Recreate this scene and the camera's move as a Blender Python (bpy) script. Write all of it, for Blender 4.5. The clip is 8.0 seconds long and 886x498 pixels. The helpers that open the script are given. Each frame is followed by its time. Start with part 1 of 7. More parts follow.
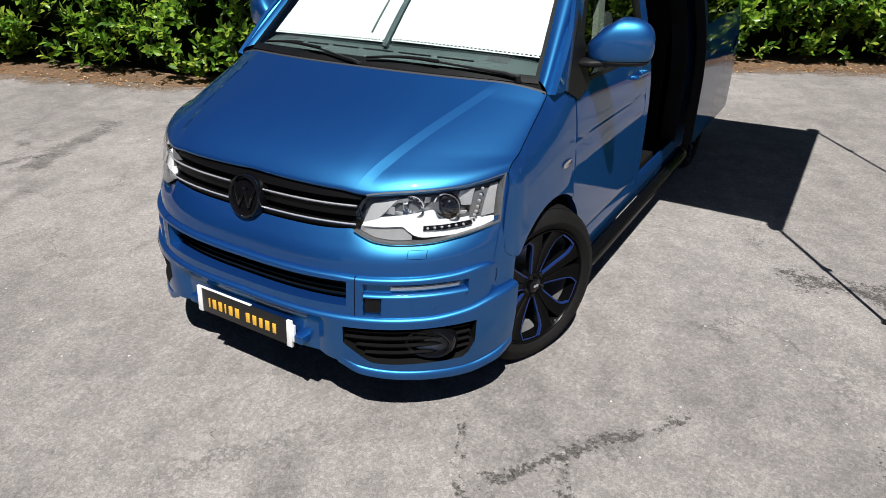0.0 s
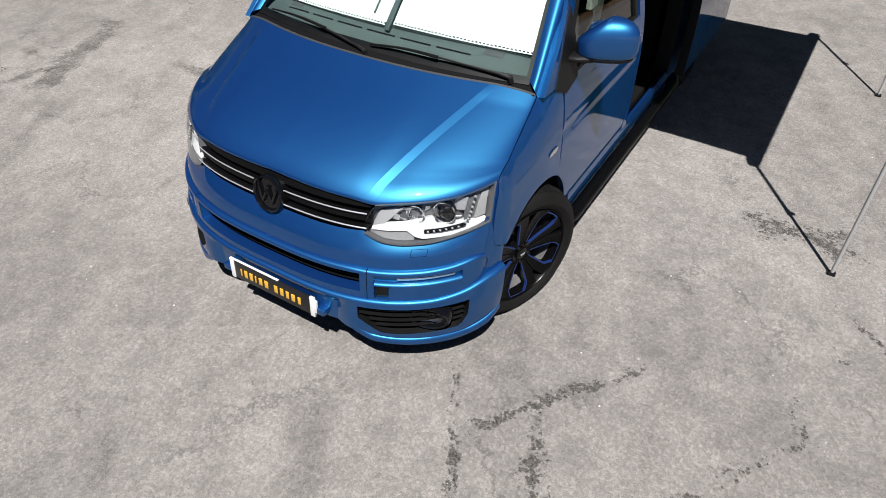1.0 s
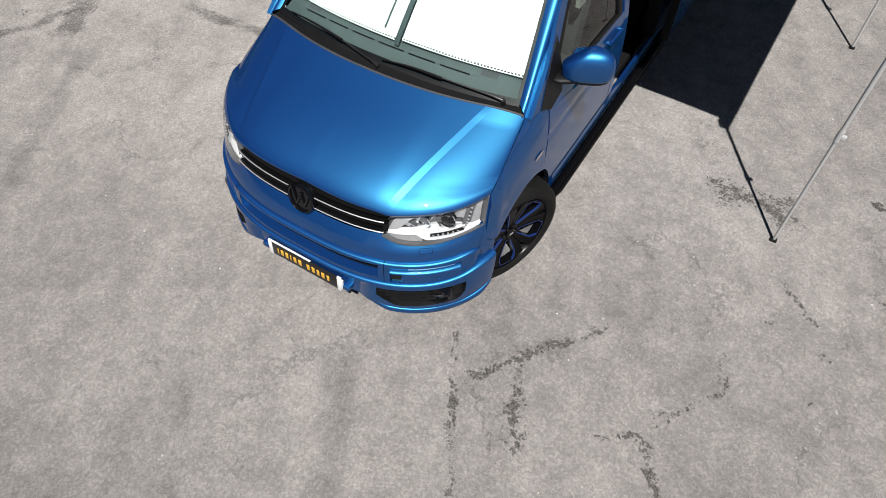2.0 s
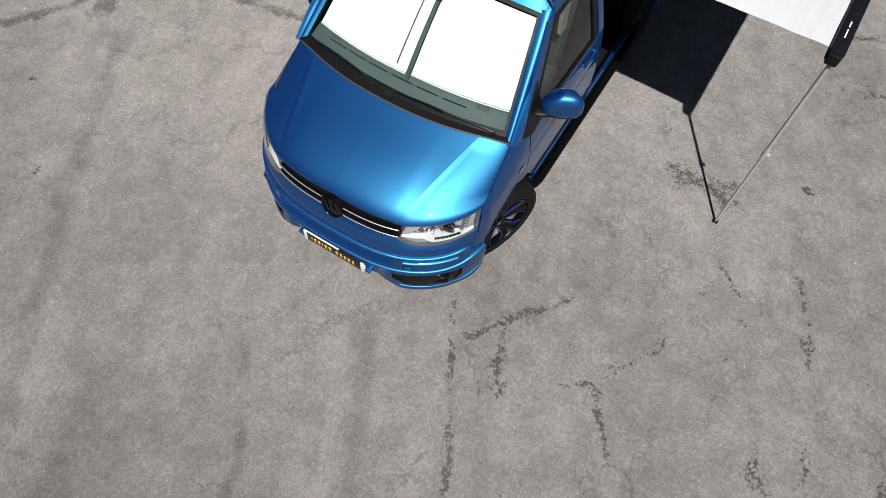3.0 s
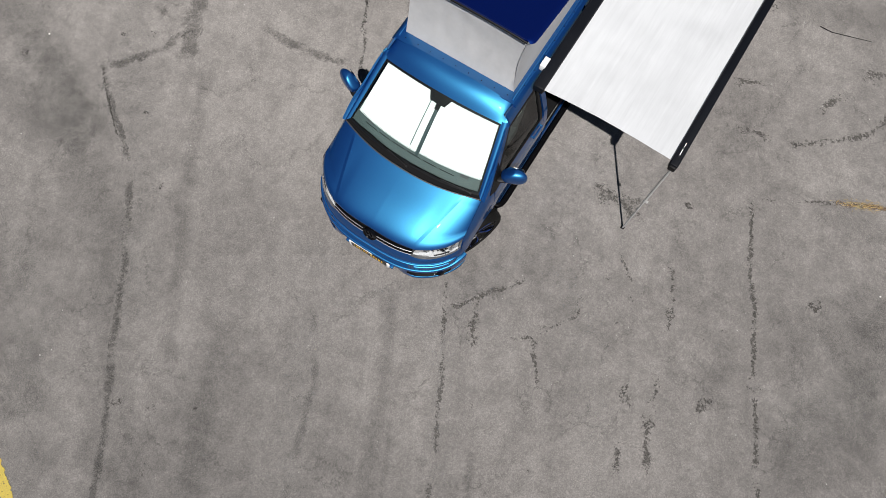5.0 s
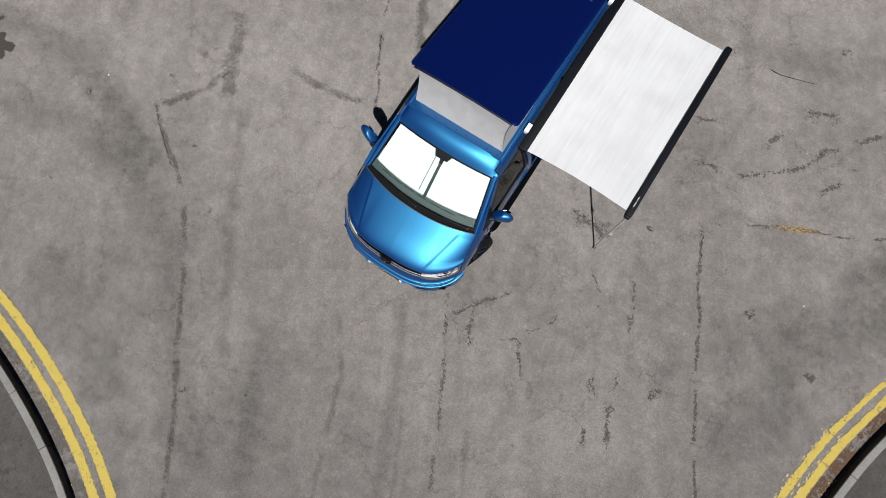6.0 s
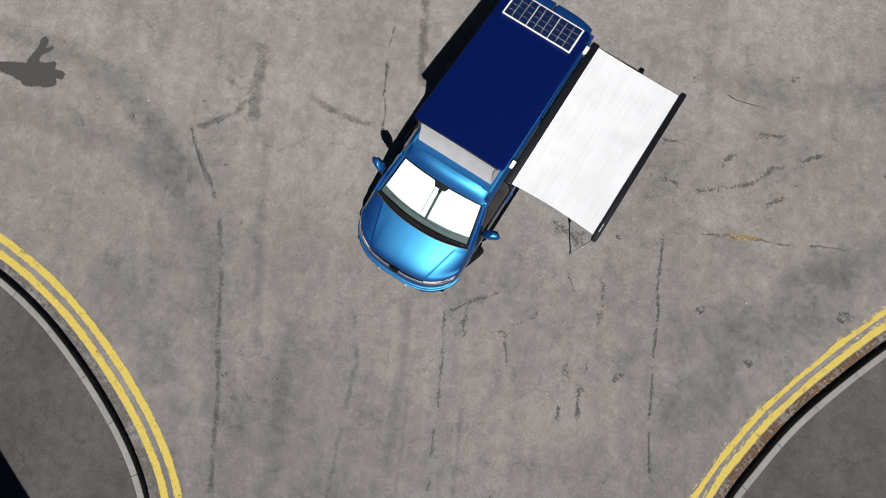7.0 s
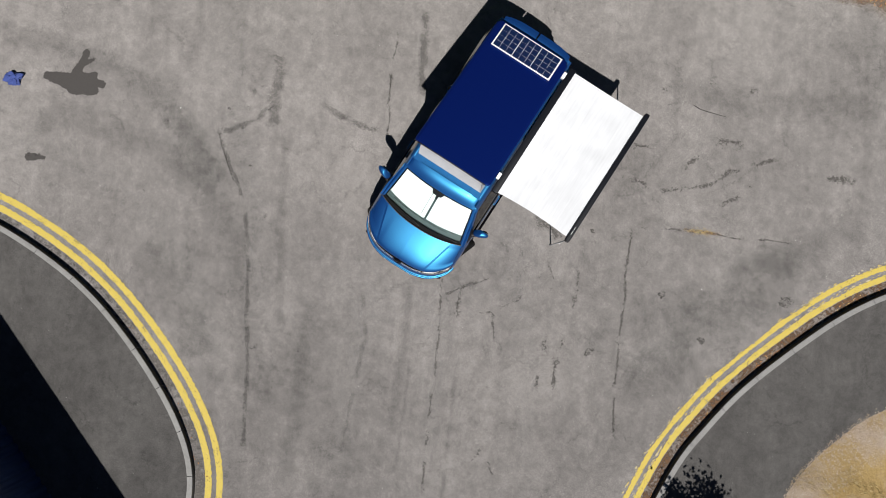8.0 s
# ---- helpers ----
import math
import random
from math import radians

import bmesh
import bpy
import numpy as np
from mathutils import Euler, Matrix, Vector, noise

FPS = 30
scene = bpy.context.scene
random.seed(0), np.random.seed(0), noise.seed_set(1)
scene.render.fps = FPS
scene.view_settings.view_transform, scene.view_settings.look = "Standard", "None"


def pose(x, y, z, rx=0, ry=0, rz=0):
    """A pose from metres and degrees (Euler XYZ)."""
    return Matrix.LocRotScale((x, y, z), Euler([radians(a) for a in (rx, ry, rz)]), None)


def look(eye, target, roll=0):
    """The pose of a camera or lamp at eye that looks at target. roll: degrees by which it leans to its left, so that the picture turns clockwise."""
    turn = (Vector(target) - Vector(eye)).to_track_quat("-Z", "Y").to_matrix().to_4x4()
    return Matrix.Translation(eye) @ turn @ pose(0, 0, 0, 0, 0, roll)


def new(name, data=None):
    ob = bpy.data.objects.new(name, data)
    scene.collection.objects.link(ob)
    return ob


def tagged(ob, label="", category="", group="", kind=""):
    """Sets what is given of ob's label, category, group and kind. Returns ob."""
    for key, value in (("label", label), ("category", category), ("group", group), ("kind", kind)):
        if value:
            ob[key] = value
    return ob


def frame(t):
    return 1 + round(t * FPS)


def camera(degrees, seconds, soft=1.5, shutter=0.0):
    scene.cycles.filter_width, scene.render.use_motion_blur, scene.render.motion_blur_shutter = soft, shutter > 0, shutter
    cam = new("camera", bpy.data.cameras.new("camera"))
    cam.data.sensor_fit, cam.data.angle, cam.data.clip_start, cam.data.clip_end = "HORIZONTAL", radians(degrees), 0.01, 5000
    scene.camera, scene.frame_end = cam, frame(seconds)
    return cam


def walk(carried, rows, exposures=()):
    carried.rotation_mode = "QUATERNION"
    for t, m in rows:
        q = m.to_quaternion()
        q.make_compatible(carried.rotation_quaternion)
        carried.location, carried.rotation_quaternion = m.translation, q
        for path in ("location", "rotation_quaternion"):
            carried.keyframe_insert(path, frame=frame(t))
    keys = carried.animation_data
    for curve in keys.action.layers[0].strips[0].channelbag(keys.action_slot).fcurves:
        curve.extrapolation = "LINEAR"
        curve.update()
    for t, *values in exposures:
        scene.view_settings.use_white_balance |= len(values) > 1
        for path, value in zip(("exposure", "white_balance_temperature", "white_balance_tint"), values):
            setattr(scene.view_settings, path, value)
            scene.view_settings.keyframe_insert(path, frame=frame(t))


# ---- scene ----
cam = camera(67.8, 8.0, soft=0.7)
PATH = [
    (0, (1.913, -1.628, 1.838), (0.974, -0.111, 0.935), -0.2),
    (0.5, (1.92, -1.619, 2.155), (1.037, -0.203, 1.054), -0.2),
    (1, (1.926, -1.604, 2.604), (1.123, -0.327, 1.29), -0.3),
    (1.5, (1.917, -1.601, 3.028), (1.195, -0.452, 1.559), -0.2),
    (3, (1.846, -1.55, 4.74), (1.37, -0.779, 2.957), 0.4),
    (3.5, (1.822, -1.53, 5.363), (1.41, -0.852, 3.527), 0.9),
    (4, (1.843, -1.551, 6.12), (1.484, -0.962, 4.242), 0.9),
    (4.5, (1.839, -1.506, 6.852), (1.517, -0.978, 4.95), 1.0),
    (6, (1.484, -0.927, 9.567), (1.278, -0.598, 7.605), 0.7),
    (6.5, (1.296, -0.659, 10.42), (1.134, -0.393, 8.444), 1.4),
    (7, (1.109, -0.333, 11.379), (0.993, -0.139, 9.392), 1.8),
    (7.5, (0.953, -0.063, 12.217), (0.877, 0.068, 10.223), 2.9),
    (8, (0.83, 0.277, 13.182), (0.793, 0.337, 11.184), 1.3),
]
walk(cam, [(t, look(eye, target, roll)) for t, eye, target, roll in PATH],
     [(0.0, 0.50), (1.5, 0.50), (3.0, 0.18), (3.5, 0.12), (4.5, 0.10), (6.0, 0.04), (6.5, 0.08), (8.0, 0.24)])


# ---------- world and sun ----------
SUN_WAY = Vector((0.325, -0.51, 1.0)).normalized()          # towards the sun
world = bpy.data.worlds.new("sky")
world.use_nodes = True
scene.world = world
_nt = world.node_tree
_sky = _nt.nodes.new("ShaderNodeTexSky")
_sky.sky_type = "NISHITA"
_sky.sun_disc = False
_sky.air_density = 0.24
_sky.dust_density = 0.06
_sky.sun_elevation = math.asin(SUN_WAY.z)
_sky.sun_rotation = math.atan2(SUN_WAY.x, SUN_WAY.y)
_nt.links.new(_sky.outputs[0], _nt.nodes["Background"].inputs[0])
_nt.nodes["Background"].inputs[1].default_value = 0.05
sun_data = bpy.data.lights.new("sun", "SUN")
sun_data.energy = 5.0
sun_data.angle = radians(0.53)
sun_data.color = (1.0, 0.97, 0.935)
sun = new("sun", sun_data)
sun.matrix_world = look(SUN_WAY * 30, (0, 0, 0))


# ---------- materials ----------
class Mat:
    """A node material under construction."""

    def __init__(self, name):
        self.m = bpy.data.materials.new(name)
        self.m.use_nodes = True
        self.t = self.m.node_tree
        self.bsdf = self.t.nodes["Principled BSDF"]
        self.out = self.t.nodes["Material Output"]

    def node(self, kind, **inputs):
        n = self.t.nodes.new(kind)
        for k, v in inputs.items():
            key = int(k[1:]) if k[0] == "_" and k[1:].isdigit() else k.replace("_", " ")
            if isinstance(v, bpy.types.NodeSocket):
                self.t.links.new(v, n.inputs[key])
            else:
                n.inputs[key].default_value = v
        return n

    def coord(self, which="Object"):
        return self.node("ShaderNodeTexCoord").outputs[which]

    def world_pos(self):
        return self.node("ShaderNodeNewGeometry").outputs["Position"]

    def noise(self, vec, scale, detail=4.0, rough=0.55):
        return self.node("ShaderNodeTexNoise", Vector=vec, Scale=scale, Detail=detail, Roughness=rough).outputs[0]

    def ramp(self, fac, stops):
        n = self.node("ShaderNodeValToRGB", Fac=fac)
        el = n.color_ramp.elements
        while len(el) < len(stops):
            el.new(0.5)
        for e, (p, c) in zip(el, stops):
            e.position = p
            e.color = (c, c, c, 1) if isinstance(c, (int, float)) else (*c, 1)
        return n.outputs[0]

    def mix(self, fac, a, b, mode="MIX"):
        n = self.t.nodes.new("ShaderNodeMix")
        n.data_type = "RGBA"
        n.blend_type = mode
        for sock, v in ((n.inputs[0], fac), (n.inputs[6], a), (n.inputs[7], b)):
            if isinstance(v, bpy.types.NodeSocket):
                self.t.links.new(v, sock)
            else:
                sock.default_value = v if isinstance(v, (int, float)) else (*v, 1)[:4]
        return n.outputs[2]

    def math(self, op, a, b=0.0):
        n = self.t.nodes.new("ShaderNodeMath")
        n.operation = op
        for sock, v in ((n.inputs[0], a), (n.inputs[1], b)):
            if isinstance(v, bpy.types.NodeSocket):
                self.t.links.new(v, sock)
            else:
                sock.default_value = v
        return n.outputs[0]

    def bump(self, height, strength, distance):
        n = self.node("ShaderNodeBump", Height=height, Strength=strength, Distance=distance)
        self.t.links.new(n.outputs[0], self.bsdf.inputs["Normal"])

    def set(self, **inputs):
        for k, v in inputs.items():
            sock = self.bsdf.inputs[k.replace("_", " ")]
            if isinstance(v, bpy.types.NodeSocket):
                self.t.links.new(v, sock)
            else:
                sock.default_value = (*v, 1) if isinstance(v, tuple) and len(v) == 3 else v
        return self


def plain(name, colour, rough, metal=0.0, grain=0.12, scale=40.0, bump=0.0, coat=0.0, spec=0.5):
    """A surface of one colour with grain at two scales."""
    k = Mat(name)
    co = k.coord()
    n1 = k.noise(co, scale, 5)
    n2 = k.noise(co, scale * 0.07, 3)
    v = k.math("ADD", k.math("MULTIPLY", n1, 0.5), k.math("MULTIPLY", n2, 0.5))
    lo = tuple(c * (1 - grain) for c in colour)
    hi = tuple(min(1.0, c * (1 + grain)) for c in colour)
    k.set(Base_Color=k.ramp(v, [(0.3, lo), (0.7, hi)]), Metallic=metal, Coat_Weight=coat, Specular_IOR_Level=spec,
          Roughness=k.ramp(n2, [(0.2, max(0.02, rough * 0.85)), (0.8, min(1.0, rough * 1.15))]))
    if bump:
        k.bump(n1, 0.5, bump)
    return k.m


def car_paint(name, flake, rough, pigment, share):
    """Bright flake over coarse deep blue flake and pigment, under clear lacquer."""
    k = Mat(name)
    co = k.coord()
    cells = k.node("ShaderNodeTexVoronoi", Vector=co, Scale=900.0).outputs[1]
    tone = k.noise(co, 1.4, 3)
    base = k.mix(tone, tuple(c * 0.95 for c in flake), tuple(c * 1.05 for c in flake))
    col = k.mix(0.06, base, cells, "OVERLAY")
    dust = k.ramp(k.noise(co, 9.0, 6, 0.7), [(0.45, 0.015), (0.8, 0.045)])
    k.set(Base_Color=col, Metallic=1.0, Specular_Tint=(0.0, 0.03, 0.10, 1), Roughness=rough, Coat_Weight=1.0, Coat_Roughness=dust, Coat_IOR=1.53)
    body = k.node("ShaderNodeBsdfPrincipled", Base_Color=(*pigment, 1), Metallic=0.65, Specular_IOR_Level=0.0, Specular_Tint=(0.0, 0.03, 0.10, 1), Roughness=0.62, Coat_Weight=1.0, Coat_Roughness=dust, Coat_IOR=1.53)
    m = k.t.nodes.new("ShaderNodeMixShader")
    m.inputs[0].default_value = share
    k.t.links.new(k.bsdf.outputs[0], m.inputs[1])
    k.t.links.new(body.outputs[0], m.inputs[2])
    k.t.links.new(m.outputs[0], k.out.inputs[0])
    return k.m


def glass(name, tint, gloss=0.01, ior=1.5):
    """Clear pane: what is behind it shows, and it mirrors by the angle."""
    k = Mat(name)
    k.t.nodes.remove(k.bsdf)
    clear = k.node("ShaderNodeBsdfTransparent", Color=(*tint, 1))
    shine = k.node("ShaderNodeBsdfGlossy", Color=(1, 1, 1, 1), Roughness=gloss)
    fac = k.node("ShaderNodeFresnel", IOR=ior).outputs[0]
    m = k.t.nodes.new("ShaderNodeMixShader")
    for i, s in enumerate((fac, clear.outputs[0], shine.outputs[0])):
        k.t.links.new(s, m.inputs[i])
    k.t.links.new(m.outputs[0], k.out.inputs[0])
    return k.m


def asphalt(name, dark, light, tint, stone=0.5):
    k = Mat(name)
    p = k.world_pos()
    fine = k.noise(p, 150.0, 3, 0.65)
    chips = k.node("ShaderNodeTexVoronoi", Vector=p, Scale=78.0).outputs[1]
    chip = k.node("ShaderNodeRGBToBW", Color=chips).outputs[0]
    coarse = k.noise(p, 62.0, 6, 0.8)
    mid = k.noise(p, 4.2, 10, 0.75)
    big = k.noise(p, 0.42, 5, 0.62)
    turn = k.node("ShaderNodeMapping", Vector=p, Rotation=(0, 0, radians(-28)))
    stretch = k.node("ShaderNodeMapping", Vector=turn.outputs[0], Scale=(2.4, 0.22, 1.0))
    lanes = k.noise(stretch.outputs[0], 0.9, 5, 0.62)
    v = k.math("ADD", k.math("MULTIPLY", mid, 0.44), k.math("MULTIPLY", big, 0.38))
    v = k.math("ADD", v, k.math("MULTIPLY", lanes, 0.18))
    base = k.ramp(v, [(0.36, dark), (0.60, light)])
    hue = k.ramp(k.node("ShaderNodeSeparateColor", Color=chips).outputs[1], [(0.0, tuple(c * f for c, f in zip(tint, (0.92, 0.78, 0.68)))), (0.5, tint), (1.0, tuple(min(1, c * 1.3) for c in tint))])
    base = k.mix(k.math("MULTIPLY", chip, stone), base, hue, "OVERLAY")
    speck = k.ramp(k.noise(p, 55.0, 2, 0.5), [(0.70, 0.0), (0.78, 1.0)])
    base = k.mix(k.math("MULTIPLY", speck, 0.40), base, tuple(min(1, c * 1.9) for c in light))
    grit = k.ramp(fine, [(0.33, 0.78), (0.63, 1.165)])
    base = k.mix(1.0, base, grit, "MULTIPLY")
    base = k.mix(1.0, base, k.ramp(coarse, [(0.33, 0.80), (0.67, 1.19)]), "MULTIPLY")
    base = k.mix(1.0, base, k.ramp(chip, [(0.15, 0.83), (0.5, 1.0), (0.85, 1.19)]), "MULTIPLY")
    grime = k.noise(p, 21.0, 7, 0.75)
    base = k.mix(1.0, base, k.ramp(grime, [(0.36, 0.915), (0.62, 1.065)]), "MULTIPLY")
    # paving runs of slightly different age, and hairline cracks between them
    bent = k.node("ShaderNodeVectorMath", _0=k.node("ShaderNodeMapping", Vector=p, Scale=(1, 1, 0)).outputs[0],
                  _1=k.node("ShaderNodeTexNoise", Vector=p, Scale=1.6, Detail=6.0, Roughness=0.7).outputs[1])
    runs = k.node("ShaderNodeTexVoronoi", Vector=bent.outputs[0], Scale=0.33).outputs[1]
    base = k.mix(1.0, base, k.ramp(k.node("ShaderNodeRGBToBW", Color=runs).outputs[0], [(0.1, 0.94), (0.9, 1.06)]), "MULTIPLY")
    web = k.t.nodes.new("ShaderNodeTexVoronoi")
    web.feature = "DISTANCE_TO_EDGE"
    web.inputs["Scale"].default_value = 0.9
    k.t.links.new(bent.outputs[0], web.inputs["Vector"])
    hair = k.math("MULTIPLY", k.ramp(web.outputs[0], [(0.003, 1.0), (0.016, 0.0)]), k.ramp(k.noise(p, 1.1, 5, 0.7), [(0.47, 0.0), (0.57, 0.42)]))
    base = k.mix(hair, base, tuple(c * 0.35 for c in dark))
    scuff = k.ramp(k.noise(stretch.outputs[0], 3.4, 8, 0.78), [(0.36, 0.97), (0.64, 1.025)])
    base = k.mix(1.0, base, scuff, "MULTIPLY")
    pits = k.ramp(k.noise(p, 14.0, 8, 0.8), [(0.32, 0.70), (0.43, 1.0)])
    base = k.mix(1.0, base, pits, "MULTIPLY")
    h = k.math("ADD", fine, k.math("MULTIPLY", chip, 0.8))
    k.set(Base_Color=base, Roughness=0.92, Diffuse_Roughness=1.0, Specular_IOR_Level=0.3)
    k.bump(h, 0.8, 0.006)
    return k.m


def worn(name, colour, under, lo, hi, scale, rough=0.85):
    """A coat that is worn through in spots: the gaps are open."""
    k = Mat(name)
    p = k.world_pos()
    n = k.math("ADD", k.math("MULTIPLY", k.noise(p, scale, 6, 0.7), 0.6), k.math("MULTIPLY", k.noise(p, scale * 0.16, 3), 0.4))
    alpha = k.ramp(n, [(lo, 0.0), (hi, 1.0)])
    g = k.noise(p, 60.0, 4, 0.7)
    k.set(Base_Color=k.mix(k.ramp(g, [(0.35, 0.0), (0.75, 1.0)]), colour, under), Roughness=rough, Alpha=alpha)
    k.bump(g, 0.4, 0.003)
    return k.m


def fading(name, colour, under, lo, hi, most, scale, edge):
    """Wear that crumbles away from the middle of a line towards its edges and ends."""
    k = Mat(name)
    p = k.world_pos()
    uv = k.node("ShaderNodeSeparateXYZ", Vector=k.coord("UV"))
    away = k.math("MAXIMUM", k.math("ABSOLUTE", uv.outputs[1]), uv.outputs[0])
    n = k.math("ADD", k.math("MULTIPLY", k.noise(p, scale, 7, 0.75), 0.6), k.math("MULTIPLY", k.noise(p, scale * 0.2, 4, 0.6), 0.4))
    v = k.math("SUBTRACT", n, k.math("MULTIPLY", k.math("POWER", away, 1.6), edge))
    g = k.noise(p, 70.0, 4, 0.7)
    k.set(Base_Color=k.mix(k.ramp(g, [(0.35, 0.0), (0.75, 1.0)]), colour, under), Roughness=0.9,
          Alpha=k.math("MULTIPLY", k.ramp(v, [(lo, 0.0), (hi, most)]), k.ramp(k.noise(p, 85.0, 3, 0.6), [(0.36, 1.0), (0.60, 0.50)])))
    k.bump(g, 0.4, 0.003)
    return k.m


def crumbled(name, pit, stone, lo, hi, most, edge):
    """A crack whose sides have broken out: dark pits between loose stones, thinning towards the edges and ends."""
    k = Mat(name)
    p = k.world_pos()
    uv = k.node("ShaderNodeSeparateXYZ", Vector=k.coord("UV"))
    away = k.math("MAXIMUM", k.math("ABSOLUTE", uv.outputs[1]), uv.outputs[0])
    n = k.math("ADD", k.math("MULTIPLY", k.noise(p, 48.0, 5, 0.7), 0.42), k.math("MULTIPLY", k.noise(p, 19.0, 4, 0.65), 0.36))
    n = k.math("ADD", n, k.math("MULTIPLY", k.noise(p, 5.0, 3, 0.6), 0.22))
    v = k.math("SUBTRACT", n, k.math("MULTIPLY", k.math("POWER", away, 1.4), edge))
    g = k.noise(p, 95.0, 3, 0.7)
    k.set(Base_Color=k.ramp(g, [(0.38, pit), (0.62, stone)]), Roughness=0.95, Alpha=k.ramp(v, [(lo, 0.0), (hi, most)]))
    k.bump(g, 0.8, 0.008)
    return k.m


PAINT = car_paint("blue_metallic_paint", (0.064, 0.345, 0.475), 0.435, (0.006, 0.040, 0.300), 0.54)
ROOFPAINT = car_paint("royal_blue_roof_paint", (0.03, 0.14, 0.34), 0.36, (0.003, 0.012, 0.15), 0.76)
BLACK = plain("black_plastic", (0.006, 0.006, 0.0066), 0.5, grain=0.25, scale=120, bump=0.0006, spec=0.25)
GLOSS = plain("gloss_black", (0.004, 0.004, 0.005), 0.10, spec=0.5)
# Near-black for shade inside openings; black trim and joints use it too.
SHADE = plain("cavity_shade_and_black_trim", (0.005, 0.005, 0.0056), 0.8, spec=0.15)
CHROME = plain("chrome", (0.75, 0.76, 0.78), 0.12, metal=1.0, grain=0.04)
SILVER = plain("silver_reflector", (0.62, 0.63, 0.65), 0.32, metal=0.65, grain=0.05)
LAMPGREY = plain("lamp_housing_grey", (0.095, 0.099, 0.106), 0.3, grain=0.15)
LAMPPALE = plain("lamp_reflector_grey", (0.30, 0.304, 0.31), 0.30, grain=0.12)
SLAT = plain("satin_black_slat", (0.004, 0.004, 0.0045), 0.42, spec=0.18)
BARREL = plain("grey_wheel_barrel", (0.26, 0.26, 0.265), 0.35, metal=0.6, grain=0.3)
WIPER = plain("wiper_black_metal", (0.020, 0.020, 0.021), 0.32, metal=0.3)
WHITEBAR = plain("white_light_guide", (0.58, 0.59, 0.60), 0.25, grain=0.03)
RUBBER = plain("tyre_rubber", (0.0075, 0.0072, 0.007), 0.7, grain=0.35, scale=60, bump=0.001, spec=0.2)
RIM = plain("satin_black_alloy", (0.0030, 0.0030, 0.0034), 0.24, grain=0.1, spec=0.10)
RIMBLUE = plain("blue_rim_accent", (0.012, 0.036, 0.16), 0.30, metal=0.3)
STEEL = plain("brake_steel", (0.35, 0.35, 0.36), 0.35, metal=0.9, grain=0.25)
BLIND = plain("white_blind_fabric", (0.78, 0.80, 0.81), 0.75, grain=0.03, scale=15)
DASH = plain("grey_dashboard", (0.060, 0.082, 0.083), 0.65, grain=0.15, scale=150, bump=0.0008)
SEAT = plain("dark_seat_cloth", (0.06, 0.065, 0.07), 0.9, grain=0.25, scale=90, bump=0.001)
PALE = plain("pale_trim", (0.45, 0.47, 0.42), 0.7)
WHITE = plain("white_plastic", (0.78, 0.78, 0.77), 0.45, grain=0.05)
GOLD = plain("gold_lettering", (0.75, 0.42, 0.05), 0.4)
PLATE = plain("black_plate", (0.012, 0.012, 0.012), 0.3)
ALU = plain("grey_aluminium", (0.42, 0.42, 0.415), 0.55, metal=0.1, grain=0.08)
ANTHRA = plain("anthracite_aluminium", (0.006, 0.007, 0.010), 0.5, grain=0.15, spec=0.15)
GLASS = glass("windscreen_glass", (0.78, 0.90, 0.86))
LENS = glass("lamp_lens", (0.96, 0.97, 0.98), gloss=0.05)
PRIVACY = glass("privacy_glass", (0.05, 0.06, 0.06), ior=1.6)
SIDEGLASS = glass("door_glass", (0.38, 0.46, 0.42))
ASPHALT = asphalt("weathered_asphalt", (0.151, 0.144, 0.140), (0.313, 0.299, 0.290), (0.335, 0.315, 0.298))
FOOTWAY = asphalt("footway_asphalt", (0.061, 0.058, 0.056), (0.125, 0.120, 0.115), (0.18, 0.175, 0.17), 0.20)
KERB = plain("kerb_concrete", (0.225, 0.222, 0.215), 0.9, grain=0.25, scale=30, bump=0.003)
# Road-facing sides much darker: their shade is put into the colour.
KERB_FACE = plain("kerb_face_in_shade", (0.045, 0.043, 0.040), 0.9, grain=0.3, scale=25, bump=0.003)
YELLOW = worn("worn_yellow_paint", (0.54, 0.420, 0.075), (0.40, 0.305, 0.085), 0.372, 0.432, 34.0)
TAR = crumbled("crumbled_crack", (0.042, 0.039, 0.036), (0.155, 0.146, 0.135), 0.450, 0.515, 0.84, 0.135)
SMEAR = fading("tyre_mark", (0.060, 0.057, 0.054), (0.095, 0.090, 0.084), 0.395, 0.50, 0.52, 22.0, 0.12)
SWEEP = fading("tyre_sweep", (0.095, 0.091, 0.088), (0.115, 0.111, 0.106), 0.26, 0.62, 0.34, 5.0, 0.26)
BLEACH = fading("bleached_sweep", (0.34, 0.33, 0.315), (0.27, 0.26, 0.25), 0.26, 0.66, 0.16, 5.0, 0.24)
BROWN = fading("scattered_soil", (0.16, 0.095, 0.055), (0.26, 0.17, 0.09), 0.36, 0.52, 0.85, 26.0, 0.16)
SPOT = worn("dark_spot", (0.050, 0.047, 0.043), (0.10, 0.092, 0.084), 0.46, 0.58, 30.0, 0.8)
OIL = worn("oil_stain", (0.040, 0.036, 0.034), (0.062, 0.057, 0.053), 0.26, 0.40, 9.0, 0.7)
GUTTER = worn("gutter_grime", (0.10, 0.092, 0.082), (0.14, 0.125, 0.11), 0.42, 0.64, 9.0, 0.9)
LITTER = worn("leaf_litter", (0.075, 0.046, 0.028), (0.17, 0.090, 0.042), 0.42, 0.56, 16.0, 0.95)


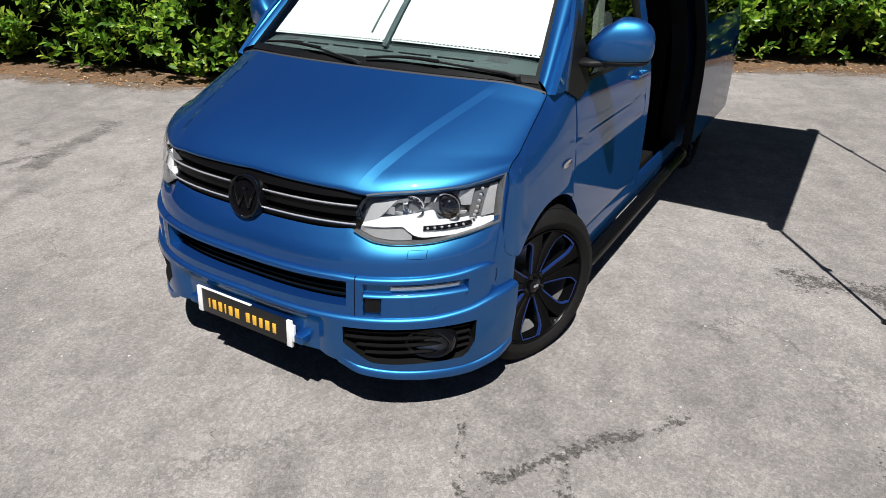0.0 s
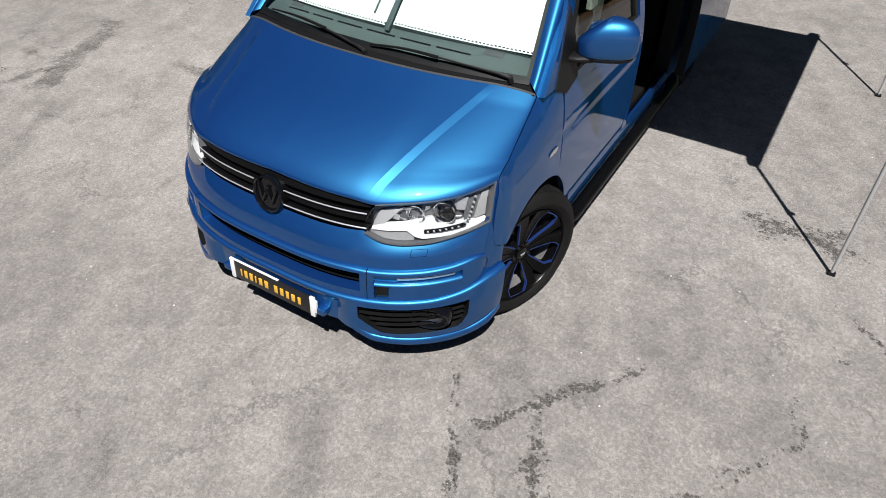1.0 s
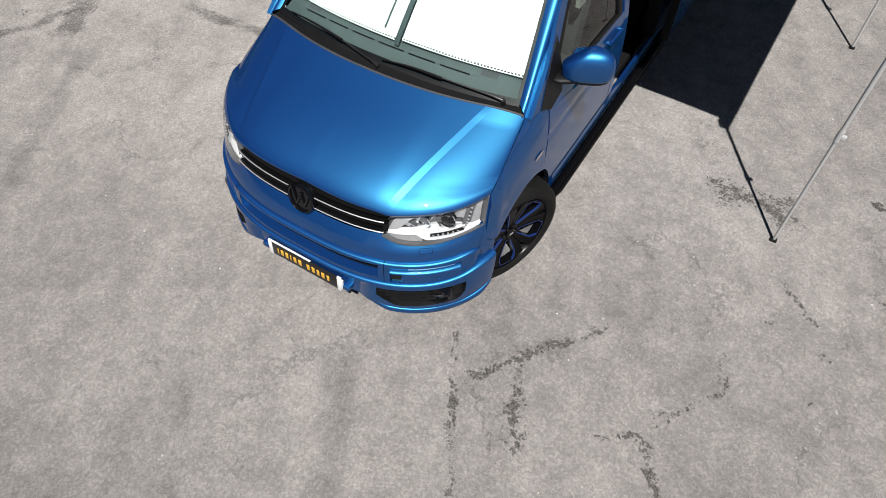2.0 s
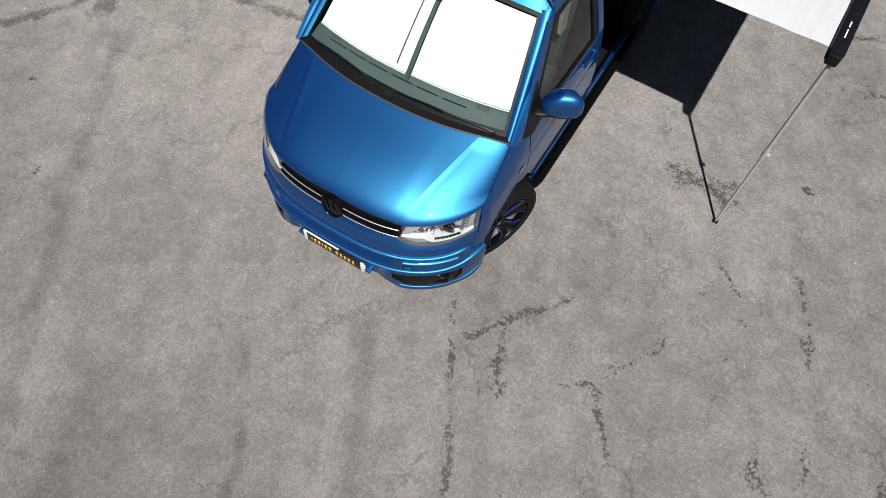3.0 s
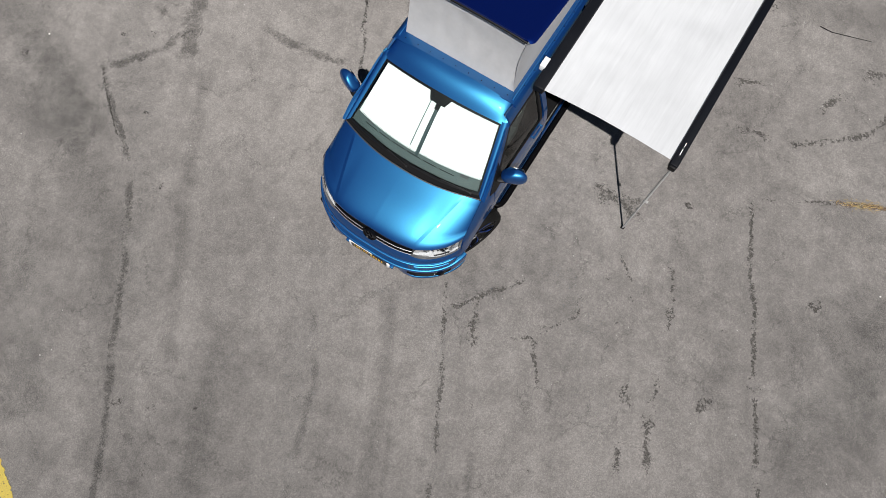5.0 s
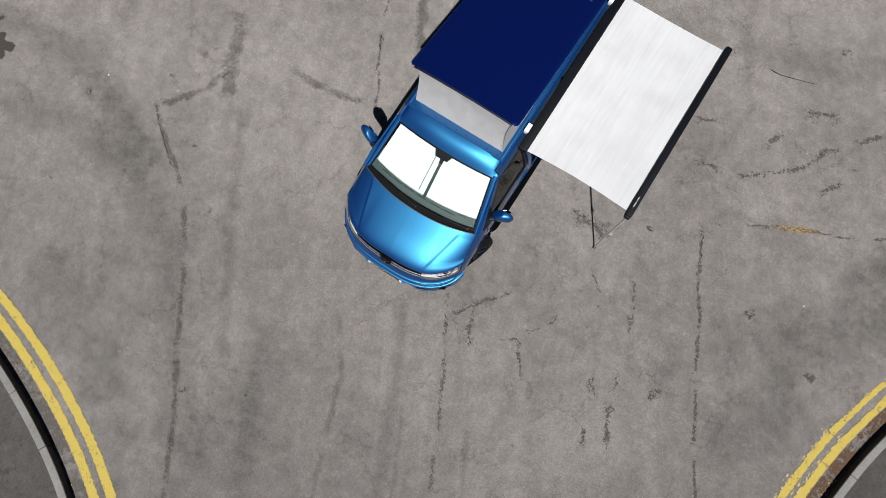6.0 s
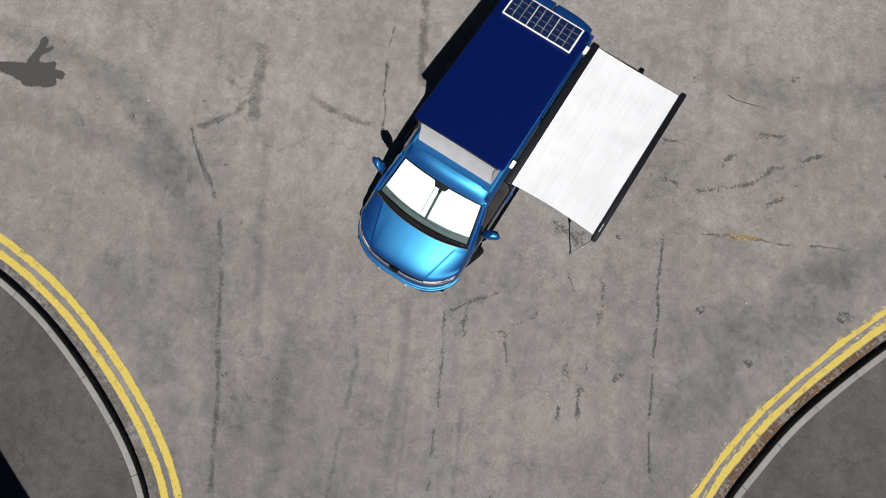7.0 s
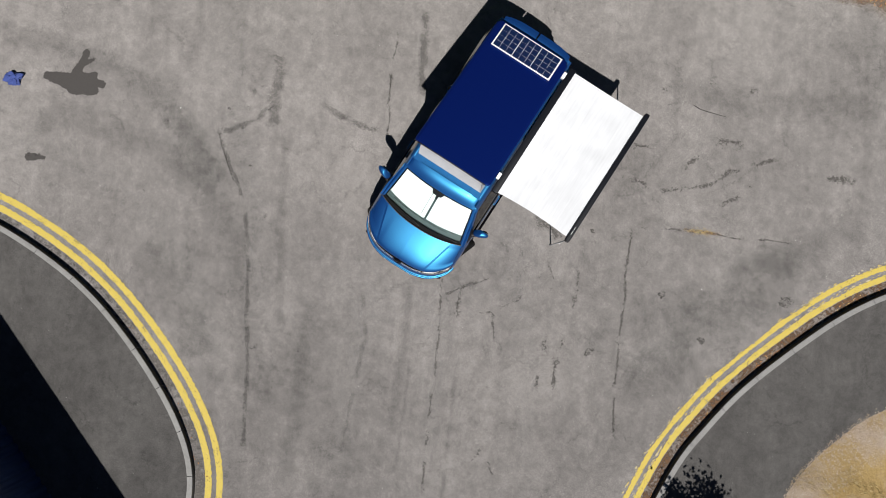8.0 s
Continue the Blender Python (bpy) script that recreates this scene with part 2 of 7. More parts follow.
def canvas_mat(name, colour, weave):
    k = Mat(name)
    co = k.coord()
    st = k.node("ShaderNodeMapping", Vector=co, Scale=(weave, weave * 0.06, weave))
    w = k.noise(st.outputs[0], 6.0, 5, 0.7)
    big = k.noise(co, 2.2, 3)
    col = k.ramp(k.math("ADD", k.math("MULTIPLY", w, 0.6), k.math("MULTIPLY", big, 0.4)),
                 [(0.32, tuple(c * 0.84 for c in colour)), (0.62, colour)])
    k.set(Base_Color=col, Roughness=0.75)
    k.bump(w, 0.25, 0.003)
    return k.m


TENT = canvas_mat("grey_canvas", (0.46, 0.46, 0.465), 1.0)
AWNING = canvas_mat("white_awning_fabric", (0.64, 0.655, 0.675), 4.0)


def leaf_mat():
    k = Mat("laurel_leaf")
    g = k.node("ShaderNodeNewGeometry")
    r = g.outputs["Random Per Island"]
    col = k.ramp(r, [(0.0, (0.028, 0.080, 0.009)), (0.4, (0.080, 0.185, 0.016)), (0.75, (0.19, 0.32, 0.030)), (1.0, (0.31, 0.37, 0.05))])
    k.set(Base_Color=col, Roughness=0.33)
    tr = k.node("ShaderNodeBsdfTranslucent", Color=k.mix(1.0, col, (1.6, 1.7, 0.8), "MULTIPLY"))
    m = k.t.nodes.new("ShaderNodeMixShader")
    m.inputs[0].default_value = 0.24
    k.t.links.new(k.bsdf.outputs[0], m.inputs[1])
    k.t.links.new(tr.outputs[0], m.inputs[2])
    k.t.links.new(m.outputs[0], k.out.inputs[0])
    return k.m


LEAF = leaf_mat()
WOOD = plain("hedge_wood", (0.035, 0.026, 0.018), 0.9, grain=0.3)


def island_mat(name, stops, rough=0.9):
    k = Mat(name)
    r = k.node("ShaderNodeNewGeometry").outputs["Random Per Island"]
    k.set(Base_Color=k.ramp(r, stops), Roughness=rough)
    return k.m


DEADLEAF = island_mat("dead_leaves", [(0.0, (0.11, 0.045, 0.018)), (0.45, (0.32, 0.14, 0.05)), (0.8, (0.48, 0.27, 0.11)), (1.0, (0.58, 0.45, 0.20))])
STRAW = island_mat("dry_grass", [(0.0, (0.24, 0.165, 0.06)), (0.5, (0.38, 0.275, 0.115)), (0.85, (0.48, 0.39, 0.23)), (1.0, (0.22, 0.20, 0.06))])
CHIPS = island_mat("pale_bark_chips", [(0.0, (0.20, 0.145, 0.10)), (0.35, (0.34, 0.27, 0.205)), (0.8, (0.44, 0.365, 0.29)), (1.0, (0.54, 0.48, 0.42))])


def soil_mat():
    k = Mat("soil")
    p = k.world_pos()
    a, b = k.noise(p, 18.0, 6, 0.7), k.noise(p, 1.6, 3)
    v = k.math("ADD", k.math("MULTIPLY", a, 0.6), k.math("MULTIPLY", b, 0.4))
    k.set(Base_Color=k.ramp(v, [(0.3, (0.07, 0.042, 0.024)), (0.55, (0.17, 0.105, 0.06)), (0.75, (0.30, 0.21, 0.12))]), Roughness=0.95)
    k.bump(a, 0.7, 0.02)
    return k.m


SOIL = soil_mat()


def bank_mat():
    k = Mat("dry_bank")
    p = k.world_pos()
    a, b = k.noise(p, 30.0, 6, 0.7), k.noise(p, 1.1, 4)
    col = k.mix(k.ramp(b, [(0.42, 0.0), (0.58, 1.0)]), k.ramp(a, [(0.3, (0.26, 0.20, 0.14)), (0.7, (0.42, 0.34, 0.26))]),
                k.ramp(a, [(0.3, (0.21, 0.14, 0.05)), (0.7, (0.38, 0.27, 0.11))]))
    k.set(Base_Color=col, Roughness=0.95)
    k.bump(a, 0.8, 0.02)
    return k.m


BANK = bank_mat()


def cladding_mat():
    k = Mat("dark_blue_cladding")
    p = k.world_pos()
    k.set(Base_Color=k.ramp(k.noise(p, 2.0, 5), [(0.3, (0.012, 0.03, 0.085)), (0.7, (0.018, 0.04, 0.11))]), Roughness=0.5)
    return k.m


CLAD = cladding_mat()
CELL = Mat("solar_cell").set(Base_Color=(0.008, 0.016, 0.055), Roughness=0.16, Coat_Weight=0.6).m


# ---------- building blocks ----------
def part(name, bm, material, parent=None, label="", sharp=32.0, flat=False):
    """Link a bmesh as one mesh object under a thing or a part."""
    bmesh.ops.remove_doubles(bm, verts=bm.verts, dist=1e-5)
    bmesh.ops.recalc_face_normals(bm, faces=bm.faces)
    for f in bm.faces:
        f.smooth = not flat
    lim = radians(sharp)
    for e in bm.edges:
        if len(e.link_faces) == 2 and e.calc_face_angle(0.0) > lim:
            e.smooth = False
    me = bpy.data.meshes.new(name)
    bm.to_mesh(me)
    bm.free()
    me.materials.append(material)
    ob = new(name, me)
    if parent is not None:
        ob.parent = parent
    if label:
        ob["label"] = label
    return ob


def raw(name, verts, faces, material, parent=None, smooth=False):
    """Link plain vertex and face lists (numpy or lists) as one mesh object."""
    me = bpy.data.meshes.new(name)
    me.from_pydata([tuple(v) for v in verts], [], [tuple(f) for f in faces])
    if smooth:
        me.shade_smooth()
    me.materials.append(material)
    ob = new(name, me)
    if parent is not None:
        ob.parent = parent
    return ob


def thing(name, label, category, at=(0, 0, 0), group="", kind=""):
    ob = new(name)
    ob.location = at
    ob.empty_display_size = 0.2
    return tagged(ob, label, category, group, kind)


def table(pairs):
    """A smooth curve through a few (x, y) pairs."""
    xs = [p[0] for p in pairs]
    ys = [p[1] for p in pairs]
    n = len(xs)
    d = [(ys[i + 1] - ys[i]) / (xs[i + 1] - xs[i]) for i in range(n - 1)]
    m = [d[0]] + [0.0 if d[i - 1] * d[i] <= 0 else 2 * d[i - 1] * d[i] / (d[i - 1] + d[i]) for i in range(1, n - 1)] + [d[-1]]

    def f(x):
        if x <= xs[0]:
            return ys[0]
        if x >= xs[-1]:
            return ys[-1]
        i = next(j for j in range(n - 1) if x <= xs[j + 1])
        h = xs[i + 1] - xs[i]
        t = (x - xs[i]) / h
        return ((2 * t ** 3 - 3 * t * t + 1) * ys[i] + (t ** 3 - 2 * t * t + t) * h * m[i]
                + (3 * t * t - 2 * t ** 3) * ys[i + 1] + (t ** 3 - t * t) * h * m[i + 1])
    return f


def lin(a, b, n):
    return [a + (b - a) * i / n for i in range(n + 1)]


def grid(bm, fn, us, vs):
    """Quads over fn(u, v); returns the vertex rows."""
    rows = [[bm.verts.new(fn(u, v)) for u in us] for v in vs]
    for r0, r1 in zip(rows, rows[1:]):
        for i in range(len(us) - 1):
            bm.faces.new((r0[i], r0[i + 1], r1[i + 1], r1[i]))
    return rows


def thicken(bm, t):
    bmesh.ops.recalc_face_normals(bm, faces=bm.faces)
    bmesh.ops.solidify(bm, geom=bm.faces[:], thickness=t)


def box(bm, lo, hi, bevel=0.0, m=None):
    """A box with bevelled edges."""
    c = [(a + b) / 2 for a, b in zip(lo, hi)]
    s = [abs(b - a) for a, b in zip(lo, hi)]
    mat = (m or Matrix()) @ Matrix.Translation(c) @ Matrix.Diagonal((*s, 1))
    made = bmesh.ops.create_cube(bm, size=1, matrix=mat)["verts"]
    if bevel:
        es = {e for v in made for e in v.link_edges}
        bmesh.ops.bevel(bm, geom=list(es), offset=bevel, segments=2, affect="EDGES", profile=0.5)


def tube(bm, a, b, r0, r1=None, n=12, caps=True):
    a, b = Vector(a), Vector(b)
    q = (b - a).to_track_quat("Z", "Y").to_matrix().to_4x4()
    m = Matrix.Translation((a + b) / 2) @ q
    bmesh.ops.create_cone(bm, cap_ends=caps, segments=n, radius1=r0, radius2=r0 if r1 is None else r1, depth=(b - a).length, matrix=m)


def sweep(bm, points, radii, n=12, flat=1.0):
    """One closed skin round a bent line."""
    pts = [Vector(p) for p in points]
    rows = []
    for i, p in enumerate(pts):
        t = (pts[min(i + 1, len(pts) - 1)] - pts[max(i - 1, 0)]).normalized()
        e1 = t.cross(Vector((0, 0, 1))).normalized()
        e2 = e1.cross(t)
        r = radii[i] if isinstance(radii, (list, tuple)) else radii
        rows.append([bm.verts.new(p + e1 * r * math.cos(2 * math.pi * k / n) + e2 * r * flat * math.sin(2 * math.pi * k / n)) for k in range(n)])
    for r0, r1 in zip(rows, rows[1:]):
        for k in range(n):
            bm.faces.new((r0[k], r0[(k + 1) % n], r1[(k + 1) % n], r1[k]))
    bm.faces.new(rows[0][::-1])
    bm.faces.new(rows[-1])


def lathe(bm, profile, n=48, m=Matrix()):
    """Turn (axial, radius) pairs about the local x axis."""
    rows = []
    for a, r in profile:
        rows.append([bm.verts.new(m @ Vector((a, r * math.cos(2 * math.pi * i / n), r * math.sin(2 * math.pi * i / n)))) for i in range(n)])
    for r0, r1 in zip(rows, rows[1:]):
        for i in range(n):
            bm.faces.new((r0[i], r0[(i + 1) % n], r1[(i + 1) % n], r1[i]))


def ball(bm, centre, radii, power=2.0, nu=28, nv=18, m=None):
    """A closed superellipsoid."""
    def pw(c):
        return math.copysign(abs(c) ** (2.0 / power), c)
    c = Vector(centre)
    rows = []
    for j in range(1, nv):
        b = -math.pi / 2 + math.pi * j / nv
        ring = []
        for i in range(nu):
            a = 2 * math.pi * i / nu
            p = Vector((radii[0] * pw(math.cos(b)) * pw(math.cos(a)), radii[1] * pw(math.cos(b)) * pw(math.sin(a)), radii[2] * pw(math.sin(b))))
            ring.append(bm.verts.new(c + (m @ p if m else p)))
        rows.append(ring)
    lo = bm.verts.new(c + (m @ Vector((0, 0, -radii[2])) if m else Vector((0, 0, -radii[2]))))
    hi = bm.verts.new(c + (m @ Vector((0, 0, radii[2])) if m else Vector((0, 0, radii[2]))))
    for i in range(nu):
        k = (i + 1) % nu
        bm.faces.new((lo, rows[0][k], rows[0][i]))
        bm.faces.new((hi, rows[-1][i], rows[-1][k]))
        for r0, r1 in zip(rows, rows[1:]):
            bm.faces.new((r0[i], r0[k], r1[k], r1[i]))


# ---------- ground, kerbs, markings ----------
def spline(points, step=0.08):
    """A smooth line through plan points, sampled evenly."""
    p = [Vector((*q, 0.0)) for q in points]
    p = [2 * p[0] - p[1]] + p + [2 * p[-1] - p[-2]]
    out = []
    for a, b, c, d in zip(p, p[1:], p[2:], p[3:]):
        n = max(2, int((c - b).length / step))
        for i in range(n):
            t = i / n
            out.append(0.5 * ((2 * b) + (c - a) * t + (2 * a - 5 * b + 4 * c - d) * t * t + (3 * b - a - 3 * c + d) * t ** 3))
    out.append(p[-2].copy())
    return out


def beside(line, off):
    """The line moved to its left by off."""
    out = []
    for i, q in enumerate(line):
        t = line[min(i + 1, len(line) - 1)] - line[max(i - 1, 0)]
        out.append(q + Vector((-t.y, t.x, 0)).normalized() * off)
    return out


def ribbon(bm, left, right, z0, z1=None):
    z1 = z0 if z1 is None else z1
    a = [bm.verts.new((q.x, q.y, z0)) for q in left]
    b = [bm.verts.new((q.x, q.y, z1)) for q in right]
    for i in range(len(a) - 1):
        bm.faces.new((a[i], a[i + 1], b[i + 1], b[i]))


def structure(ob, label, category):
    return tagged(ob, label, category, kind="structure")


bm = bmesh.new()
grid(bm, lambda u, v: (u, v, 0.0), [-400, -60, -20, -8, 0, 8, 20, 60, 400], [-400, -60, -20, -8, 0, 8, 20, 60, 400])
structure(part("ground", bm, ASPHALT), "sun-bleached grey asphalt yard, cracked and stained", "ground")

KERB_H = 0.155
# both run with the road on their left
kerb_west = spline([(-0.2, -30), (-0.25, -11), (-0.42, -8.0), (-0.68, -6.6), (-1.09, -5.72), (-1.86, -5.03), (-3.14, -4.37),
                    (-4.75, -3.84), (-6.4, -3.68), (-8.2, -3.85), (-12, -4.6), (-30, -8)])
kerb_west = [q for q in reversed(kerb_west)]
kerb_east = spline([(8.2, -30), (7.15, -6), (6.82, -2.4), (6.68, -0.4), (6.76, 0.33), (6.97, 1.46), (7.45, 2.83), (8.01, 4.07),
                    (8.85, 5.2), (10.6, 6.8), (14, 9.2), (30, 20)])


def eased(line):
    for i in range(24):
        line = [line[0]] + [(p + 2 * q + r) / 4 for p, q, r in zip(line, line[1:], line[2:])] + [line[-1]]
    return line


kerb_west, kerb_east = eased(kerb_west), eased(kerb_east)
KERB_W = 0.105


def footway(name, line, far, label):
    inner = beside(line, -KERB_W)
    b = bmesh.new()
    vs = [b.verts.new((q.x, q.y, KERB_H - 0.008)) for q in inner]
    f = b.verts.new((*far, KERB_H - 0.008))
    for u, v in zip(vs, vs[1:]):
        b.faces.new((u, v, f))
    return structure(part(name, b, FOOTWAY), label, "pavement")


footway("pavement", kerb_west, (-34, -34), "dark smooth asphalt footway behind a curved kerb")
footway("pavement", kerb_east, (34, -34), "dark asphalt footway between kerb and dry bank")


def kerb_run(line, label):
    """Kerbstones with open joints, each a piece of its own near the camera; the distant rest as one mesh."""
    host = tagged(new("kerb"), label, "kerb", kind="structure")
    length, start, stones = 0.0, 0, []
    for i in range(1, len(line)):
        length += (line[i] - line[i - 1]).length
        if length > 0.9 or i == len(line) - 1:
            stones.append((start, i))
            start, length = i, 0.0
    rnd = random.Random(5)
    back = beside(line, -KERB_W)
    far = bmesh.new()
    for a, z in stones:
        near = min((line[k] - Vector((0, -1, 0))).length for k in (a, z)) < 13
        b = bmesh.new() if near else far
        drop = rnd.uniform(0, 0.006)
        n = min(6, z - a)
        ks = [a + round((z - a) * j / n) for j in range(n + 1)]
        sect = []
        for j, k in enumerate(ks):
            f, r = line[k].copy(), back[k].copy()
            if j in (0, n):                     # joint
                nb = line[ks[1]] if j == 0 else line[ks[-2]]
                s = (nb - line[k]).normalized() * 0.005
                f, r = f + s, r + s
            inw = (r - f).normalized()
            h = KERB_H - drop
            sect.append([b.verts.new((p.x, p.y, zz)) for p, zz in ((f, -0.05), (f, h - 0.018), (f + inw * 0.006, h - 0.005), (f + inw * 0.02, h), (r, h), (r, -0.05))])
        for s0, s1 in zip(sect, sect[1:]):
            for j in range(5):
                # slot 1 is the shade-coloured face towards the road
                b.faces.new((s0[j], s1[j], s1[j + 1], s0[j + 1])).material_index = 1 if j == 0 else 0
        b.faces.new(sect[0])
        b.faces.new(sect[-1][::-1])
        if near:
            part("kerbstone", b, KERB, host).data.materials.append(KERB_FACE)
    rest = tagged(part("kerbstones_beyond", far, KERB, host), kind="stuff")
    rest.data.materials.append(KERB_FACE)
    return host


kerb_run(kerb_west, "curved row of grey concrete kerbstones, weathered")
kerb_run(kerb_east, "curved row of grey concrete kerbstones with leaf litter")


def painted_line(line, a, b, fray):
    """A band of road paint between two offsets; its edges are uneven and have crumbled by up to fray."""
    rnd = random.Random(int(a * 100))
    l, r = beside(line, a), beside(line, b)
    keep = [k for k in range(len(l)) if l[k].length < 22]
    bb = bmesh.new()
    left, right = [], []
    for k0, k1 in zip(keep, keep[1:]):
        for t in (0.0, 0.25, 0.5, 0.75):
            p, q = l[k0].lerp(l[k1], t), r[k0].lerp(r[k1], t)
            n = (q - p).normalized()
            worn_in = max(0.0, noise.noise(q * 1.3 + Vector((a * 9, 0, 0)))) * fray * 2
            left.append(p + n * rnd.uniform(-0.008, 0.010))
            right.append(q - n * (worn_in * rnd.uniform(0.3, 1.0) + rnd.uniform(-0.008, 0.012)))
    ribbon(bb, left, right, 0.004)
    return structure(part("yellow_line", bb, YELLOW), "worn yellow road line along the kerb", "road marking")


painted_line(kerb_west, 0.20, 0.33, 0.01)
painted_line(kerb_west, 0.42, 0.55, 0.015)
painted_line(kerb_east, 0.21, 0.325, 0.035)
painted_line(kerb_east, 0.41, 0.515, 0.060)
# crumbs of old paint beside the frayed edges
rnd = random.Random(31)
vs, fs = [], []
near = [q for q in range(1, len(kerb_east) - 1) if kerb_east[q].length < 16]
for i in range(1500):
    k = rnd.choice(near)
    if noise.noise(kerb_east[k] * 0.8) < -0.1:
        continue
    e = (kerb_east[k + 1] - kerb_east[k - 1]).normalized()
    q = kerb_east[k] + Vector((-e.y, e.x, 0)) * (rnd.choice((0.325, 0.325, 0.51, 0.51)) + abs(rnd.gauss(-0.01, 0.022))) + e * rnd.uniform(-0.08, 0.08)
    r, n = 0.004 + 0.016 * rnd.random() ** 2, len(vs)
    for j in range(6):
        an, k2 = math.pi * j / 3, rnd.uniform(0.6, 1.2)
        vs.append((q.x + e.x * r * k2 * math.cos(an) * 1.9 - e.y * r * k2 * math.sin(an), q.y + e.y * r * k2 * math.cos(an) * 1.9 + e.x * r * k2 * math.sin(an), 0.003))
    vs.append((q.x, q.y, 0.007))
    fs += [(n + j, n + (j + 1) % 6, n + 6) for j in range(6)]
FLAKES = island_mat("old_paint_crumbs", [(0.0, (0.46, 0.35, 0.10)), (0.5, (0.48, 0.40, 0.20)), (1.0, (0.46, 0.42, 0.33))])
tagged(raw("paint_crumbs", vs, fs, FLAKES), "pale yellow crumbs of old line paint on the road", "paint", kind="stuff")
# straw caught in the seam
vs, fs = [], []
for i in range(150):
    t = rnd.gauss(0.5, 0.22)
    x, y, a, l = 4.45 + 0.6 * t + rnd.gauss(0, 0.03), 3.63 + 0.29 * t + rnd.gauss(0, 0.03), rnd.gauss(0.5, 0.5), rnd.uniform(0.02, 0.09)
    c, d, w, n = math.cos(a), math.sin(a), 0.0028, len(vs)
    vs += [(x - c * l / 2 - d * w, y - d * l / 2 + c * w, 0.005), (x - c * l / 2 + d * w, y - d * l / 2 - c * w, 0.005), (x + c * l / 2, y + d * l / 2, rnd.uniform(0.006, 0.014))]
    fs.append((n, n + 1, n + 2))
tagged(raw("straw", vs, fs, STRAW), "dry straw caught in a seam of the asphalt", "straw", kind="stuff")


def ragged(name, points, width, material, label, rough=0.5, z=0.003, seed=1, gaps=0.0, spread=2.3):
    """A crack, seam or mark along a line; its map runs from the middle line out to the fading edge."""
    line = spline(points, 0.05)
    b = bmesh.new()
    uv = b.loops.layers.uv.new("fade")
    ph = random.Random(seed).uniform(0, 50)
    rows = []
    for i, q in enumerate(line):
        t = (line[min(i + 1, len(line) - 1)] - line[max(i - 1, 0)]).normalized()
        nrm = Vector((-t.y, t.x, 0))
        s = i * 0.05
        ends = max(0.0, 1 - i / 4.0, 1 - (len(line) - 1 - i) / 4.0)
        wob = (noise.noise(Vector((s * 2.3 + ph, 0, 0))) + 0.6 * noise.noise(Vector((s * 7.1 + ph, 0, 5)))) * width * 1.1 * rough
        w = width * 0.5 * spread * (1 + 0.9 * rough * noise.noise(Vector((s * 4 + ph, 7, 0))))
        thin = min(1.0, max(0.0, (gaps - 0.12 - noise.noise(Vector((s * 2.2 + ph, 20, 4)))) * 3)) if gaps else 0.0
        c = q + nrm * wob
        rows.append(((c + nrm * w).xy, (c - nrm * w).xy, max(ends, thin)))
    for r0, r1 in zip(rows, rows[1:]):
        f = b.faces.new([b.verts.new((*p, z)) for p in (r0[0], r1[0], r1[1], r0[1])])
        for lp, co in zip(f.loops, ((r0[2], 1), (r1[2], 1), (r1[2], -1), (r0[2], -1))):
            lp[uv].uv = co
    return structure(part(name, b, material), label, "road wear")


CRACK, MARK = "dark ragged crack in the grey asphalt", "faint dark tyre mark on the grey asphalt"
# cracks and broken-out patches
ragged("crack", [(1.66, 0.72), (1.56, 0.53), (1.42, 0.37), (1.32, 0.23), (1.23, 0.09), (1.11, -0.13)], 0.05, TAR, CRACK, 0.8, seed=2)
ragged("crack", [(1.26, 0.12), (1.37, 0.08), (1.41, 0.0), (1.44, -0.09), (1.5, -0.22), (1.58, -0.43)], 0.078, TAR, CRACK, 0.9, seed=3)
ragged("crack", [(0.83, 0.27), (0.99, -0.01), (1.11, -0.23), (1.22, -0.42), (1.35, -0.64), (1.5, -0.92), (1.66, -1.21), (1.8, -1.51), (1.93, -1.81), (2.89, -3.68)], 0.038, TAR, CRACK, 0.8, seed=4, gaps=0.15)
ragged("crack", [(1.88, -0.05), (2.0, 0.06), (2.11, 0.12), (2.2, -0.01), (2.35, -0.19), (2.48, -0.34)], 0.036, TAR, CRACK, 0.9, seed=5, gaps=0.08)
ragged("crack", [(2.47, 1.36), (2.5, 1.18), (2.36, 0.79), (2.4, 0.67), (2.23, 0.43), (2.14, 0.21)], 0.034, TAR, CRACK, 0.9, seed=6, gaps=0.3)
ragged("crack", [(2.41, 0.65), (2.55, 0.69), (2.72, 0.78), (2.88, 0.84)], 0.026, TAR, CRACK, 0.9, seed=7, gaps=0.3)
ragged("crack", [(3.0, 1.83), (3.12, 1.7), (3.27, 1.44), (3.39, 1.12), (3.43, 0.96)], 0.048, TAR, CRACK, 0.9, seed=8, gaps=0.15)
ragged("crack", [(3.22, 0.36), (3.33, 0.22), (3.39, -0.01)], 0.08, TAR, CRACK, 0.8, seed=9)
ragged("crack", [(3.49, -0.25), (3.59, -0.55), (3.62, -0.74)], 0.05, TAR, CRACK, 0.9, seed=10, gaps=0.15)
ragged("crack", [(3.49, 0.52), (3.58, 0.44), (3.66, 0.19), (3.72, -0.04), (3.79, -0.25), (3.9, -0.52)], 0.062, TAR, CRACK, 0.8, seed=11, gaps=0.05)
ragged("crack", [(3.51, 3.13), (3.67, 2.77), (3.81, 2.49), (3.89, 2.29), (4.02, 2.06), (4.15, 1.85), (4.24, 1.66), (4.39, 1.33), (4.51, 1.04), (4.6, 0.91), (4.66, 0.77), (4.75, 0.61), (4.88, 0.35), (4.98, 0.12), (5.48, -0.68)], 0.042, TAR, CRACK, 0.5, seed=12, gaps=0.08)
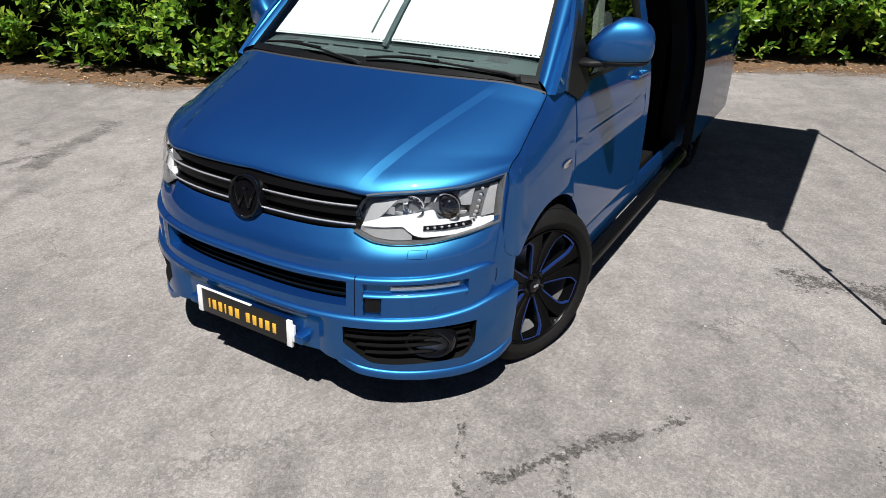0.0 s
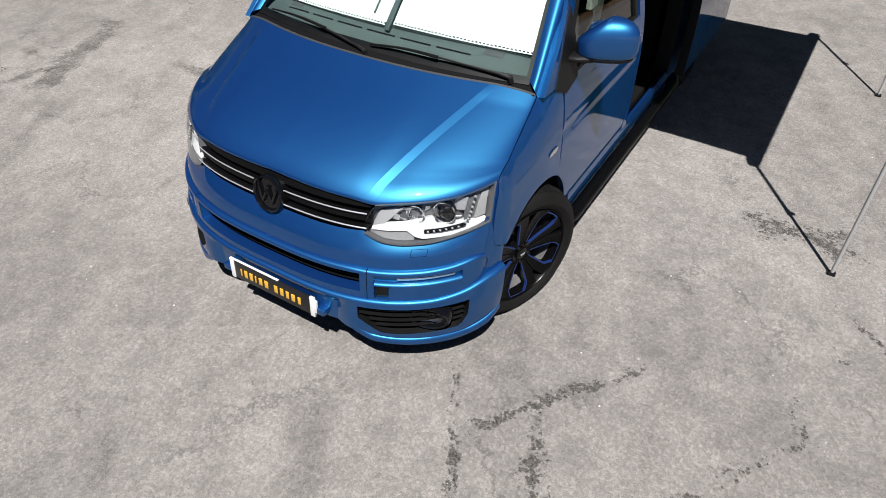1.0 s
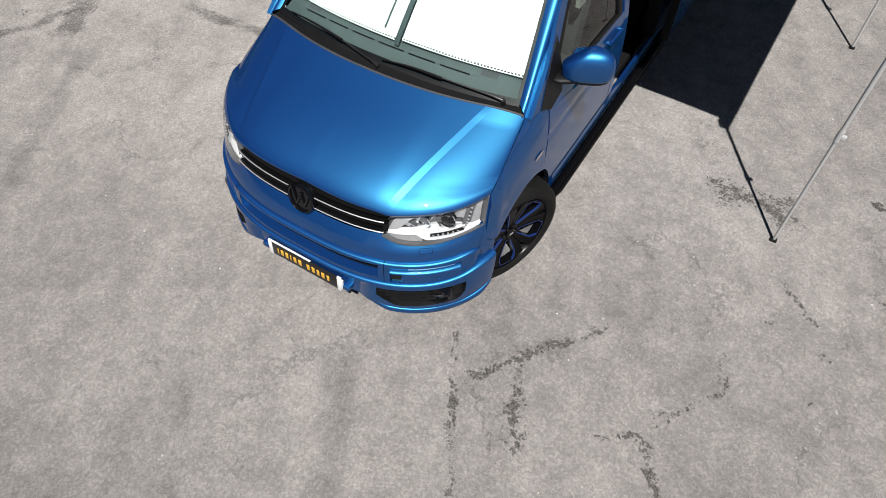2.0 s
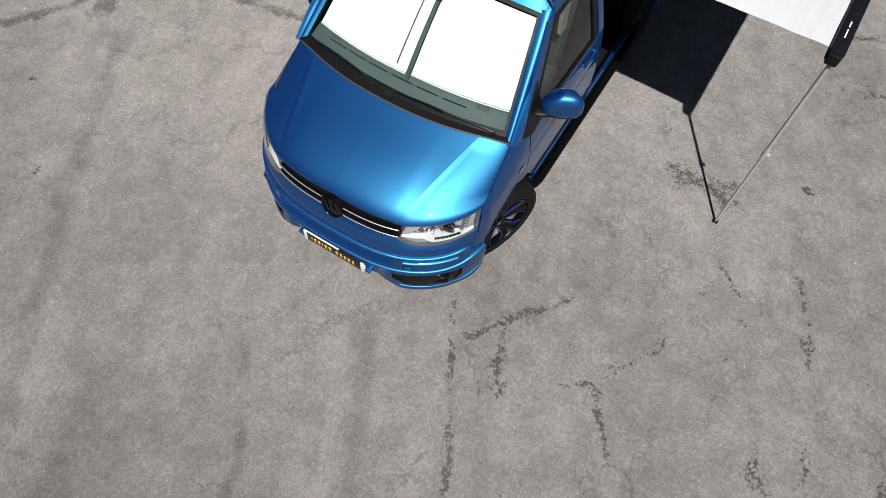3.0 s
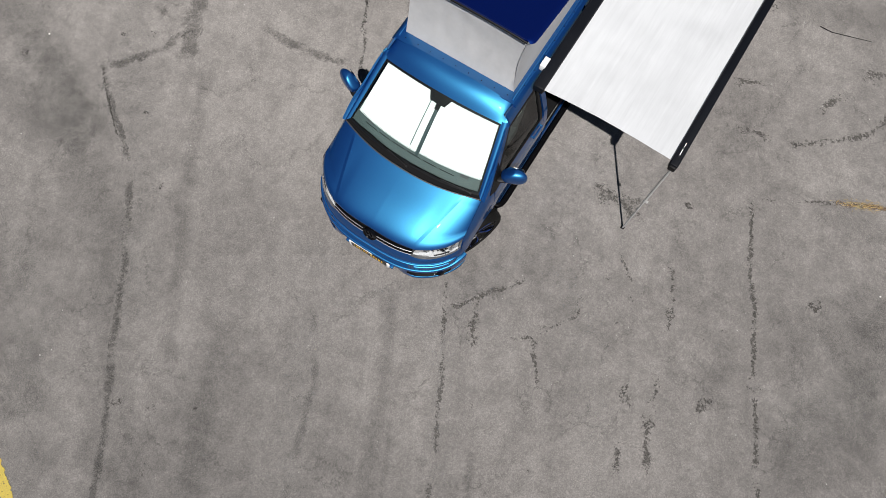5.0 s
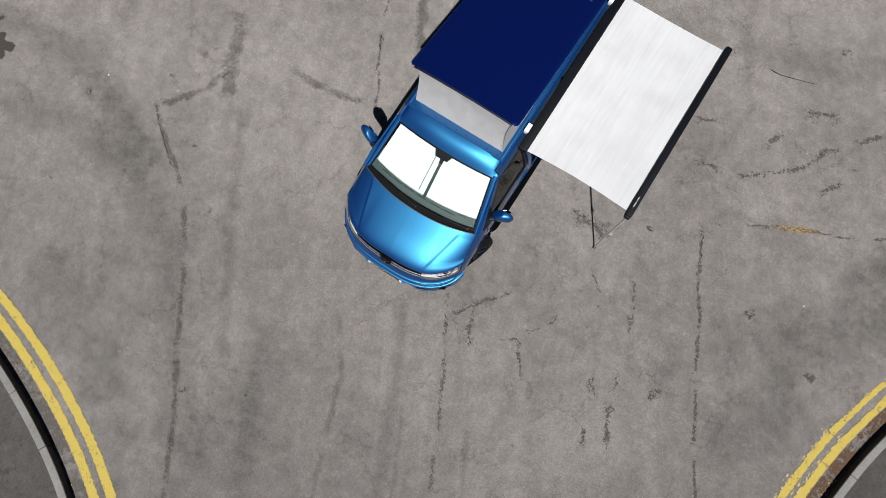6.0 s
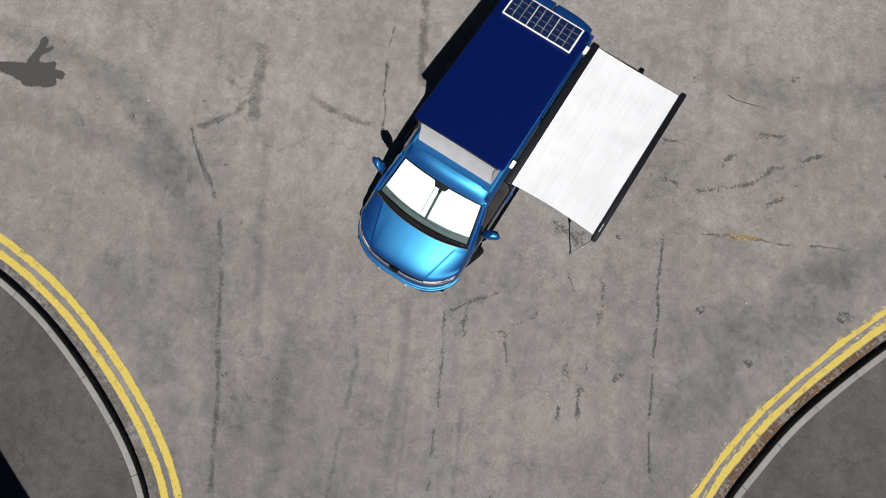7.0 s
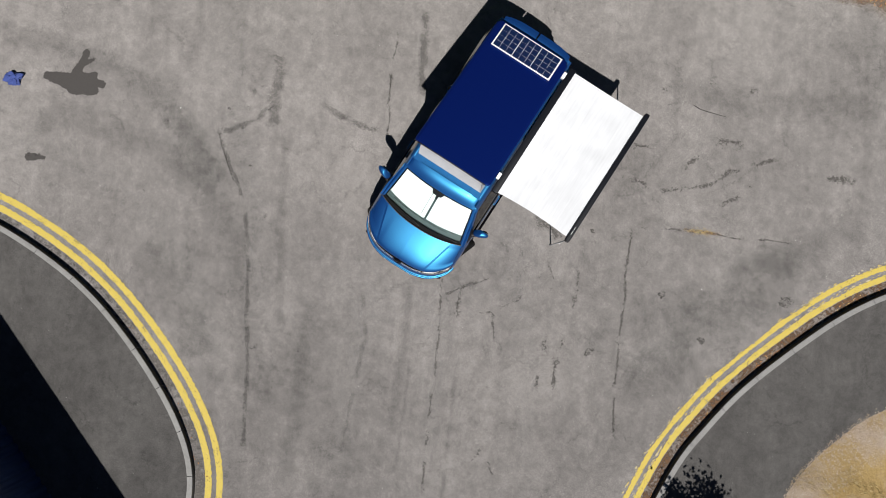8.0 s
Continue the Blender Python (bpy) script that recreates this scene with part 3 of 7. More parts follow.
ragged("patch", [(4.49, 1.05), (4.54, 0.99), (4.61, 0.89)], 0.09, TAR, "dark crumbled patch in the asphalt", 0.8, seed=13)
ragged("crack", [(2.9, -0.98), (2.96, -1.0), (3.04, -1.07)], 0.03, TAR, CRACK, 0.8, seed=14)
ragged("crack", [(2.77, -1.2), (2.82, -1.16), (2.86, -1.16)], 0.03, TAR, CRACK, 0.8, seed=15)
ragged("crack", [(2.78, 3.86), (3.05, 3.94), (3.39, 3.99), (3.7, 4.09), (3.99, 4.32), (4.28, 4.55), (4.51, 4.9), (4.59, 5.13), (4.87, 5.39), (5.06, 5.63), (5.3, 5.9)], 0.062, TAR, CRACK, 0.7, seed=16, gaps=0.16)
ragged("crack", [(3.94, 5.46), (4.12, 5.53), (4.32, 5.64), (4.6, 5.83)], 0.085, TAR, CRACK, 0.7, seed=17)
ragged("crack", [(4.16, 5.36), (4.35, 5.49), (4.52, 5.72)], 0.065, TAR, CRACK, 0.8, seed=18, gaps=0.05)
ragged("crack", [(3.75, 4.6), (3.83, 4.81), (3.98, 5.08)], 0.07, TAR, CRACK, 0.8, seed=19)
ragged("crack", [(4.73, 4.42), (4.93, 4.68), (5.06, 4.93), (5.14, 5.18)], 0.06, TAR, CRACK, 0.8, seed=20, gaps=0.05)
ragged("crack", [(2.6, 4.42), (2.8, 4.58), (3.04, 4.71)], 0.06, TAR, CRACK, 0.8, seed=21, gaps=0.05)
ragged("crack", [(3.17, 4.77), (3.26, 4.89), (3.4, 4.9)], 0.06, TAR, CRACK, 0.9, seed=22, gaps=0.25)
ragged("crack", [(3.85, 3.44), (3.89, 3.62), (3.93, 3.8)], 0.055, TAR, CRACK, 0.9, seed=23, gaps=0.1)
ragged("crack", [(3.54, 3.1), (3.88, 3.3), (4.27, 3.53), (4.59, 3.7), (4.95, 3.87), (5.38, 4.03), (5.77, 4.25), (6.42, 4.6)], 0.026, TAR, CRACK, 0.8, seed=24, gaps=0.2)
ragged("patch", [(2.52, 5.72), (2.57, 5.8), (2.69, 5.92)], 0.07, TAR, "dark crumbled patch in the asphalt", 0.8, seed=25)
ragged("patch", [(3.24, 6.41), (3.32, 6.43), (3.42, 6.42)], 0.08, TAR, "dark crumbled patch in the asphalt", 0.9, seed=26)
ragged("patch", [(4.02, 6.69), (4.15, 6.77), (4.28, 6.76)], 0.08, TAR, "dark crumbled patch in the asphalt", 0.9, seed=27, gaps=0.1)
ragged("crack", [(3.06, 5.78), (3.11, 5.83), (3.16, 5.88)], 0.04, TAR, CRACK, 0.8, seed=28)
ragged("crack", [(-2.24, 3.15), (-1.98, 2.69), (-1.69, 2.16), (-1.53, 1.78)], 0.034, TAR, CRACK, 0.7, seed=29, gaps=0.15)
ragged("crack", [(-2.58, 3.9), (-2.44, 3.63), (-2.27, 3.17), (-2.05, 2.75), (-1.77, 2.28)], 0.034, TAR, CRACK, 0.8, seed=30, gaps=0.15)
ragged("crack", [(3.34, -2.17), (3.37, -2.34), (3.39, -2.59)], 0.04, TAR, CRACK, 0.8, seed=31)
ragged("crack", [(3.58, -2.34), (3.74, -2.47), (3.98, -2.6)], 0.03, TAR, CRACK, 0.8, seed=32)
ragged("patch", [(-4.36, 0.92), (-4.25, 0.94), (-4.15, 0.98)], 0.1, TAR, "dark crumbled patch in the asphalt", 0.8, seed=33)
ragged("patch", [(-5.83, 0.41), (-5.74, 0.46), (-5.63, 0.44)], 0.08, TAR, "dark crumbled patch in the asphalt", 0.8, seed=34)
ragged("patch", [(-1.6, -3.02), (-1.52, -3.02), (-1.44, -3.01)], 0.07, TAR, "dark crumbled patch in the asphalt", 0.8, seed=35)
ragged("crack", [(-1.36, -3.0), (-1.24, -2.9), (-1.06, -2.87)], 0.05, TAR, CRACK, 0.9, seed=36, gaps=0.25)
ragged("crack", [(-0.72, -2.73), (-0.71, -2.64), (-0.72, -2.54)], 0.04, TAR, CRACK, 0.9, seed=37, gaps=0.25)
ragged("patch", [(-0.83, -3.48), (-0.8, -3.44), (-0.74, -3.43)], 0.06, TAR, "dark crumbled patch in the asphalt", 0.9, seed=38, gaps=0.1)
ragged("crack", [(-2.87, -0.8), (-2.79, -0.73), (-2.71, -0.56)], 0.045, TAR, CRACK, 0.9, seed=39, gaps=0.2)
ragged("patch", [(-5.15, -1.55), (-5.06, -1.57), (-4.98, -1.57)], 0.07, TAR, "dark crumbled patch in the asphalt", 0.9, seed=40, gaps=0.2)
ragged("crack", [(-4.55, 0.28), (-4.32, 0.04), (-4.02, -0.21), (-3.68, -0.47), (-3.43, -0.67)], 0.022, TAR, CRACK, 0.5, seed=43, gaps=0.1)
# resealed seams and tyre marks
ragged("seam", [(-4.55, 0.28), (-4.38, 0.12), (-4.08, -0.13), (-3.76, -0.36), (-3.49, -0.55), (-3.34, -0.69)], 0.045, SMEAR, MARK, 0.35, seed=41)
ragged("seam", [(-3.17, -0.85), (-2.9, -1.17), (-2.72, -1.43), (-2.54, -1.69), (-2.32, -2.01), (-1.99, -2.53), (-1.69, -2.98), (-1.5, -3.26), (-1.24, -3.69), (-0.61, -4.76)], 0.045, SMEAR, MARK, 0.35, seed=42, gaps=0.12)
ragged("seam", [(-4.56, 0.27), (-4.34, 0.33), (-4.13, 0.58), (-3.98, 0.85), (-3.87, 1.26)], 0.06, SMEAR, MARK, 0.3, seed=44)
ragged("seam", [(-4.33, 2.17), (-4.17, 1.9), (-4.03, 1.62), (-3.85, 1.25), (-3.63, 0.85)], 0.13, SMEAR, MARK, 0.3, seed=45)
ragged("seam", [(-3.04, 1.78), (-2.67, 1.8), (-2.24, 1.86), (-1.77, 1.95)], 0.065, SMEAR, MARK, 0.4, seed=46)
ragged("seam", [(-4.44, 1.32), (-4.32, 1.25), (-4.19, 1.2)], 0.06, SMEAR, MARK, 0.5, seed=47)
ragged("patch", [(1.85, 2.00), (1.99, 2.14), (2.17, 2.17), (2.33, 2.24), (2.46, 2.32)], 0.16, TAR, "dark crumbled patch in the asphalt", 0.8, seed=8)
ragged("crack", [(2.15, 1.85), (2.4, 1.65), (2.75, 1.35), (2.9, 1.1)], 0.03, TAR, CRACK, 0.9, seed=9, gaps=0.35)
ragged("seam", [(-2.31, 4.55), (-1.65, 3.32), (-1.5, 3.0)], 0.09, SMEAR, MARK, 0.4, seed=16)
ragged("crack", [(6.24, 5.98), (6.55, 6.2), (6.90, 6.32)], 0.10, TAR, CRACK, 0.8, seed=22)
ragged("seam", [(2.0, -1.0), (2.5, -2.0), (3.1, -3.2), (3.6, -4.4)], 0.05, SWEEP, MARK, 0.6, seed=25, gaps=0.1)
ragged("seam", [(1.2, -1.5), (1.7, -2.5), (2.2, -3.6)], 0.04, SWEEP, MARK, 0.6, seed=26, gaps=0.1)
ragged("seam", [(-0.3, -0.9), (0.2, -1.6), (0.6, -2.6), (1.1, -3.9)], 0.05, SWEEP, MARK, 0.6, seed=27, gaps=0.15)
ragged("seam", [(-3.3, 0.9), (-2.7, -0.2), (-2.0, -1.3), (-1.3, -2.4)], 0.10, SWEEP, MARK, 0.5, seed=28, gaps=0.1)

FAINT, PALED = "broad faint tyre sweep on the asphalt", "broad sun-bleached sweep on the asphalt"
for i, (pts, w, mat) in enumerate((
        ([(-7.83, -1.49), (-5.70, -0.79), (-3.76, -1.04), (-2.29, -2.24), (-1.08, -3.86)], 0.45, SWEEP),
        ([(-9.31, -0.52), (-7.00, 0.14), (-5.06, -0.11), (-3.76, -0.63)], 0.40, SWEEP),
        ([(-8.6, -2.3), (-6.2, -1.9), (-4.3, -2.1), (-2.9, -3.0), (-1.7, -4.5)], 0.55, BLEACH),
        ([(4.59, 1.66), (5.49, 2.77), (6.50, 4.37), (7.44, 5.65)], 0.50, SWEEP),
        ([(4.88, 0.78), (5.97, 2.01), (7.11, 3.82)], 0.55, BLEACH),
        ([(-0.29, -0.96), (0.31, -2.30), (1.40, -4.38)], 0.40, BLEACH),
        ([(-1.05, -1.45), (-0.35, -3.13), (0.46, -4.98)], 0.30, SWEEP),
        ([(0.29, -0.29), (0.58, -0.55), (0.98, -1.41), (1.7, -3.0)], 0.16, SWEEP),
        ([(1.87, 1.11), (2.94, 0.06), (4.40, -2.44)], 0.35, BLEACH),
        ([(2.58, 5.92), (3.92, 6.37), (6.47, 7.88)], 0.45, SWEEP),
        ([(-5.6, 2.6), (-4.6, 0.9), (-3.3, -0.4), (-1.9, -2.2)], 0.35, BLEACH),
        ([(4.2, 3.6), (5.4, 3.5), (6.9, 4.3)], 0.40, SWEEP),
        ([(5.0, 0.4), (5.5, 0.85), (6.0, 1.6)], 0.75, SWEEP),
        ([(4.0, 1.35), (4.1, 1.0), (4.2, 0.45)], 0.30, SWEEP),
        ([(5.2, 1.7), (5.9, 2.6), (6.6, 3.4)], 0.60, SWEEP),
        ([(-6.2, 0.6), (-5.0, -0.3), (-3.9, -0.7)], 0.50, SWEEP),
        ([(-4.6, -2.6), (-3.4, -3.0), (-2.4, -3.9)], 0.60, SWEEP),
        ([(1.2, -0.4), (1.9, -1.7), (2.7, -3.2)], 0.25, BLEACH))):
    ragged("tyre_sweep" if mat is SWEEP else "bleached_sweep", pts, w, mat, FAINT if mat is SWEEP else PALED, 0.25, 0.0015 + 0.0001 * i, 40 + i, spread=1.6)


def blot(name, x, y, rx, ry, turn, material, label, seed, lobes=1.0):
    rnd = random.Random(seed)
    b = bmesh.new()
    ca, sa = math.cos(radians(turn)), math.sin(radians(turn))
    ring = []
    for i in range(72):
        a = 2 * math.pi * i / 72
        k = 1 + lobes * (0.45 * noise.noise(Vector((math.cos(a) * 1.3 + seed, math.sin(a) * 1.3, 0))) + 0.34 * noise.noise(Vector((math.cos(a) * 5, math.sin(a) * 5, seed)))) + rnd.uniform(-0.03, 0.03)
        px, py = rx * k * math.cos(a), ry * k * math.sin(a)
        ring.append(b.verts.new((x + px * ca - py * sa, y + px * sa + py * ca, 0.0030 + 0.00008 * seed)))
    b.faces.new(ring)
    return structure(part(name, b, material), label, "road wear")


def spill(name, arms, label, step=0.011):
    """A stain run out in several arms, each a stroke that narrows; its rim is ragged."""
    def inside(x, y):
        p = Vector((x, y, 0))
        rag = 0.030 * noise.noise(p * 9.0) + 0.022 * noise.noise(p * 26.0) + 0.010 * noise.noise(p * 70.0)
        for x0, y0, r0, x1, y1, r1 in arms:
            e = Vector((x1 - x0, y1 - y0, 0))
            t = min(1.0, max(0.0, (p - Vector((x0, y0, 0))).dot(e) / e.length_squared))
            if (p - Vector((x0, y0, 0)) - e * t).length + rag < r0 + (r1 - r0) * t:
                return True
        return False
    xs = [c for a in arms for c in (a[0], a[3])]
    ys = [c for a in arms for c in (a[1], a[4])]
    b = bmesh.new()
    made = {}

    def corner(i, j):
        if (i, j) not in made:
            made[(i, j)] = b.verts.new((i * step, j * step, 0.0034))
        return made[(i, j)]

    for i in range(int((min(xs) - 0.35) / step), int((max(xs) + 0.35) / step)):
        for j in range(int((min(ys) - 0.35) / step), int((max(ys) + 0.35) / step)):
            if inside((i + 0.5) * step, (j + 0.5) * step):
                b.faces.new([corner(i + di, j + dj) for di, dj in ((0, 0), (1, 0), (1, 1), (0, 1))])
    return structure(part(name, b, OIL), label, "road wear")


spill("oil_stain", [(-8.00, -0.72, 0.09, -7.45, -0.54, 0.20), (-7.45, -0.50, 0.20, -6.98, -0.27, 0.07), (-7.45, -0.62, 0.17, -7.08, -0.46, 0.11), (-7.35, -0.42, 0.16, -7.21, -0.20, 0.06),
                    (-7.57, -0.35, 0.10, -7.56, -0.12, 0.085), (-7.56, -0.12, 0.06, -7.62, 0.10, 0.065), (-7.53, -0.12, 0.05, -7.42, 0.04, 0.035)], "dark spilt oil stain with ragged arms on the asphalt")
spill("oil_stain", [(-7.40, -2.29, 0.085, -7.14, -2.14, 0.03)], "small dark oil stain on the asphalt")
for i, (x, y, r) in enumerate([(-4.57, 0.71, 0.035), (-3.57, -0.03, 0.035), (-2.54, -2.23, 0.035), (0.08, -0.40, 0.018), (3.81, 1.21, 0.02), (3.96, 1.42, 0.03), (4.74, 2.28, 0.09),
                               (-6.43, -0.32, 0.04), (-5.49, -0.2, 0.07), (5.89, 1.94, 0.09), (6.9, 3.5, 0.14), (4.14, 0.53, 0.10), (1.9, -0.9, 0.03), (2.9, 2.6, 0.05)]):
    blot("spot", x, y, r, r * 0.7, 40 * i, SPOT, "small dark spot on the asphalt", 20 + i)

# scraps and gravel on the asphalt
rnd = random.Random(11)
vs, fs = [], []
for i in range(900):
    x, y = rnd.uniform(-9, 8), rnd.uniform(-7, 7)
    r = rnd.uniform(0.003, 0.008) if rnd.random() < 0.96 else rnd.uniform(0.010, 0.016)
    k = len(vs)
    for j in range(5):
        a = 2 * math.pi * j / 5 + rnd.uniform(-0.4, 0.4)
        vs.append((x + r * math.cos(a), y + r * math.sin(a), 0.001))
    vs.append((x, y, r * 0.8))
    fs += [(k + j, k + (j + 1) % 5, k + 5) for j in range(5)]
GRIT = island_mat("pale_grit", [(0.0, (0.16, 0.15, 0.14)), (0.7, (0.42, 0.41, 0.39)), (1.0, (0.7, 0.69, 0.67))])
for i in range(260):
    a, t = rnd.choice((kerb_west, kerb_east)), rnd.uniform(0.2, 2.2)
    q = beside(a, -t)[rnd.randrange(len(a))] if i % 20 == 0 else None
    if q is None:
        k0 = rnd.randrange(1, len(a) - 1)
        d0 = (a[k0 + 1] - a[k0 - 1]).normalized()
        q = a[k0] + Vector((d0.y, -d0.x, 0)) * t
    r = rnd.uniform(0.004, 0.009)
    k = len(vs)
    for j in range(5):
        an = 2 * math.pi * j / 5 + rnd.uniform(-0.4, 0.4)
        vs.append((q.x + r * math.cos(an), q.y + r * math.sin(an), KERB_H - 0.007))
    vs.append((q.x, q.y, KERB_H - 0.007 + r * 0.7))
    fs += [(k + j, k + (j + 1) % 5, k + 5) for j in range(5)]
tagged(raw("grit", vs, fs, GRIT), "pale loose grit scattered over the asphalt", "grit", kind="stuff")

# leaf litter in the gutters
b = bmesh.new()
near = [q for q in beside(kerb_east, 0.02) if q.length < 20]
ribbon(b, near, [q for q, e in zip(beside(kerb_east, 0.20), beside(kerb_east, 0.02)) if e.length < 20], 0.0035)
structure(part("gutter_dirt", b, LITTER), "brown leaf dirt in the gutter", "litter")
b = bmesh.new()
keep = [k for k in range(len(kerb_west)) if kerb_west[k].length < 20]
l1, l2 = beside(kerb_west, 0.0), beside(kerb_west, 0.19)
ribbon(b, [l1[k] for k in keep], [l2[k] for k in keep], 0.0035)
structure(part("gutter_dirt", b, GUTTER), "dark grime in the gutter beside the kerb", "litter")


def dead_leaves(name, spots, seed, label):
    rnd = random.Random(seed)
    v, f = [], []
    for x, y, z in spots:
        r, a = rnd.uniform(0.010, 0.024), rnd.uniform(0, 6.3)
        c, s = math.cos(a), math.sin(a)
        k = len(v)
        for px, py, pz in ((-r, 0, 0.002), (0, r * 0.5, 0.010), (r, 0, 0.004), (0, -r * 0.5, 0.008)):
            v.append((x + px * c - py * s, y + px * s + py * c, z + pz * rnd.uniform(0.5, 1.3)))
        f += [(k, k + 1, k + 2), (k, k + 2, k + 3)]
    return tagged(raw(name, v, f, DEADLEAF), label, "leaves", kind="stuff")


rnd = random.Random(4)
g1 = [q for q in kerb_east if q.length < 18]
g2 = [q for q in kerb_west if q.length < 18]
spots = []
for line, n in ((g1, 3000), (g2, 240)):
    e1, e2 = beside(line, 0.02), beside(line, 0.24)
    for i in range(n):
        k = rnd.randrange(len(line))
        if noise.noise(line[k] * 0.9) < -0.05:
            continue
        t = rnd.random() ** 2
        q = e1[k].lerp(e2[k], t)
        if line is g1 and noise.noise(q * 2.3) < t * 0.9 - 0.25:
            continue
        way = (line[min(k + 1, len(line) - 1)] - line[max(k - 1, 0)]).normalized()
        q = q + way * rnd.uniform(-0.08, 0.08)
        spots.append((q.x, q.y, 0.004))
dead_leaves("gutter_leaves", spots, 6, "brown dead leaves lying along the kerbs")

# ---------- dry bank beyond the east footway ----------
edge = spline([(16, 9.5), (11.3, 4.9), (9.62, 2.79), (9.11, 1.74), (8.87, 0.87), (8.84, 0.1), (8.95, -1.5), (9.4, -4), (10.6, -10), (14, -22)], 0.15)


def bank_point(i, v):
    q = edge[int(i)]
    x, y = q.x + 9 * v * 0.93, q.y - 9 * v * 0.36
    z = KERB_H - 0.01 + 0.9 * v ** 0.8 + 0.05 * noise.noise(Vector((x * 1.6, y * 1.6, 0))) * min(1, v * 12)
    return x, y, z


b = bmesh.new()
grid(b, bank_point, list(range(len(edge))), [0, 0.01, 0.03, 0.06, 0.1, 0.16, 0.24, 0.34, 0.5, 0.7, 1.0])
structure(part("bank", b, BANK), "sloping bank of dry soil and yellowed grass", "bank")
rnd = random.Random(9)
v, f = [], []
for i in range(22000):
    k, w = rnd.randrange(60, min(len(edge), 112)), rnd.random() ** 1.3 * 0.22
    x, y, z = bank_point(k, w)
    x, y = x + rnd.uniform(-0.09, 0.09), y + rnd.uniform(-0.09, 0.09)
    if noise.noise(Vector((x * 0.8, y * 0.8, 3))) < -0.15 + 0.5 * (w < 0.055):
        continue
    a, h, lean = rnd.uniform(0, 6.3), rnd.uniform(0.03, 0.11), rnd.uniform(0.02, 0.10)
    c, s = math.cos(a), math.sin(a)
    n = len(v)
    v += [(x - s * 0.003, y + c * 0.003, z), (x + s * 0.003, y - c * 0.003, z), (x + c * lean, y + s * lean, z + h)]
    f.append((n, n + 1, n + 2))
tagged(raw("dry_grass", v, f, STRAW), "short yellowed dry grass on the bank", "grass", kind="stuff")
v, f = [], []
for i in range(30000):
    k, w = rnd.randrange(60, min(len(edge), 112)), 0.002 + rnd.random() ** 1.4 * 0.085
    x, y, z = bank_point(k, w)
    x, y = x + rnd.uniform(-0.09, 0.09), y + rnd.uniform(-0.09, 0.09)
    a, r, t = rnd.uniform(0, 6.3), rnd.uniform(0.004, 0.013), rnd.uniform(-0.35, 0.35)
    c, s = math.cos(a), math.sin(a)
    n = len(v)
    for px, py in ((-r, -r * 0.4), (r, -r * 0.4), (r, r * 0.4), (-r, r * 0.4)):
        v.append((x + px * c - py * s, y + px * s + py * c, z + 0.002 + px * t))
    f.append((n, n + 1, n + 2, n + 3))
tagged(raw("bark_chips", v, f, CHIPS), "pale bark chips strewn along the bank", "mulch", kind="stuff")

# ---------- dark blue clad building that shades the west footway ----------
WALL_H = 3.4
d = Vector((0.927, -0.375, 0)).normalized()
nrm = Vector((-d.y, d.x, 0))
foot = Vector((-6.06, -5.20, 0)) - nrm * (WALL_H - KERB_H) * nrm.dot(Vector((-SUN_WAY.x / SUN_WAY.z, -SUN_WAY.y / SUN_WAY.z, 0)))
building = thing("building", "low building with dark blue corrugated metal cladding", "building", foot)
b = bmesh.new()
cols = []
s = -16.0
while s < 6.5:
    cols.append(s)
    s += 0.05
ridge = [0, 0, 0.03, 0.03]
for off, depth in ((0.0, 0.0),):
    rows = []
    for z in (0.0, WALL_H):
        rows.append([b.verts.new((*(d * c + nrm * ridge[i % 4]).xy, z)) for i, c in enumerate(cols)])
    for i in range(len(cols) - 1):
        b.faces.new((rows[0][i], rows[0][i + 1], rows[1][i + 1], rows[1][i]))
thicken(b, 0.02)
part("wall", b, CLAD, building, flat=True)
# unseen strip added so that the wall's cast shadow has a straight edge
b = bmesh.new()
box(b, (-16, -0.05, WALL_H - 0.06), (6.5, 0.06, WALL_H + 0.005), 0.0, Matrix(((d.x, nrm.x, 0, 0), (d.y, nrm.y, 0, 0), (0, 0, 1, 0), (0, 0, 0, 1))))
part("shadow_edge_coping", b, CLAD, building)
b = bmesh.new()
for c0, c1, n0, n1, z0, z1 in ((-16, 6.5, -9, -0.03, 0, WALL_H - 0.05),):
    box(b, (c0, n0, z0), (c1, n1, z1), m=Matrix(((d.x, nrm.x, 0, 0), (d.y, nrm.y, 0, 0), (0, 0, 1, 0), (0, 0, 0, 1))))
part("roof", b, plain("grey_roofing", (0.16, 0.16, 0.16), 0.9), building)

# ---------- the van ----------
van = thing("van", "blue metallic camper van with raised pop-top roof, parked on asphalt", "van")
BODY_W = table([(0.15, 0.90), (0.25, 0.93), (0.45, 0.945), (0.85, 0.95), (0.97, 0.945), (1.10, 0.932), (1.25, 0.902), (1.50, 0.832), (1.70, 0.775), (1.80, 0.742), (1.86, 0.70)])
NOSE_W = table([(0.15, 0.89), (0.25, 0.925), (0.45, 0.945), (0.80, 0.948), (0.92, 0.943), (1.0, 0.932), (1.1, 0.916), (1.3, 0.89)])
NOSE_Y = table([(0.15, -0.035), (0.22, -0.07), (0.32, -0.078), (0.60, -0.064), (0.70, -0.050), (0.78, -0.022), (0.92, 0.012), (0.98, 0.045), (1.05, 0.10), (1.3, 0.3)])
NP, MP, ND = 2.9, 1.5, 0.53


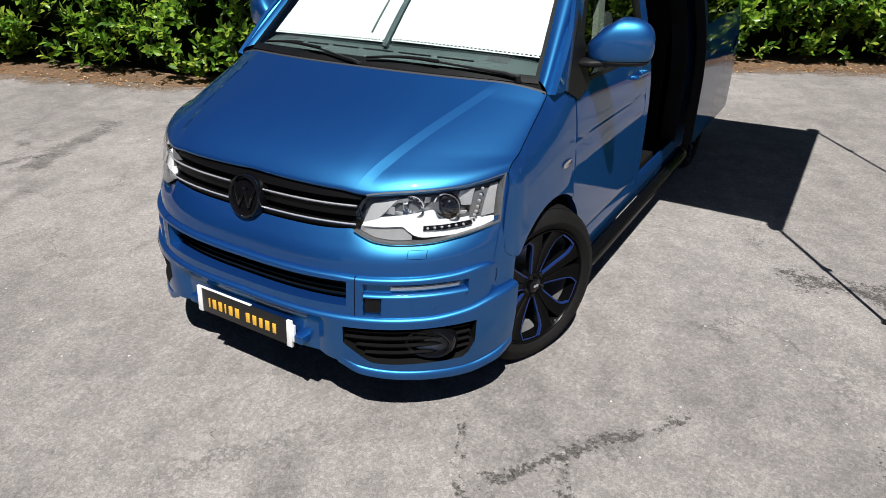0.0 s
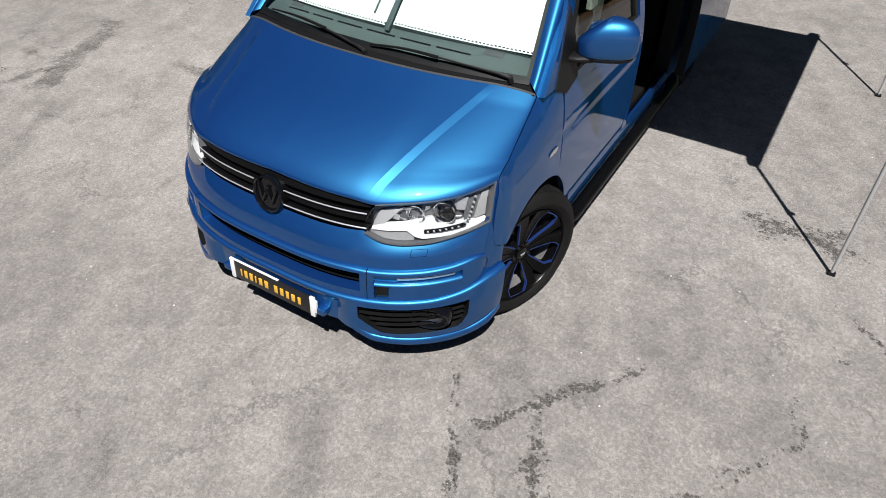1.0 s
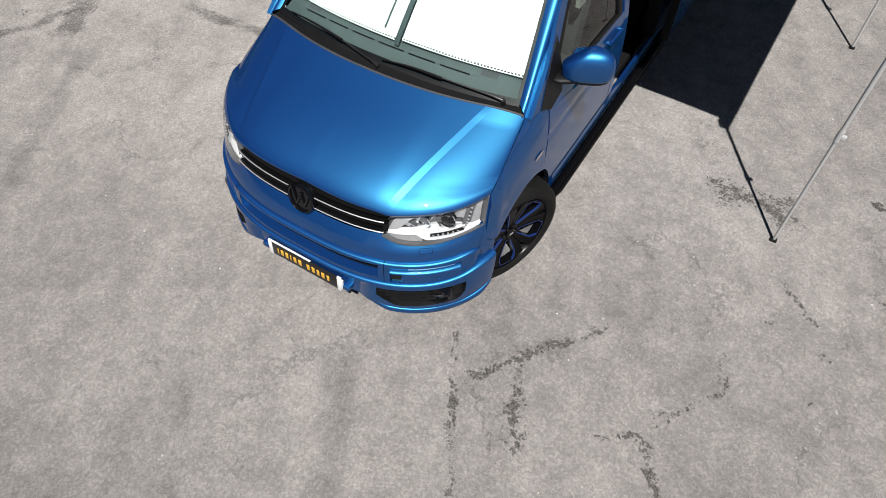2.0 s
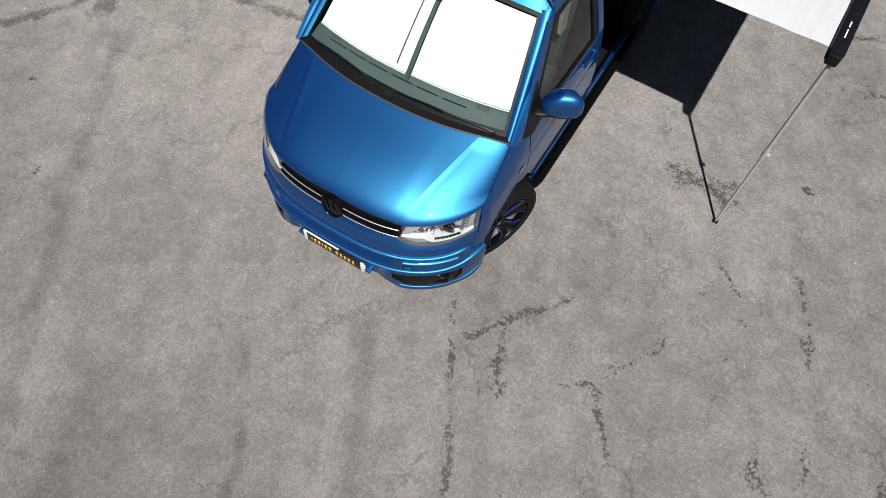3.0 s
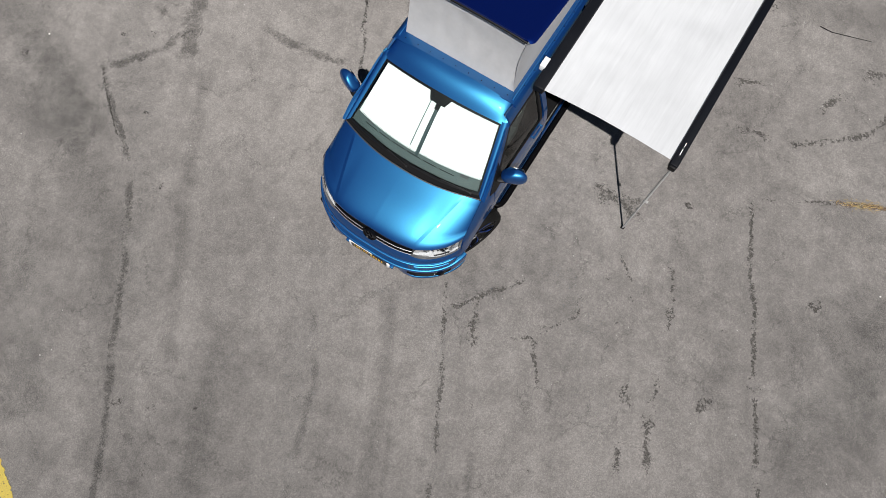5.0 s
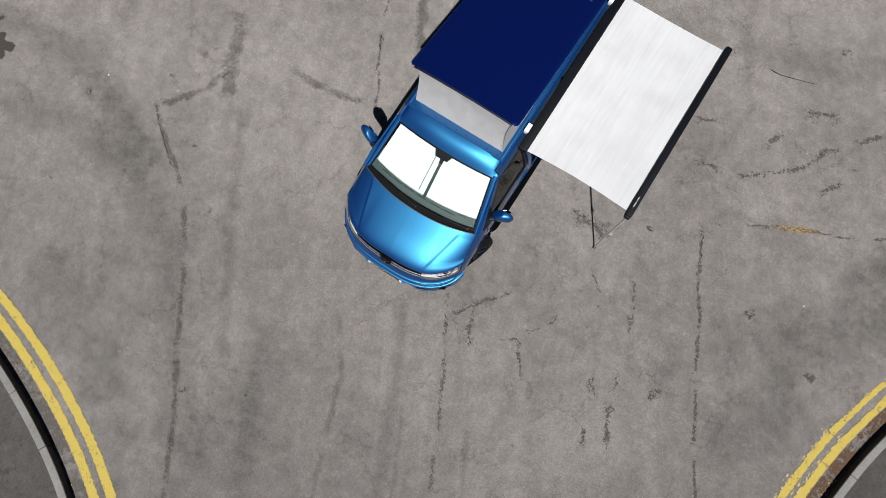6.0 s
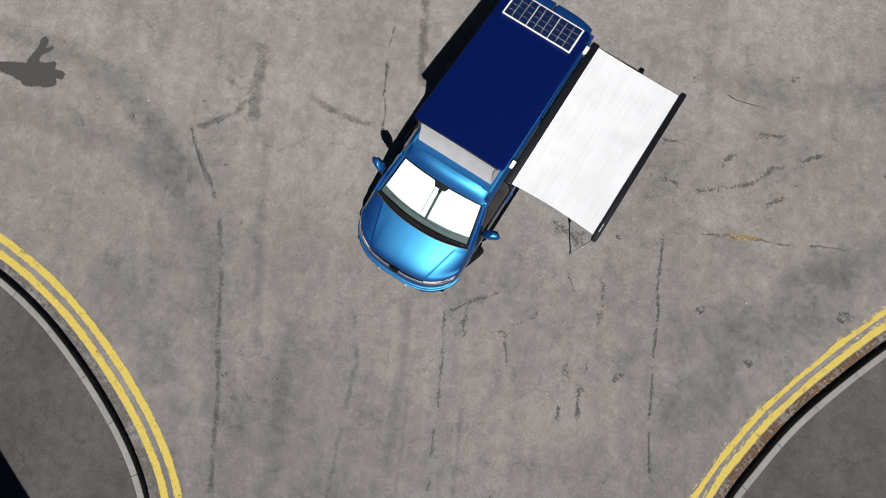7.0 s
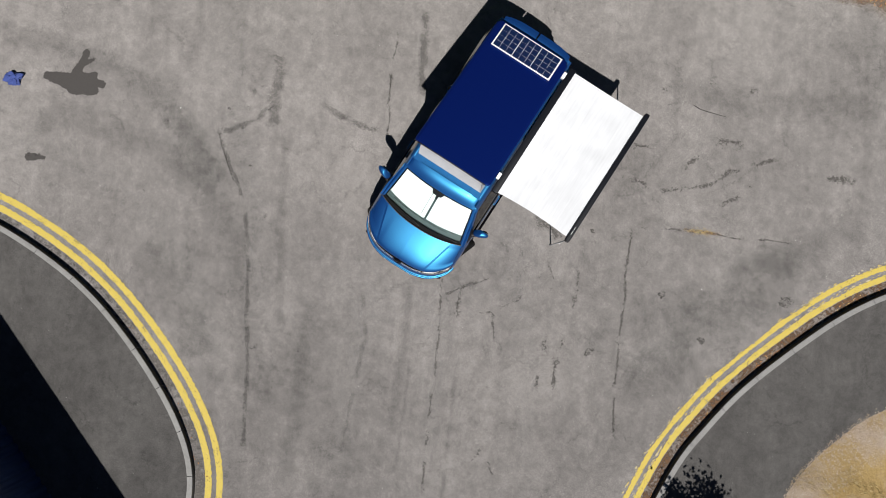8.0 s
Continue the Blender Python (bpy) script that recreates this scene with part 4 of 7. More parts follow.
def nose(s, z, off=0.0):
    """The skin of the nose: s from -1 (one wheel arch) over 0 (middle) to 1; off: outwards."""
    def at(s, z):
        a = min(abs(s), 1.0)
        q = a ** 3
        return Vector((math.copysign(NOSE_W(z) * (1 - (1 - q) ** MP) ** (1 / NP), s), NOSE_Y(z) + ND * q, z))
    p = at(s, z)
    if off:
        e = 0.012
        s0, s1 = (s - e, s + e) if abs(s) < 0.985 else ((s - 2 * e, s) if s > 0 else (s, s + 2 * e))
        n = (at(s1, z) - at(s0, z)).cross(at(s, z + 0.02) - at(s, z - 0.02)).normalized()
        p = p + n * off
    return p


def side_x(y, z):
    q = (y - NOSE_Y(z)) / ND
    w = BODY_W(z)
    n = NOSE_W(z) * (1 - (1 - min(1.0, max(q, 0.0))) ** MP) ** (1 / NP)
    t = min(1.0, max(0.0, (q - 1) * ND / 0.40))
    w = n + (w - n) * t * t * (3 - 2 * t)
    if y > 4.2:                                   # rear corners turn in
        w -= 0.10 * ((y - 4.2) / 0.42) ** 3
    return w


def side(sign, y, z, off=0.0):
    return Vector((sign * (side_x(y, z) + off), y, z))


def nose_patch(b, s0, s1, z0, z1, off0=0.0, off1=None, ns=24, nz=6):
    f0 = z0 if callable(z0) else (lambda s: z0)
    f1 = z1 if callable(z1) else (lambda s: z1)
    off1 = off0 if off1 is None else off1
    g0 = off0 if callable(off0) else (lambda s: off0)
    g1 = off1 if callable(off1) else (lambda s: off1)
    grid(b, lambda s, v: nose(s, f0(s) + (f1(s) - f0(s)) * v, g0(s) + (g1(s) - g0(s)) * v), lin(s0, s1, ns), lin(0, 1, nz))


def both(fn):
    for sg in (-1, 1):
        fn(sg)


# front bumper: three tiers that step outwards towards the ground
lamp_low = table([(0.46, 0.828), (0.50, 0.805), (0.55, 0.785), (0.62, 0.778), (0.70, 0.78), (0.80, 0.795), (0.92, 0.818)])
lamp_top = table([(0.46, 0.835), (0.505, 0.945), (0.60, 0.957), (0.76, 0.965), (0.92, 0.985)])
fog_low = table([(0.46, 0.388), (0.50, 0.352), (0.567, 0.305), (0.65, 0.300), (0.75, 0.300), (0.83, 0.300), (0.85, 0.318), (0.865, 0.365)])
FOG_TOP = 0.456
lip_low = table([(0.0, 0.306), (0.30, 0.306), (0.43, 0.303), (0.51, 0.272), (0.615, 0.252), (0.733, 0.241), (0.847, 0.235), (0.94, 0.252), (1.0, 0.275)])
O2, O3 = 0.020, 0.036
o2 = lambda s: 0.020 - 0.005 * min(1.0, max(0.0, (abs(s) - 0.84) / 0.06)) ** 1.5 - 0.0142 * min(1.0, max(0.0, (abs(s) - 0.905) / 0.022))
wave = table([(0.0, 0.505), (0.5, 0.497), (0.72, 0.497), (0.83, 0.509), (0.937, 0.540), (1.0, 0.546)])
shoulder = table([(0.0, 0.660), (0.42, 0.660), (0.53, 0.655), (0.70, 0.656), (0.80, 0.661), (0.88, 0.671), (0.905, 0.668), (0.93, 0.655), (0.956, 0.640), (1.0, 0.615)])
joint = table([(0.92, 0.812), (0.938, 0.755), (0.952, 0.695), (0.960, 0.678), (1.0, 0.642)])   # where bumper and wing meet
LEDGE = 0.014


def skin(b, s0, s1, zf, of, ns=24, nz=6):
    """Like nose_patch, with height and offset free over the patch."""
    grid(b, lambda s, v: nose(s, zf(s, v), of(s, v)), lin(s0, s1, ns), lin(0, 1, nz))


def ledge(b, s0, s1, low, high, o_low, o_high, ns):
    """A shelf with a rounded nose, from the face below to the face above."""
    skin(b, s0, s1, lambda s, v: low(s) + (high(s) - low(s)) * math.sin(v * math.pi / 2), lambda s, v: o_high(s) + (o_low(s) - o_high(s)) * math.cos(v * math.pi / 2), ns, 7)


def upper_tier(b, s0, s1, top, ns, lift=0.0):
    """Upright face that rolls back under the grille and the headlights."""
    skin(b, s0, s1, lambda s, v: shoulder(abs(s)) + (top(s) - shoulder(abs(s))) * v, lambda s, v: lift - 0.017 * max(0.0, (v - 0.45) / 0.55) ** 2 * min(1.0, max(0.0, (0.93 - abs(s)) / 0.10)), ns, 16)

b = bmesh.new()
upper_tier(b, -0.46, 0.46, lambda s: 0.812 + 0.010 * (abs(s) / 0.46) ** 8, 44)
for sg in (-1, 1):
    upper_tier(b, sg * 0.46, sg * 0.92, lambda s: lamp_low(abs(s)) - 0.006, 24)
    upper_tier(b, sg * 0.92, sg * 1.0, lambda s: joint(abs(s)), 12, 0.0015)
face2 = lambda s: shoulder(abs(s)) - LEDGE
ledge(b, -0.497, 0.497, face2, lambda s: shoulder(abs(s)), lambda s: O2, lambda s: 0.0, 44)
nose_patch(b, -0.47, 0.47, 0.636, face2, O2, ns=44, nz=2)
nose_patch(b, -0.47, 0.47, 0.6358, 0.636, O2 - 0.06, O2, ns=44, nz=1)
nose_patch(b, -0.47, 0.47, lambda s: wave(abs(s)), 0.537, O2, ns=44, nz=3)
nose_patch(b, -0.47, 0.47, 0.537, 0.5372, O2, O2 - 0.06, ns=44, nz=1)
for sg in (-1, 1):
    grid(b, lambda u, v: nose(sg * (0.47 + 0.01 * v), 0.537 + 0.099 * v, O2 - 0.06 * u), lin(0, 1, 2), lin(0, 1, 4))
    nose_patch(b, sg * 0.47, sg * 0.497, lambda s: wave(abs(s)), face2, O2, ns=4, nz=8)
bumper = part("front_bumper", b, PAINT, van, "blue painted bumper with stepped ledges and a lower lip", sharp=24)


def corner_insert(sg):
    """Second tier at the corner, with the niche for the daytime lamp."""
    bc = bmesh.new()
    low2 = lambda s: wave(abs(s))
    back = lambda s: o2(s) - 0.026
    nose_patch(bc, sg * 0.50, sg * 0.585, low2, 0.507, o2, ns=6, nz=3)
    nose_patch(bc, sg * 0.50, sg * 0.527, 0.507, 0.632, o2, ns=3, nz=8)
    nose_patch(bc, sg * 0.585, sg * 0.84, low2, 0.577, o2, ns=18, nz=6)
    nose_patch(bc, sg * 0.50, sg * 0.84, 0.632, face2, o2, ns=22, nz=2)
    nose_patch(bc, sg * 0.84, sg * 1.0, low2, face2, o2, ns=12, nz=8)
    ledge(bc, sg * 0.50, sg * 1.0, face2, lambda s: shoulder(abs(s)) + 0.001, o2, lambda s: 0.0, 34)
    # niche: lit sill, back wall, ends
    ledge(bc, sg * 0.527, sg * 0.84, lambda s: 0.577, lambda s: 0.592, o2, back, 20)
    nose_patch(bc, sg * 0.527, sg * 0.84, 0.592, 0.632, back, ns=20, nz=2)
    nose_patch(bc, sg * 0.527, sg * 0.84, 0.632, 0.6322, back, o2, ns=20, nz=1)
    nose_patch(bc, sg * 0.527, sg * 0.585, 0.507, 0.5772, back, ns=6, nz=4)
    nose_patch(bc, sg * 0.527, sg * 0.585, 0.507, 0.5072, o2, back, ns=6, nz=1)
    for s_end, z_end in ((0.527, 0.507), (0.585, 0.507), (0.84, 0.577)):
        grid(bc, lambda u, v: nose(sg * s_end, z_end + ((0.577 if s_end == 0.585 else 0.632) - z_end) * v, o2(s_end) - 0.026 * u), lin(0, 1, 2), lin(0, 1, 4))
    part("corner_insert", bc, PAINT, bumper, "blue corner insert with a lamp niche", sharp=24)
    # shut lines round the insert
    bc = bmesh.new()
    nose_patch(bc, sg * 0.4972, sg * 0.4998, lambda s: wave(abs(s)), lambda s: shoulder(abs(s)), O2 - 0.004, ns=1, nz=6)
    part("shut_line", bc, SHADE, bumper)
    bc = bmesh.new()
    end = table([(0.0, 0.905), (0.25, 0.925), (0.75, 0.932), (1.0, 0.925)])
    grid(bc, lambda u, v: nose(sg * (end(v) + 0.0022 * u), wave(0.925) + 0.012 + (shoulder(0.925) - LEDGE - wave(0.925) - 0.016) * v, o2(0.925) + 0.0006), lin(0, 1, 1), lin(0, 1, 10))
    part("shut_line", bc, SHADE, bumper)


both(corner_insert)

# lower apron round the fog lamps, down to the flared lip
ba = bmesh.new()
o3 = lambda s: O3 - 0.2 * O3 * max(0.0, (abs(s) - 0.865) / 0.135)
face3 = lambda s: wave(abs(s)) - 0.016
low3 = lambda s: lip_low(abs(s))
for sg in (-1, 1):
    nose_patch(ba, sg * 0.46, sg * 0.865, FOG_TOP, face3, O3, ns=24, nz=3)
    nose_patch(ba, sg * 0.46, sg * 0.865, low3, lambda s: fog_low(abs(s)), O3, ns=24, nz=4)
    nose_patch(ba, sg * 0.865, sg * 1.0, low3, face3, o3, ns=8, nz=10)
    bs = bmesh.new()
    nose_patch(bs, sg * 0.46, sg * 0.865, FOG_TOP - 0.0001, FOG_TOP + 0.0001, O3 - 0.05, O3, ns=24, nz=1)
    nose_patch(bs, sg * 0.46, sg * 0.865, lambda s: fog_low(abs(s)) - 0.0001, lambda s: fog_low(abs(s)) + 0.0001, O3, O3 - 0.05, ns=24, nz=1)
    for s_end in (0.46, 0.865):
        grid(bs, lambda u, v: nose(sg * s_end, fog_low(s_end) + (FOG_TOP - fog_low(s_end)) * v, O3 - 0.05 * u), lin(0, 1, 2), lin(0, 1, 4))
    part("fog_surround", bs, BLACK, bumper, "black plastic surround of the fog lamp opening")
ledge(ba, -1.0, 1.0, face3, lambda s: wave(abs(s)) + 0.001, o3, lambda s: o2(s) - 0.001, 90)
dip = lambda s: 0.034 * min(1.0, max(0.0, (0.455 - abs(s)) / 0.10)) ** 2          # the middle sits back behind the plate
skin(ba, -0.46, 0.46, lambda s, v: low3(s) + (face3(s) - low3(s)) * v, lambda s, v: O3 - dip(s) * (1 - max(0.0, (v - 0.66) / 0.34) ** 2), 44, 20)
skin(ba, -1.0, 1.0, lambda s, v: low3(s) - 0.012 * (1 - v), lambda s, v: O3 - dip(s) - 0.03 * (1 - v), 80, 2)
flare = lambda s: 0.016 * min(1.0, max(0.0, (abs(s) - 0.44) / 0.08)) * min(1.0, max(0.0, (1.0 - abs(s)) / 0.06))
for sg in (-1, 1):
    ledge(ba, sg * 0.44, sg * 1.0, lambda s: low3(s) - 0.010, lambda s: low3(s) + 0.020, lambda s: O3 - 0.002 + flare(s), lambda s: o3(s) - 0.0008, 40)
part("bumper_apron", ba, PAINT, bumper, "blue lower apron with a flared lip", sharp=24)

for sg in (-1, 1):
    b = bmesh.new()
    nose_patch(b, sg * 0.90, sg * 1.0, 0.60, 0.84, -0.007, ns=10, nz=6)
    nose_patch(b, sg * 0.917, sg * 0.975, 0.82, 0.988, -0.005, ns=8, nz=6)
    part("bumper_joint", b, PAINT, van)
# near-black backing sheet: the shade behind the openings put into colour
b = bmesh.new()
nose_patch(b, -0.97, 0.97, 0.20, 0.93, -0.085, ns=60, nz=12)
part("opening_backing", b, SHADE, van)
b = bmesh.new()
nose_patch(b, -0.985, 0.985, lambda s: lip_low(abs(s)) + 0.01, lambda s: lip_low(abs(s)) - 0.05, -0.03, -0.10, ns=60, nz=2)
part("lower_lip", b, BLACK, van, "black plastic edge under the bumper")

# lower slot grille: mesh slats
slot = part("lower_grille", (lambda bb: (nose_patch(bb, -0.48, 0.48, 0.53, 0.645, -0.045, ns=40, nz=4), bb)[1])(bmesh.new()), SHADE, bumper, "black lower air intake grille")
b = bmesh.new()
for z in (0.562, 0.586, 0.610):
    nose_patch(b, -0.475, 0.475, z - 0.006, z + 0.006, -0.028, -0.018, ns=40, nz=2)
    nose_patch(b, -0.475, 0.475, z + 0.006, z + 0.0062, -0.018, -0.04, ns=40, nz=1)
part("slat", b, BLACK, bumper)


def fog(sg):
    bb = bmesh.new()
    nose_patch(bb, sg * 0.455, sg * 0.87, lambda s: fog_low(abs(s)) - 0.004, FOG_TOP + 0.004, O3 - 0.045, ns=24, nz=4)
    part("fog_grille", bb, SHADE, bumper, "black grille round the fog lamp")
    bb = bmesh.new()
    for z in (0.432, 0.400, 0.368, 0.336):
        lo = next((s / 100 for s in range(46, 87) if fog_low(s / 100) < z - 0.01), 0.46)
        nose_patch(bb, sg * lo, sg * 0.855, z - 0.004, z + 0.006, O3 - 0.020, O3 - 0.012, ns=20, nz=2)
        nose_patch(bb, sg * lo, sg * 0.855, z + 0.006, z + 0.0064, O3 - 0.012, O3 - 0.04, ns=20, nz=1)
    part("slat", bb, BLACK, bumper)
    c = nose(sg * 0.738, 0.382, O3 - 0.034)
    n = (nose(sg * 0.738, 0.382, 0.05) - nose(sg * 0.738, 0.382)).normalized()
    n = (n + Vector((0, -0.9, 0))).normalized()
    m = Matrix.Translation(c) @ n.to_track_quat("X", "Z").to_matrix().to_4x4() @ Matrix.Diagonal((1, 1.42, 0.98, 1))
    bb = bmesh.new()
    lathe(bb, [(-0.03, 0.074), (0.020, 0.070), (0.032, 0.064), (0.028, 0.056), (0.012, 0.050)], 44, m)
    lamp = part("fog_lamp", bb, GLOSS, bumper, "oval gloss black fog lamp")
    bb = bmesh.new()
    lathe(bb, [(0.012, 0.051), (0.004, 0.040), (-0.004, 0.020), (-0.005, 0.001)], 36, m)
    part("reflector", bb, STEEL, lamp)
    bb = bmesh.new()
    lathe(bb, [(0.020, 0.001), (0.018, 0.028), (0.012, 0.050)], 36, m)
    part("lens", bb, LENS, lamp)
    # daytime running lamp
    bb = bmesh.new()
    nose_patch(bb, sg * 0.612, sg * 0.818, 0.602, 0.622, O2 - 0.018, O2 - 0.012, ns=24, nz=3)
    thicken(bb, 0.004)
    lamp = part("daytime_lamp", bb, SILVER, bumper, "slim strip of daytime running lights")
    for i in range(6):
        bb = bmesh.new()
        s = 0.63 + i * 0.034
        nose_patch(bb, sg * (s - 0.014), sg * (s + 0.014), 0.605, 0.619, O2 - 0.015, O2 - 0.010, ns=3, nz=2)
        thicken(bb, 0.002)
        part("led", bb, SILVER, lamp)
    # square blank, parking sensor, washer cap
    bb = bmesh.new()
    nose_patch(bb, sg * 0.53, sg * 0.58, 0.510, 0.567, O2 - 0.012, ns=5, nz=4)
    thicken(bb, 0.008)
    part("blanking_plate", bb, GLOSS, bumper)
    bb = bmesh.new()
    c = nose(sg * 0.75, 0.523, O2)
    n = (nose(sg * 0.75, 0.523, 0.05) - nose(sg * 0.75, 0.523)).normalized()
    tube(bb, c - n * 0.004, c + n * 0.0025, 0.009, n=18)
    part("parking_sensor", bb, PAINT, bumper)
    bb = bmesh.new()
    lift = lambda s, z: -0.017 * max(0.0, ((z - shoulder(abs(s))) / (lamp_low(abs(s)) - 0.006 - shoulder(abs(s))) - 0.45) / 0.55) ** 2
    skin(bb, sg * 0.655, sg * 0.712, lambda s, v: 0.722 + 0.030 * v, lambda s, v: lift(s, 0.722 + 0.030 * v) + 0.0008, 8, 6)
    thicken(bb, 0.0016)
    cap = part("washer_cap", bb, PAINT, bumper)
    bb = bmesh.new()
    for s0, s1, z0, z1 in ((0.655, 0.712, 0.7212, 0.7226), (0.657, 0.710, 0.7514, 0.7528), (0.6540, 0.6556, 0.722, 0.751), (0.7114, 0.7130, 0.722, 0.751)):
        skin(bb, sg * s0, sg * s1, lambda s, v: z0 + (z1 - z0) * v, lambda s, v: lift(s, z0 + (z1 - z0) * v) + 0.0014, 8 if s1 - s0 > 0.02 else 1, 1 if s1 - s0 > 0.02 else 5)
    part("shut_line", bb, SHADE, cap)


both(fog)

# upper grille
b = bmesh.new()
nose_patch(b, -0.49, 0.49, 0.80, 0.968, -0.05, ns=40, nz=5)
grille = part("grille", b, SHADE, van, "gloss black grille with two chrome strips")
b = bmesh.new()
for z, t in ((0.828, 0.012), (0.884, 0.018), (0.946, 0.016)):
    nose_patch(b, -0.485, 0.485, z - t, z + t, -0.022, -0.016, ns=40, nz=3)
    nose_patch(b, -0.485, 0.485, z + t, z + t + 0.0003, -0.016, -0.05, ns=40, nz=1)
    nose_patch(b, -0.485, 0.485, z - t - 0.0003, z - t, -0.05, -0.022, ns=40, nz=1)
part("slat", b, SLAT, grille)
for z in (0.842, 0.908):
    b = bmesh.new()
    for sg in (-1, 1):
        nose_patch(b, sg * 0.09, sg * 0.478, z - 0.0016, z + 0.0022, 0.002, -0.002, ns=24, nz=2)
    thicken(b, 0.006)
    part("chrome_strip", b, SILVER, grille, "thin chrome strip")
c = nose(0, 0.862, 0.0)
tilt = Matrix.Translation(c + Vector((0.004, 0.012, 0))) @ Matrix.Rotation(radians(-14), 4, "X") @ Matrix.Rotation(radians(-90), 4, "Z")
b = bmesh.new()
lathe(b, [(-0.03, 0.088), (0.012, 0.088), (0.024, 0.084), (0.028, 0.078), (0.020, 0.072), (0.012, 0.070), (0.012, 0.001)], 56, tilt)
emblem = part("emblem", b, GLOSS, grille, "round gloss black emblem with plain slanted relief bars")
for zz, yy, a, l in ((0.012, -0.045, 20, 0.095), (0.012, 0.045, -20, 0.095), (0.034, 0.0, 90, 0.020), (-0.008, -0.014, -24, 0.075), (-0.008, 0.014, 24, 0.075)):
    b = bmesh.new()
    box(b, (0.008, -0.0065, -l / 2), (0.023, 0.0065, l / 2), 0.003, tilt @ Matrix.Translation((0, yy, zz)) @ Matrix.Rotation(radians(a), 4, "X"))
    part("relief", b, GLOSS, emblem)


# headlights
def headlight(sg):
    A = abs
    bb = bmesh.new()
    nose_patch(bb, sg * 0.475, sg * 0.915, lambda s: lamp_low(A(s)) + 0.004, lambda s: lamp_top(A(s)) - 0.004, -0.075, -0.06, ns=26, nz=6)
    for zf, sgn in ((lamp_low, 1), (lamp_top, -1)):
        nose_patch(bb, sg * 0.475, sg * 0.915, lambda s: zf(A(s)) + sgn * 0.002, lambda s: zf(A(s)) + sgn * 0.006, -0.004, -0.075, ns=26, nz=2)
    grid(bb, lambda u, v: nose(sg * 0.915, lamp_low(0.915) + (lamp_top(0.915) - lamp_low(0.915)) * v, -0.07 * u), lin(0, 1, 2), lin(0, 1, 4))
    lamp = part("headlight", bb, LAMPGREY, van, "clear headlight with projector lens and white light guide")
    # rim
    bb = bmesh.new()
    nose_patch(bb, sg * 0.47, sg * 0.92, lambda s: lamp_low(A(s)) - 0.004, lambda s: lamp_low(A(s)) + 0.002, 0.0, ns=26, nz=1)
    nose_patch(bb, sg * 0.505, sg * 0.92, lambda s: lamp_top(A(s)) - 0.002, lambda s: lamp_top(A(s)) + 0.003, 0.0, ns=26, nz=1)
    nose_patch(bb, sg * 0.915, sg * 0.92, lambda s: lamp_low(A(s)), lambda s: lamp_top(A(s)), 0.001, ns=2, nz=6)
    thicken(bb, 0.003)
    part("rim", bb, LAMPGREY, lamp)
    # L-shaped white guide
    guide_low = table([(0.495, 0.836), (0.56, 0.833), (0.625, 0.836), (0.645, 0.820), (0.67, 0.801), (0.70, 0.794), (0.795, 0.796), (0.86, 0.808), (0.912, 0.824)])
    guide_top = table([(0.495, 0.845), (0.55, 0.866), (0.60, 0.871), (0.667, 0.881), (0.72, 0.891), (0.728, 0.880), (0.737, 0.855), (0.80, 0.850), (0.845, 0.852), (0.87, 0.845), (0.912, 0.834)])
    bb = bmesh.new()
    nose_patch(bb, sg * 0.495, sg * 0.912, lambda s: guide_low(A(s)), lambda s: guide_top(A(s)), -0.016, -0.034, ns=72, nz=3)
    thicken(bb, 0.02)
    part("light_guide", bb, WHITEBAR, lamp, "white sweeping light guide")
    # pale arm that rises along the inner edge
    arm_low = table([(0.497, 0.842), (0.53, 0.850), (0.555, 0.872), (0.604, 0.934)])
    arm_top = table([(0.497, 0.856), (0.508, 0.885), (0.52, 0.914), (0.56, 0.932), (0.604, 0.947)])
    bb = bmesh.new()
    nose_patch(bb, sg * 0.497, sg * 0.604, lambda s: arm_low(A(s)), lambda s: arm_top(A(s)), -0.030, -0.040, ns=18, nz=3)
    thicken(bb, 0.012)
    part("inner_arm", bb, LAMPPALE, lamp, "pale reflector arm along the inner edge")
    # smoky panel under the guide
    bb = bmesh.new()
    nose_patch(bb, sg * 0.49, sg * 0.66, lambda s: lamp_low(A(s)) + 0.006, lambda s: guide_low(A(s)) - 0.001, -0.030, -0.024, ns=18, nz=3)
    part("smoked_panel", bb, LAMPPALE, lamp, "smoked grey lower reflector")
    bb = bmesh.new()
    nose_patch(bb, sg * 0.692, sg * 0.836, lambda s: 0.820 + 0.06 * max(0, A(s) - 0.76), lambda s: 0.836 + 0.07 * max(0, A(s) - 0.76), -0.013, -0.018, ns=16, nz=2)
    thicken(bb, 0.004)
    part("led_strip", bb, GLOSS, lamp, "dark strip for the row of small lamps")
    # chrome facets round the main beam
    for i, (s0, z0, w, h, tip) in enumerate(((0.585, 0.893, 0.030, 0.030, 0.020), (0.622, 0.932, 0.034, 0.014, 0.014), (0.612, 0.884, 0.026, 0.012, 0.016), (0.700, 0.930, 0.018, 0.022, -0.016), (0.815, 0.925, 0.036, 0.060, 0.030), (0.800, 0.872, 0.040, 0.012, 0.020))):
        bb = bmesh.new()
        grid(bb, lambda u, v: nose(sg * (s0 + w * 0.5 * u), z0 + h * 0.5 * v, -0.036 + tip * 0.5 * u + 0.006 * v), lin(-1, 1, 2), lin(-1, 1, 2))
        thicken(bb, 0.003)
        part("facet", bb, SILVER, lamp)
    bb = bmesh.new()
    grid(bb, lambda u, v: nose(sg * (0.868 + 0.020 * v + (0.040 - 0.016 * v) * u), 0.845 + 0.115 * v, -0.026 - 0.006 * v), lin(0, 1, 4), lin(0, 1, 6))
    thicken(bb, 0.012)
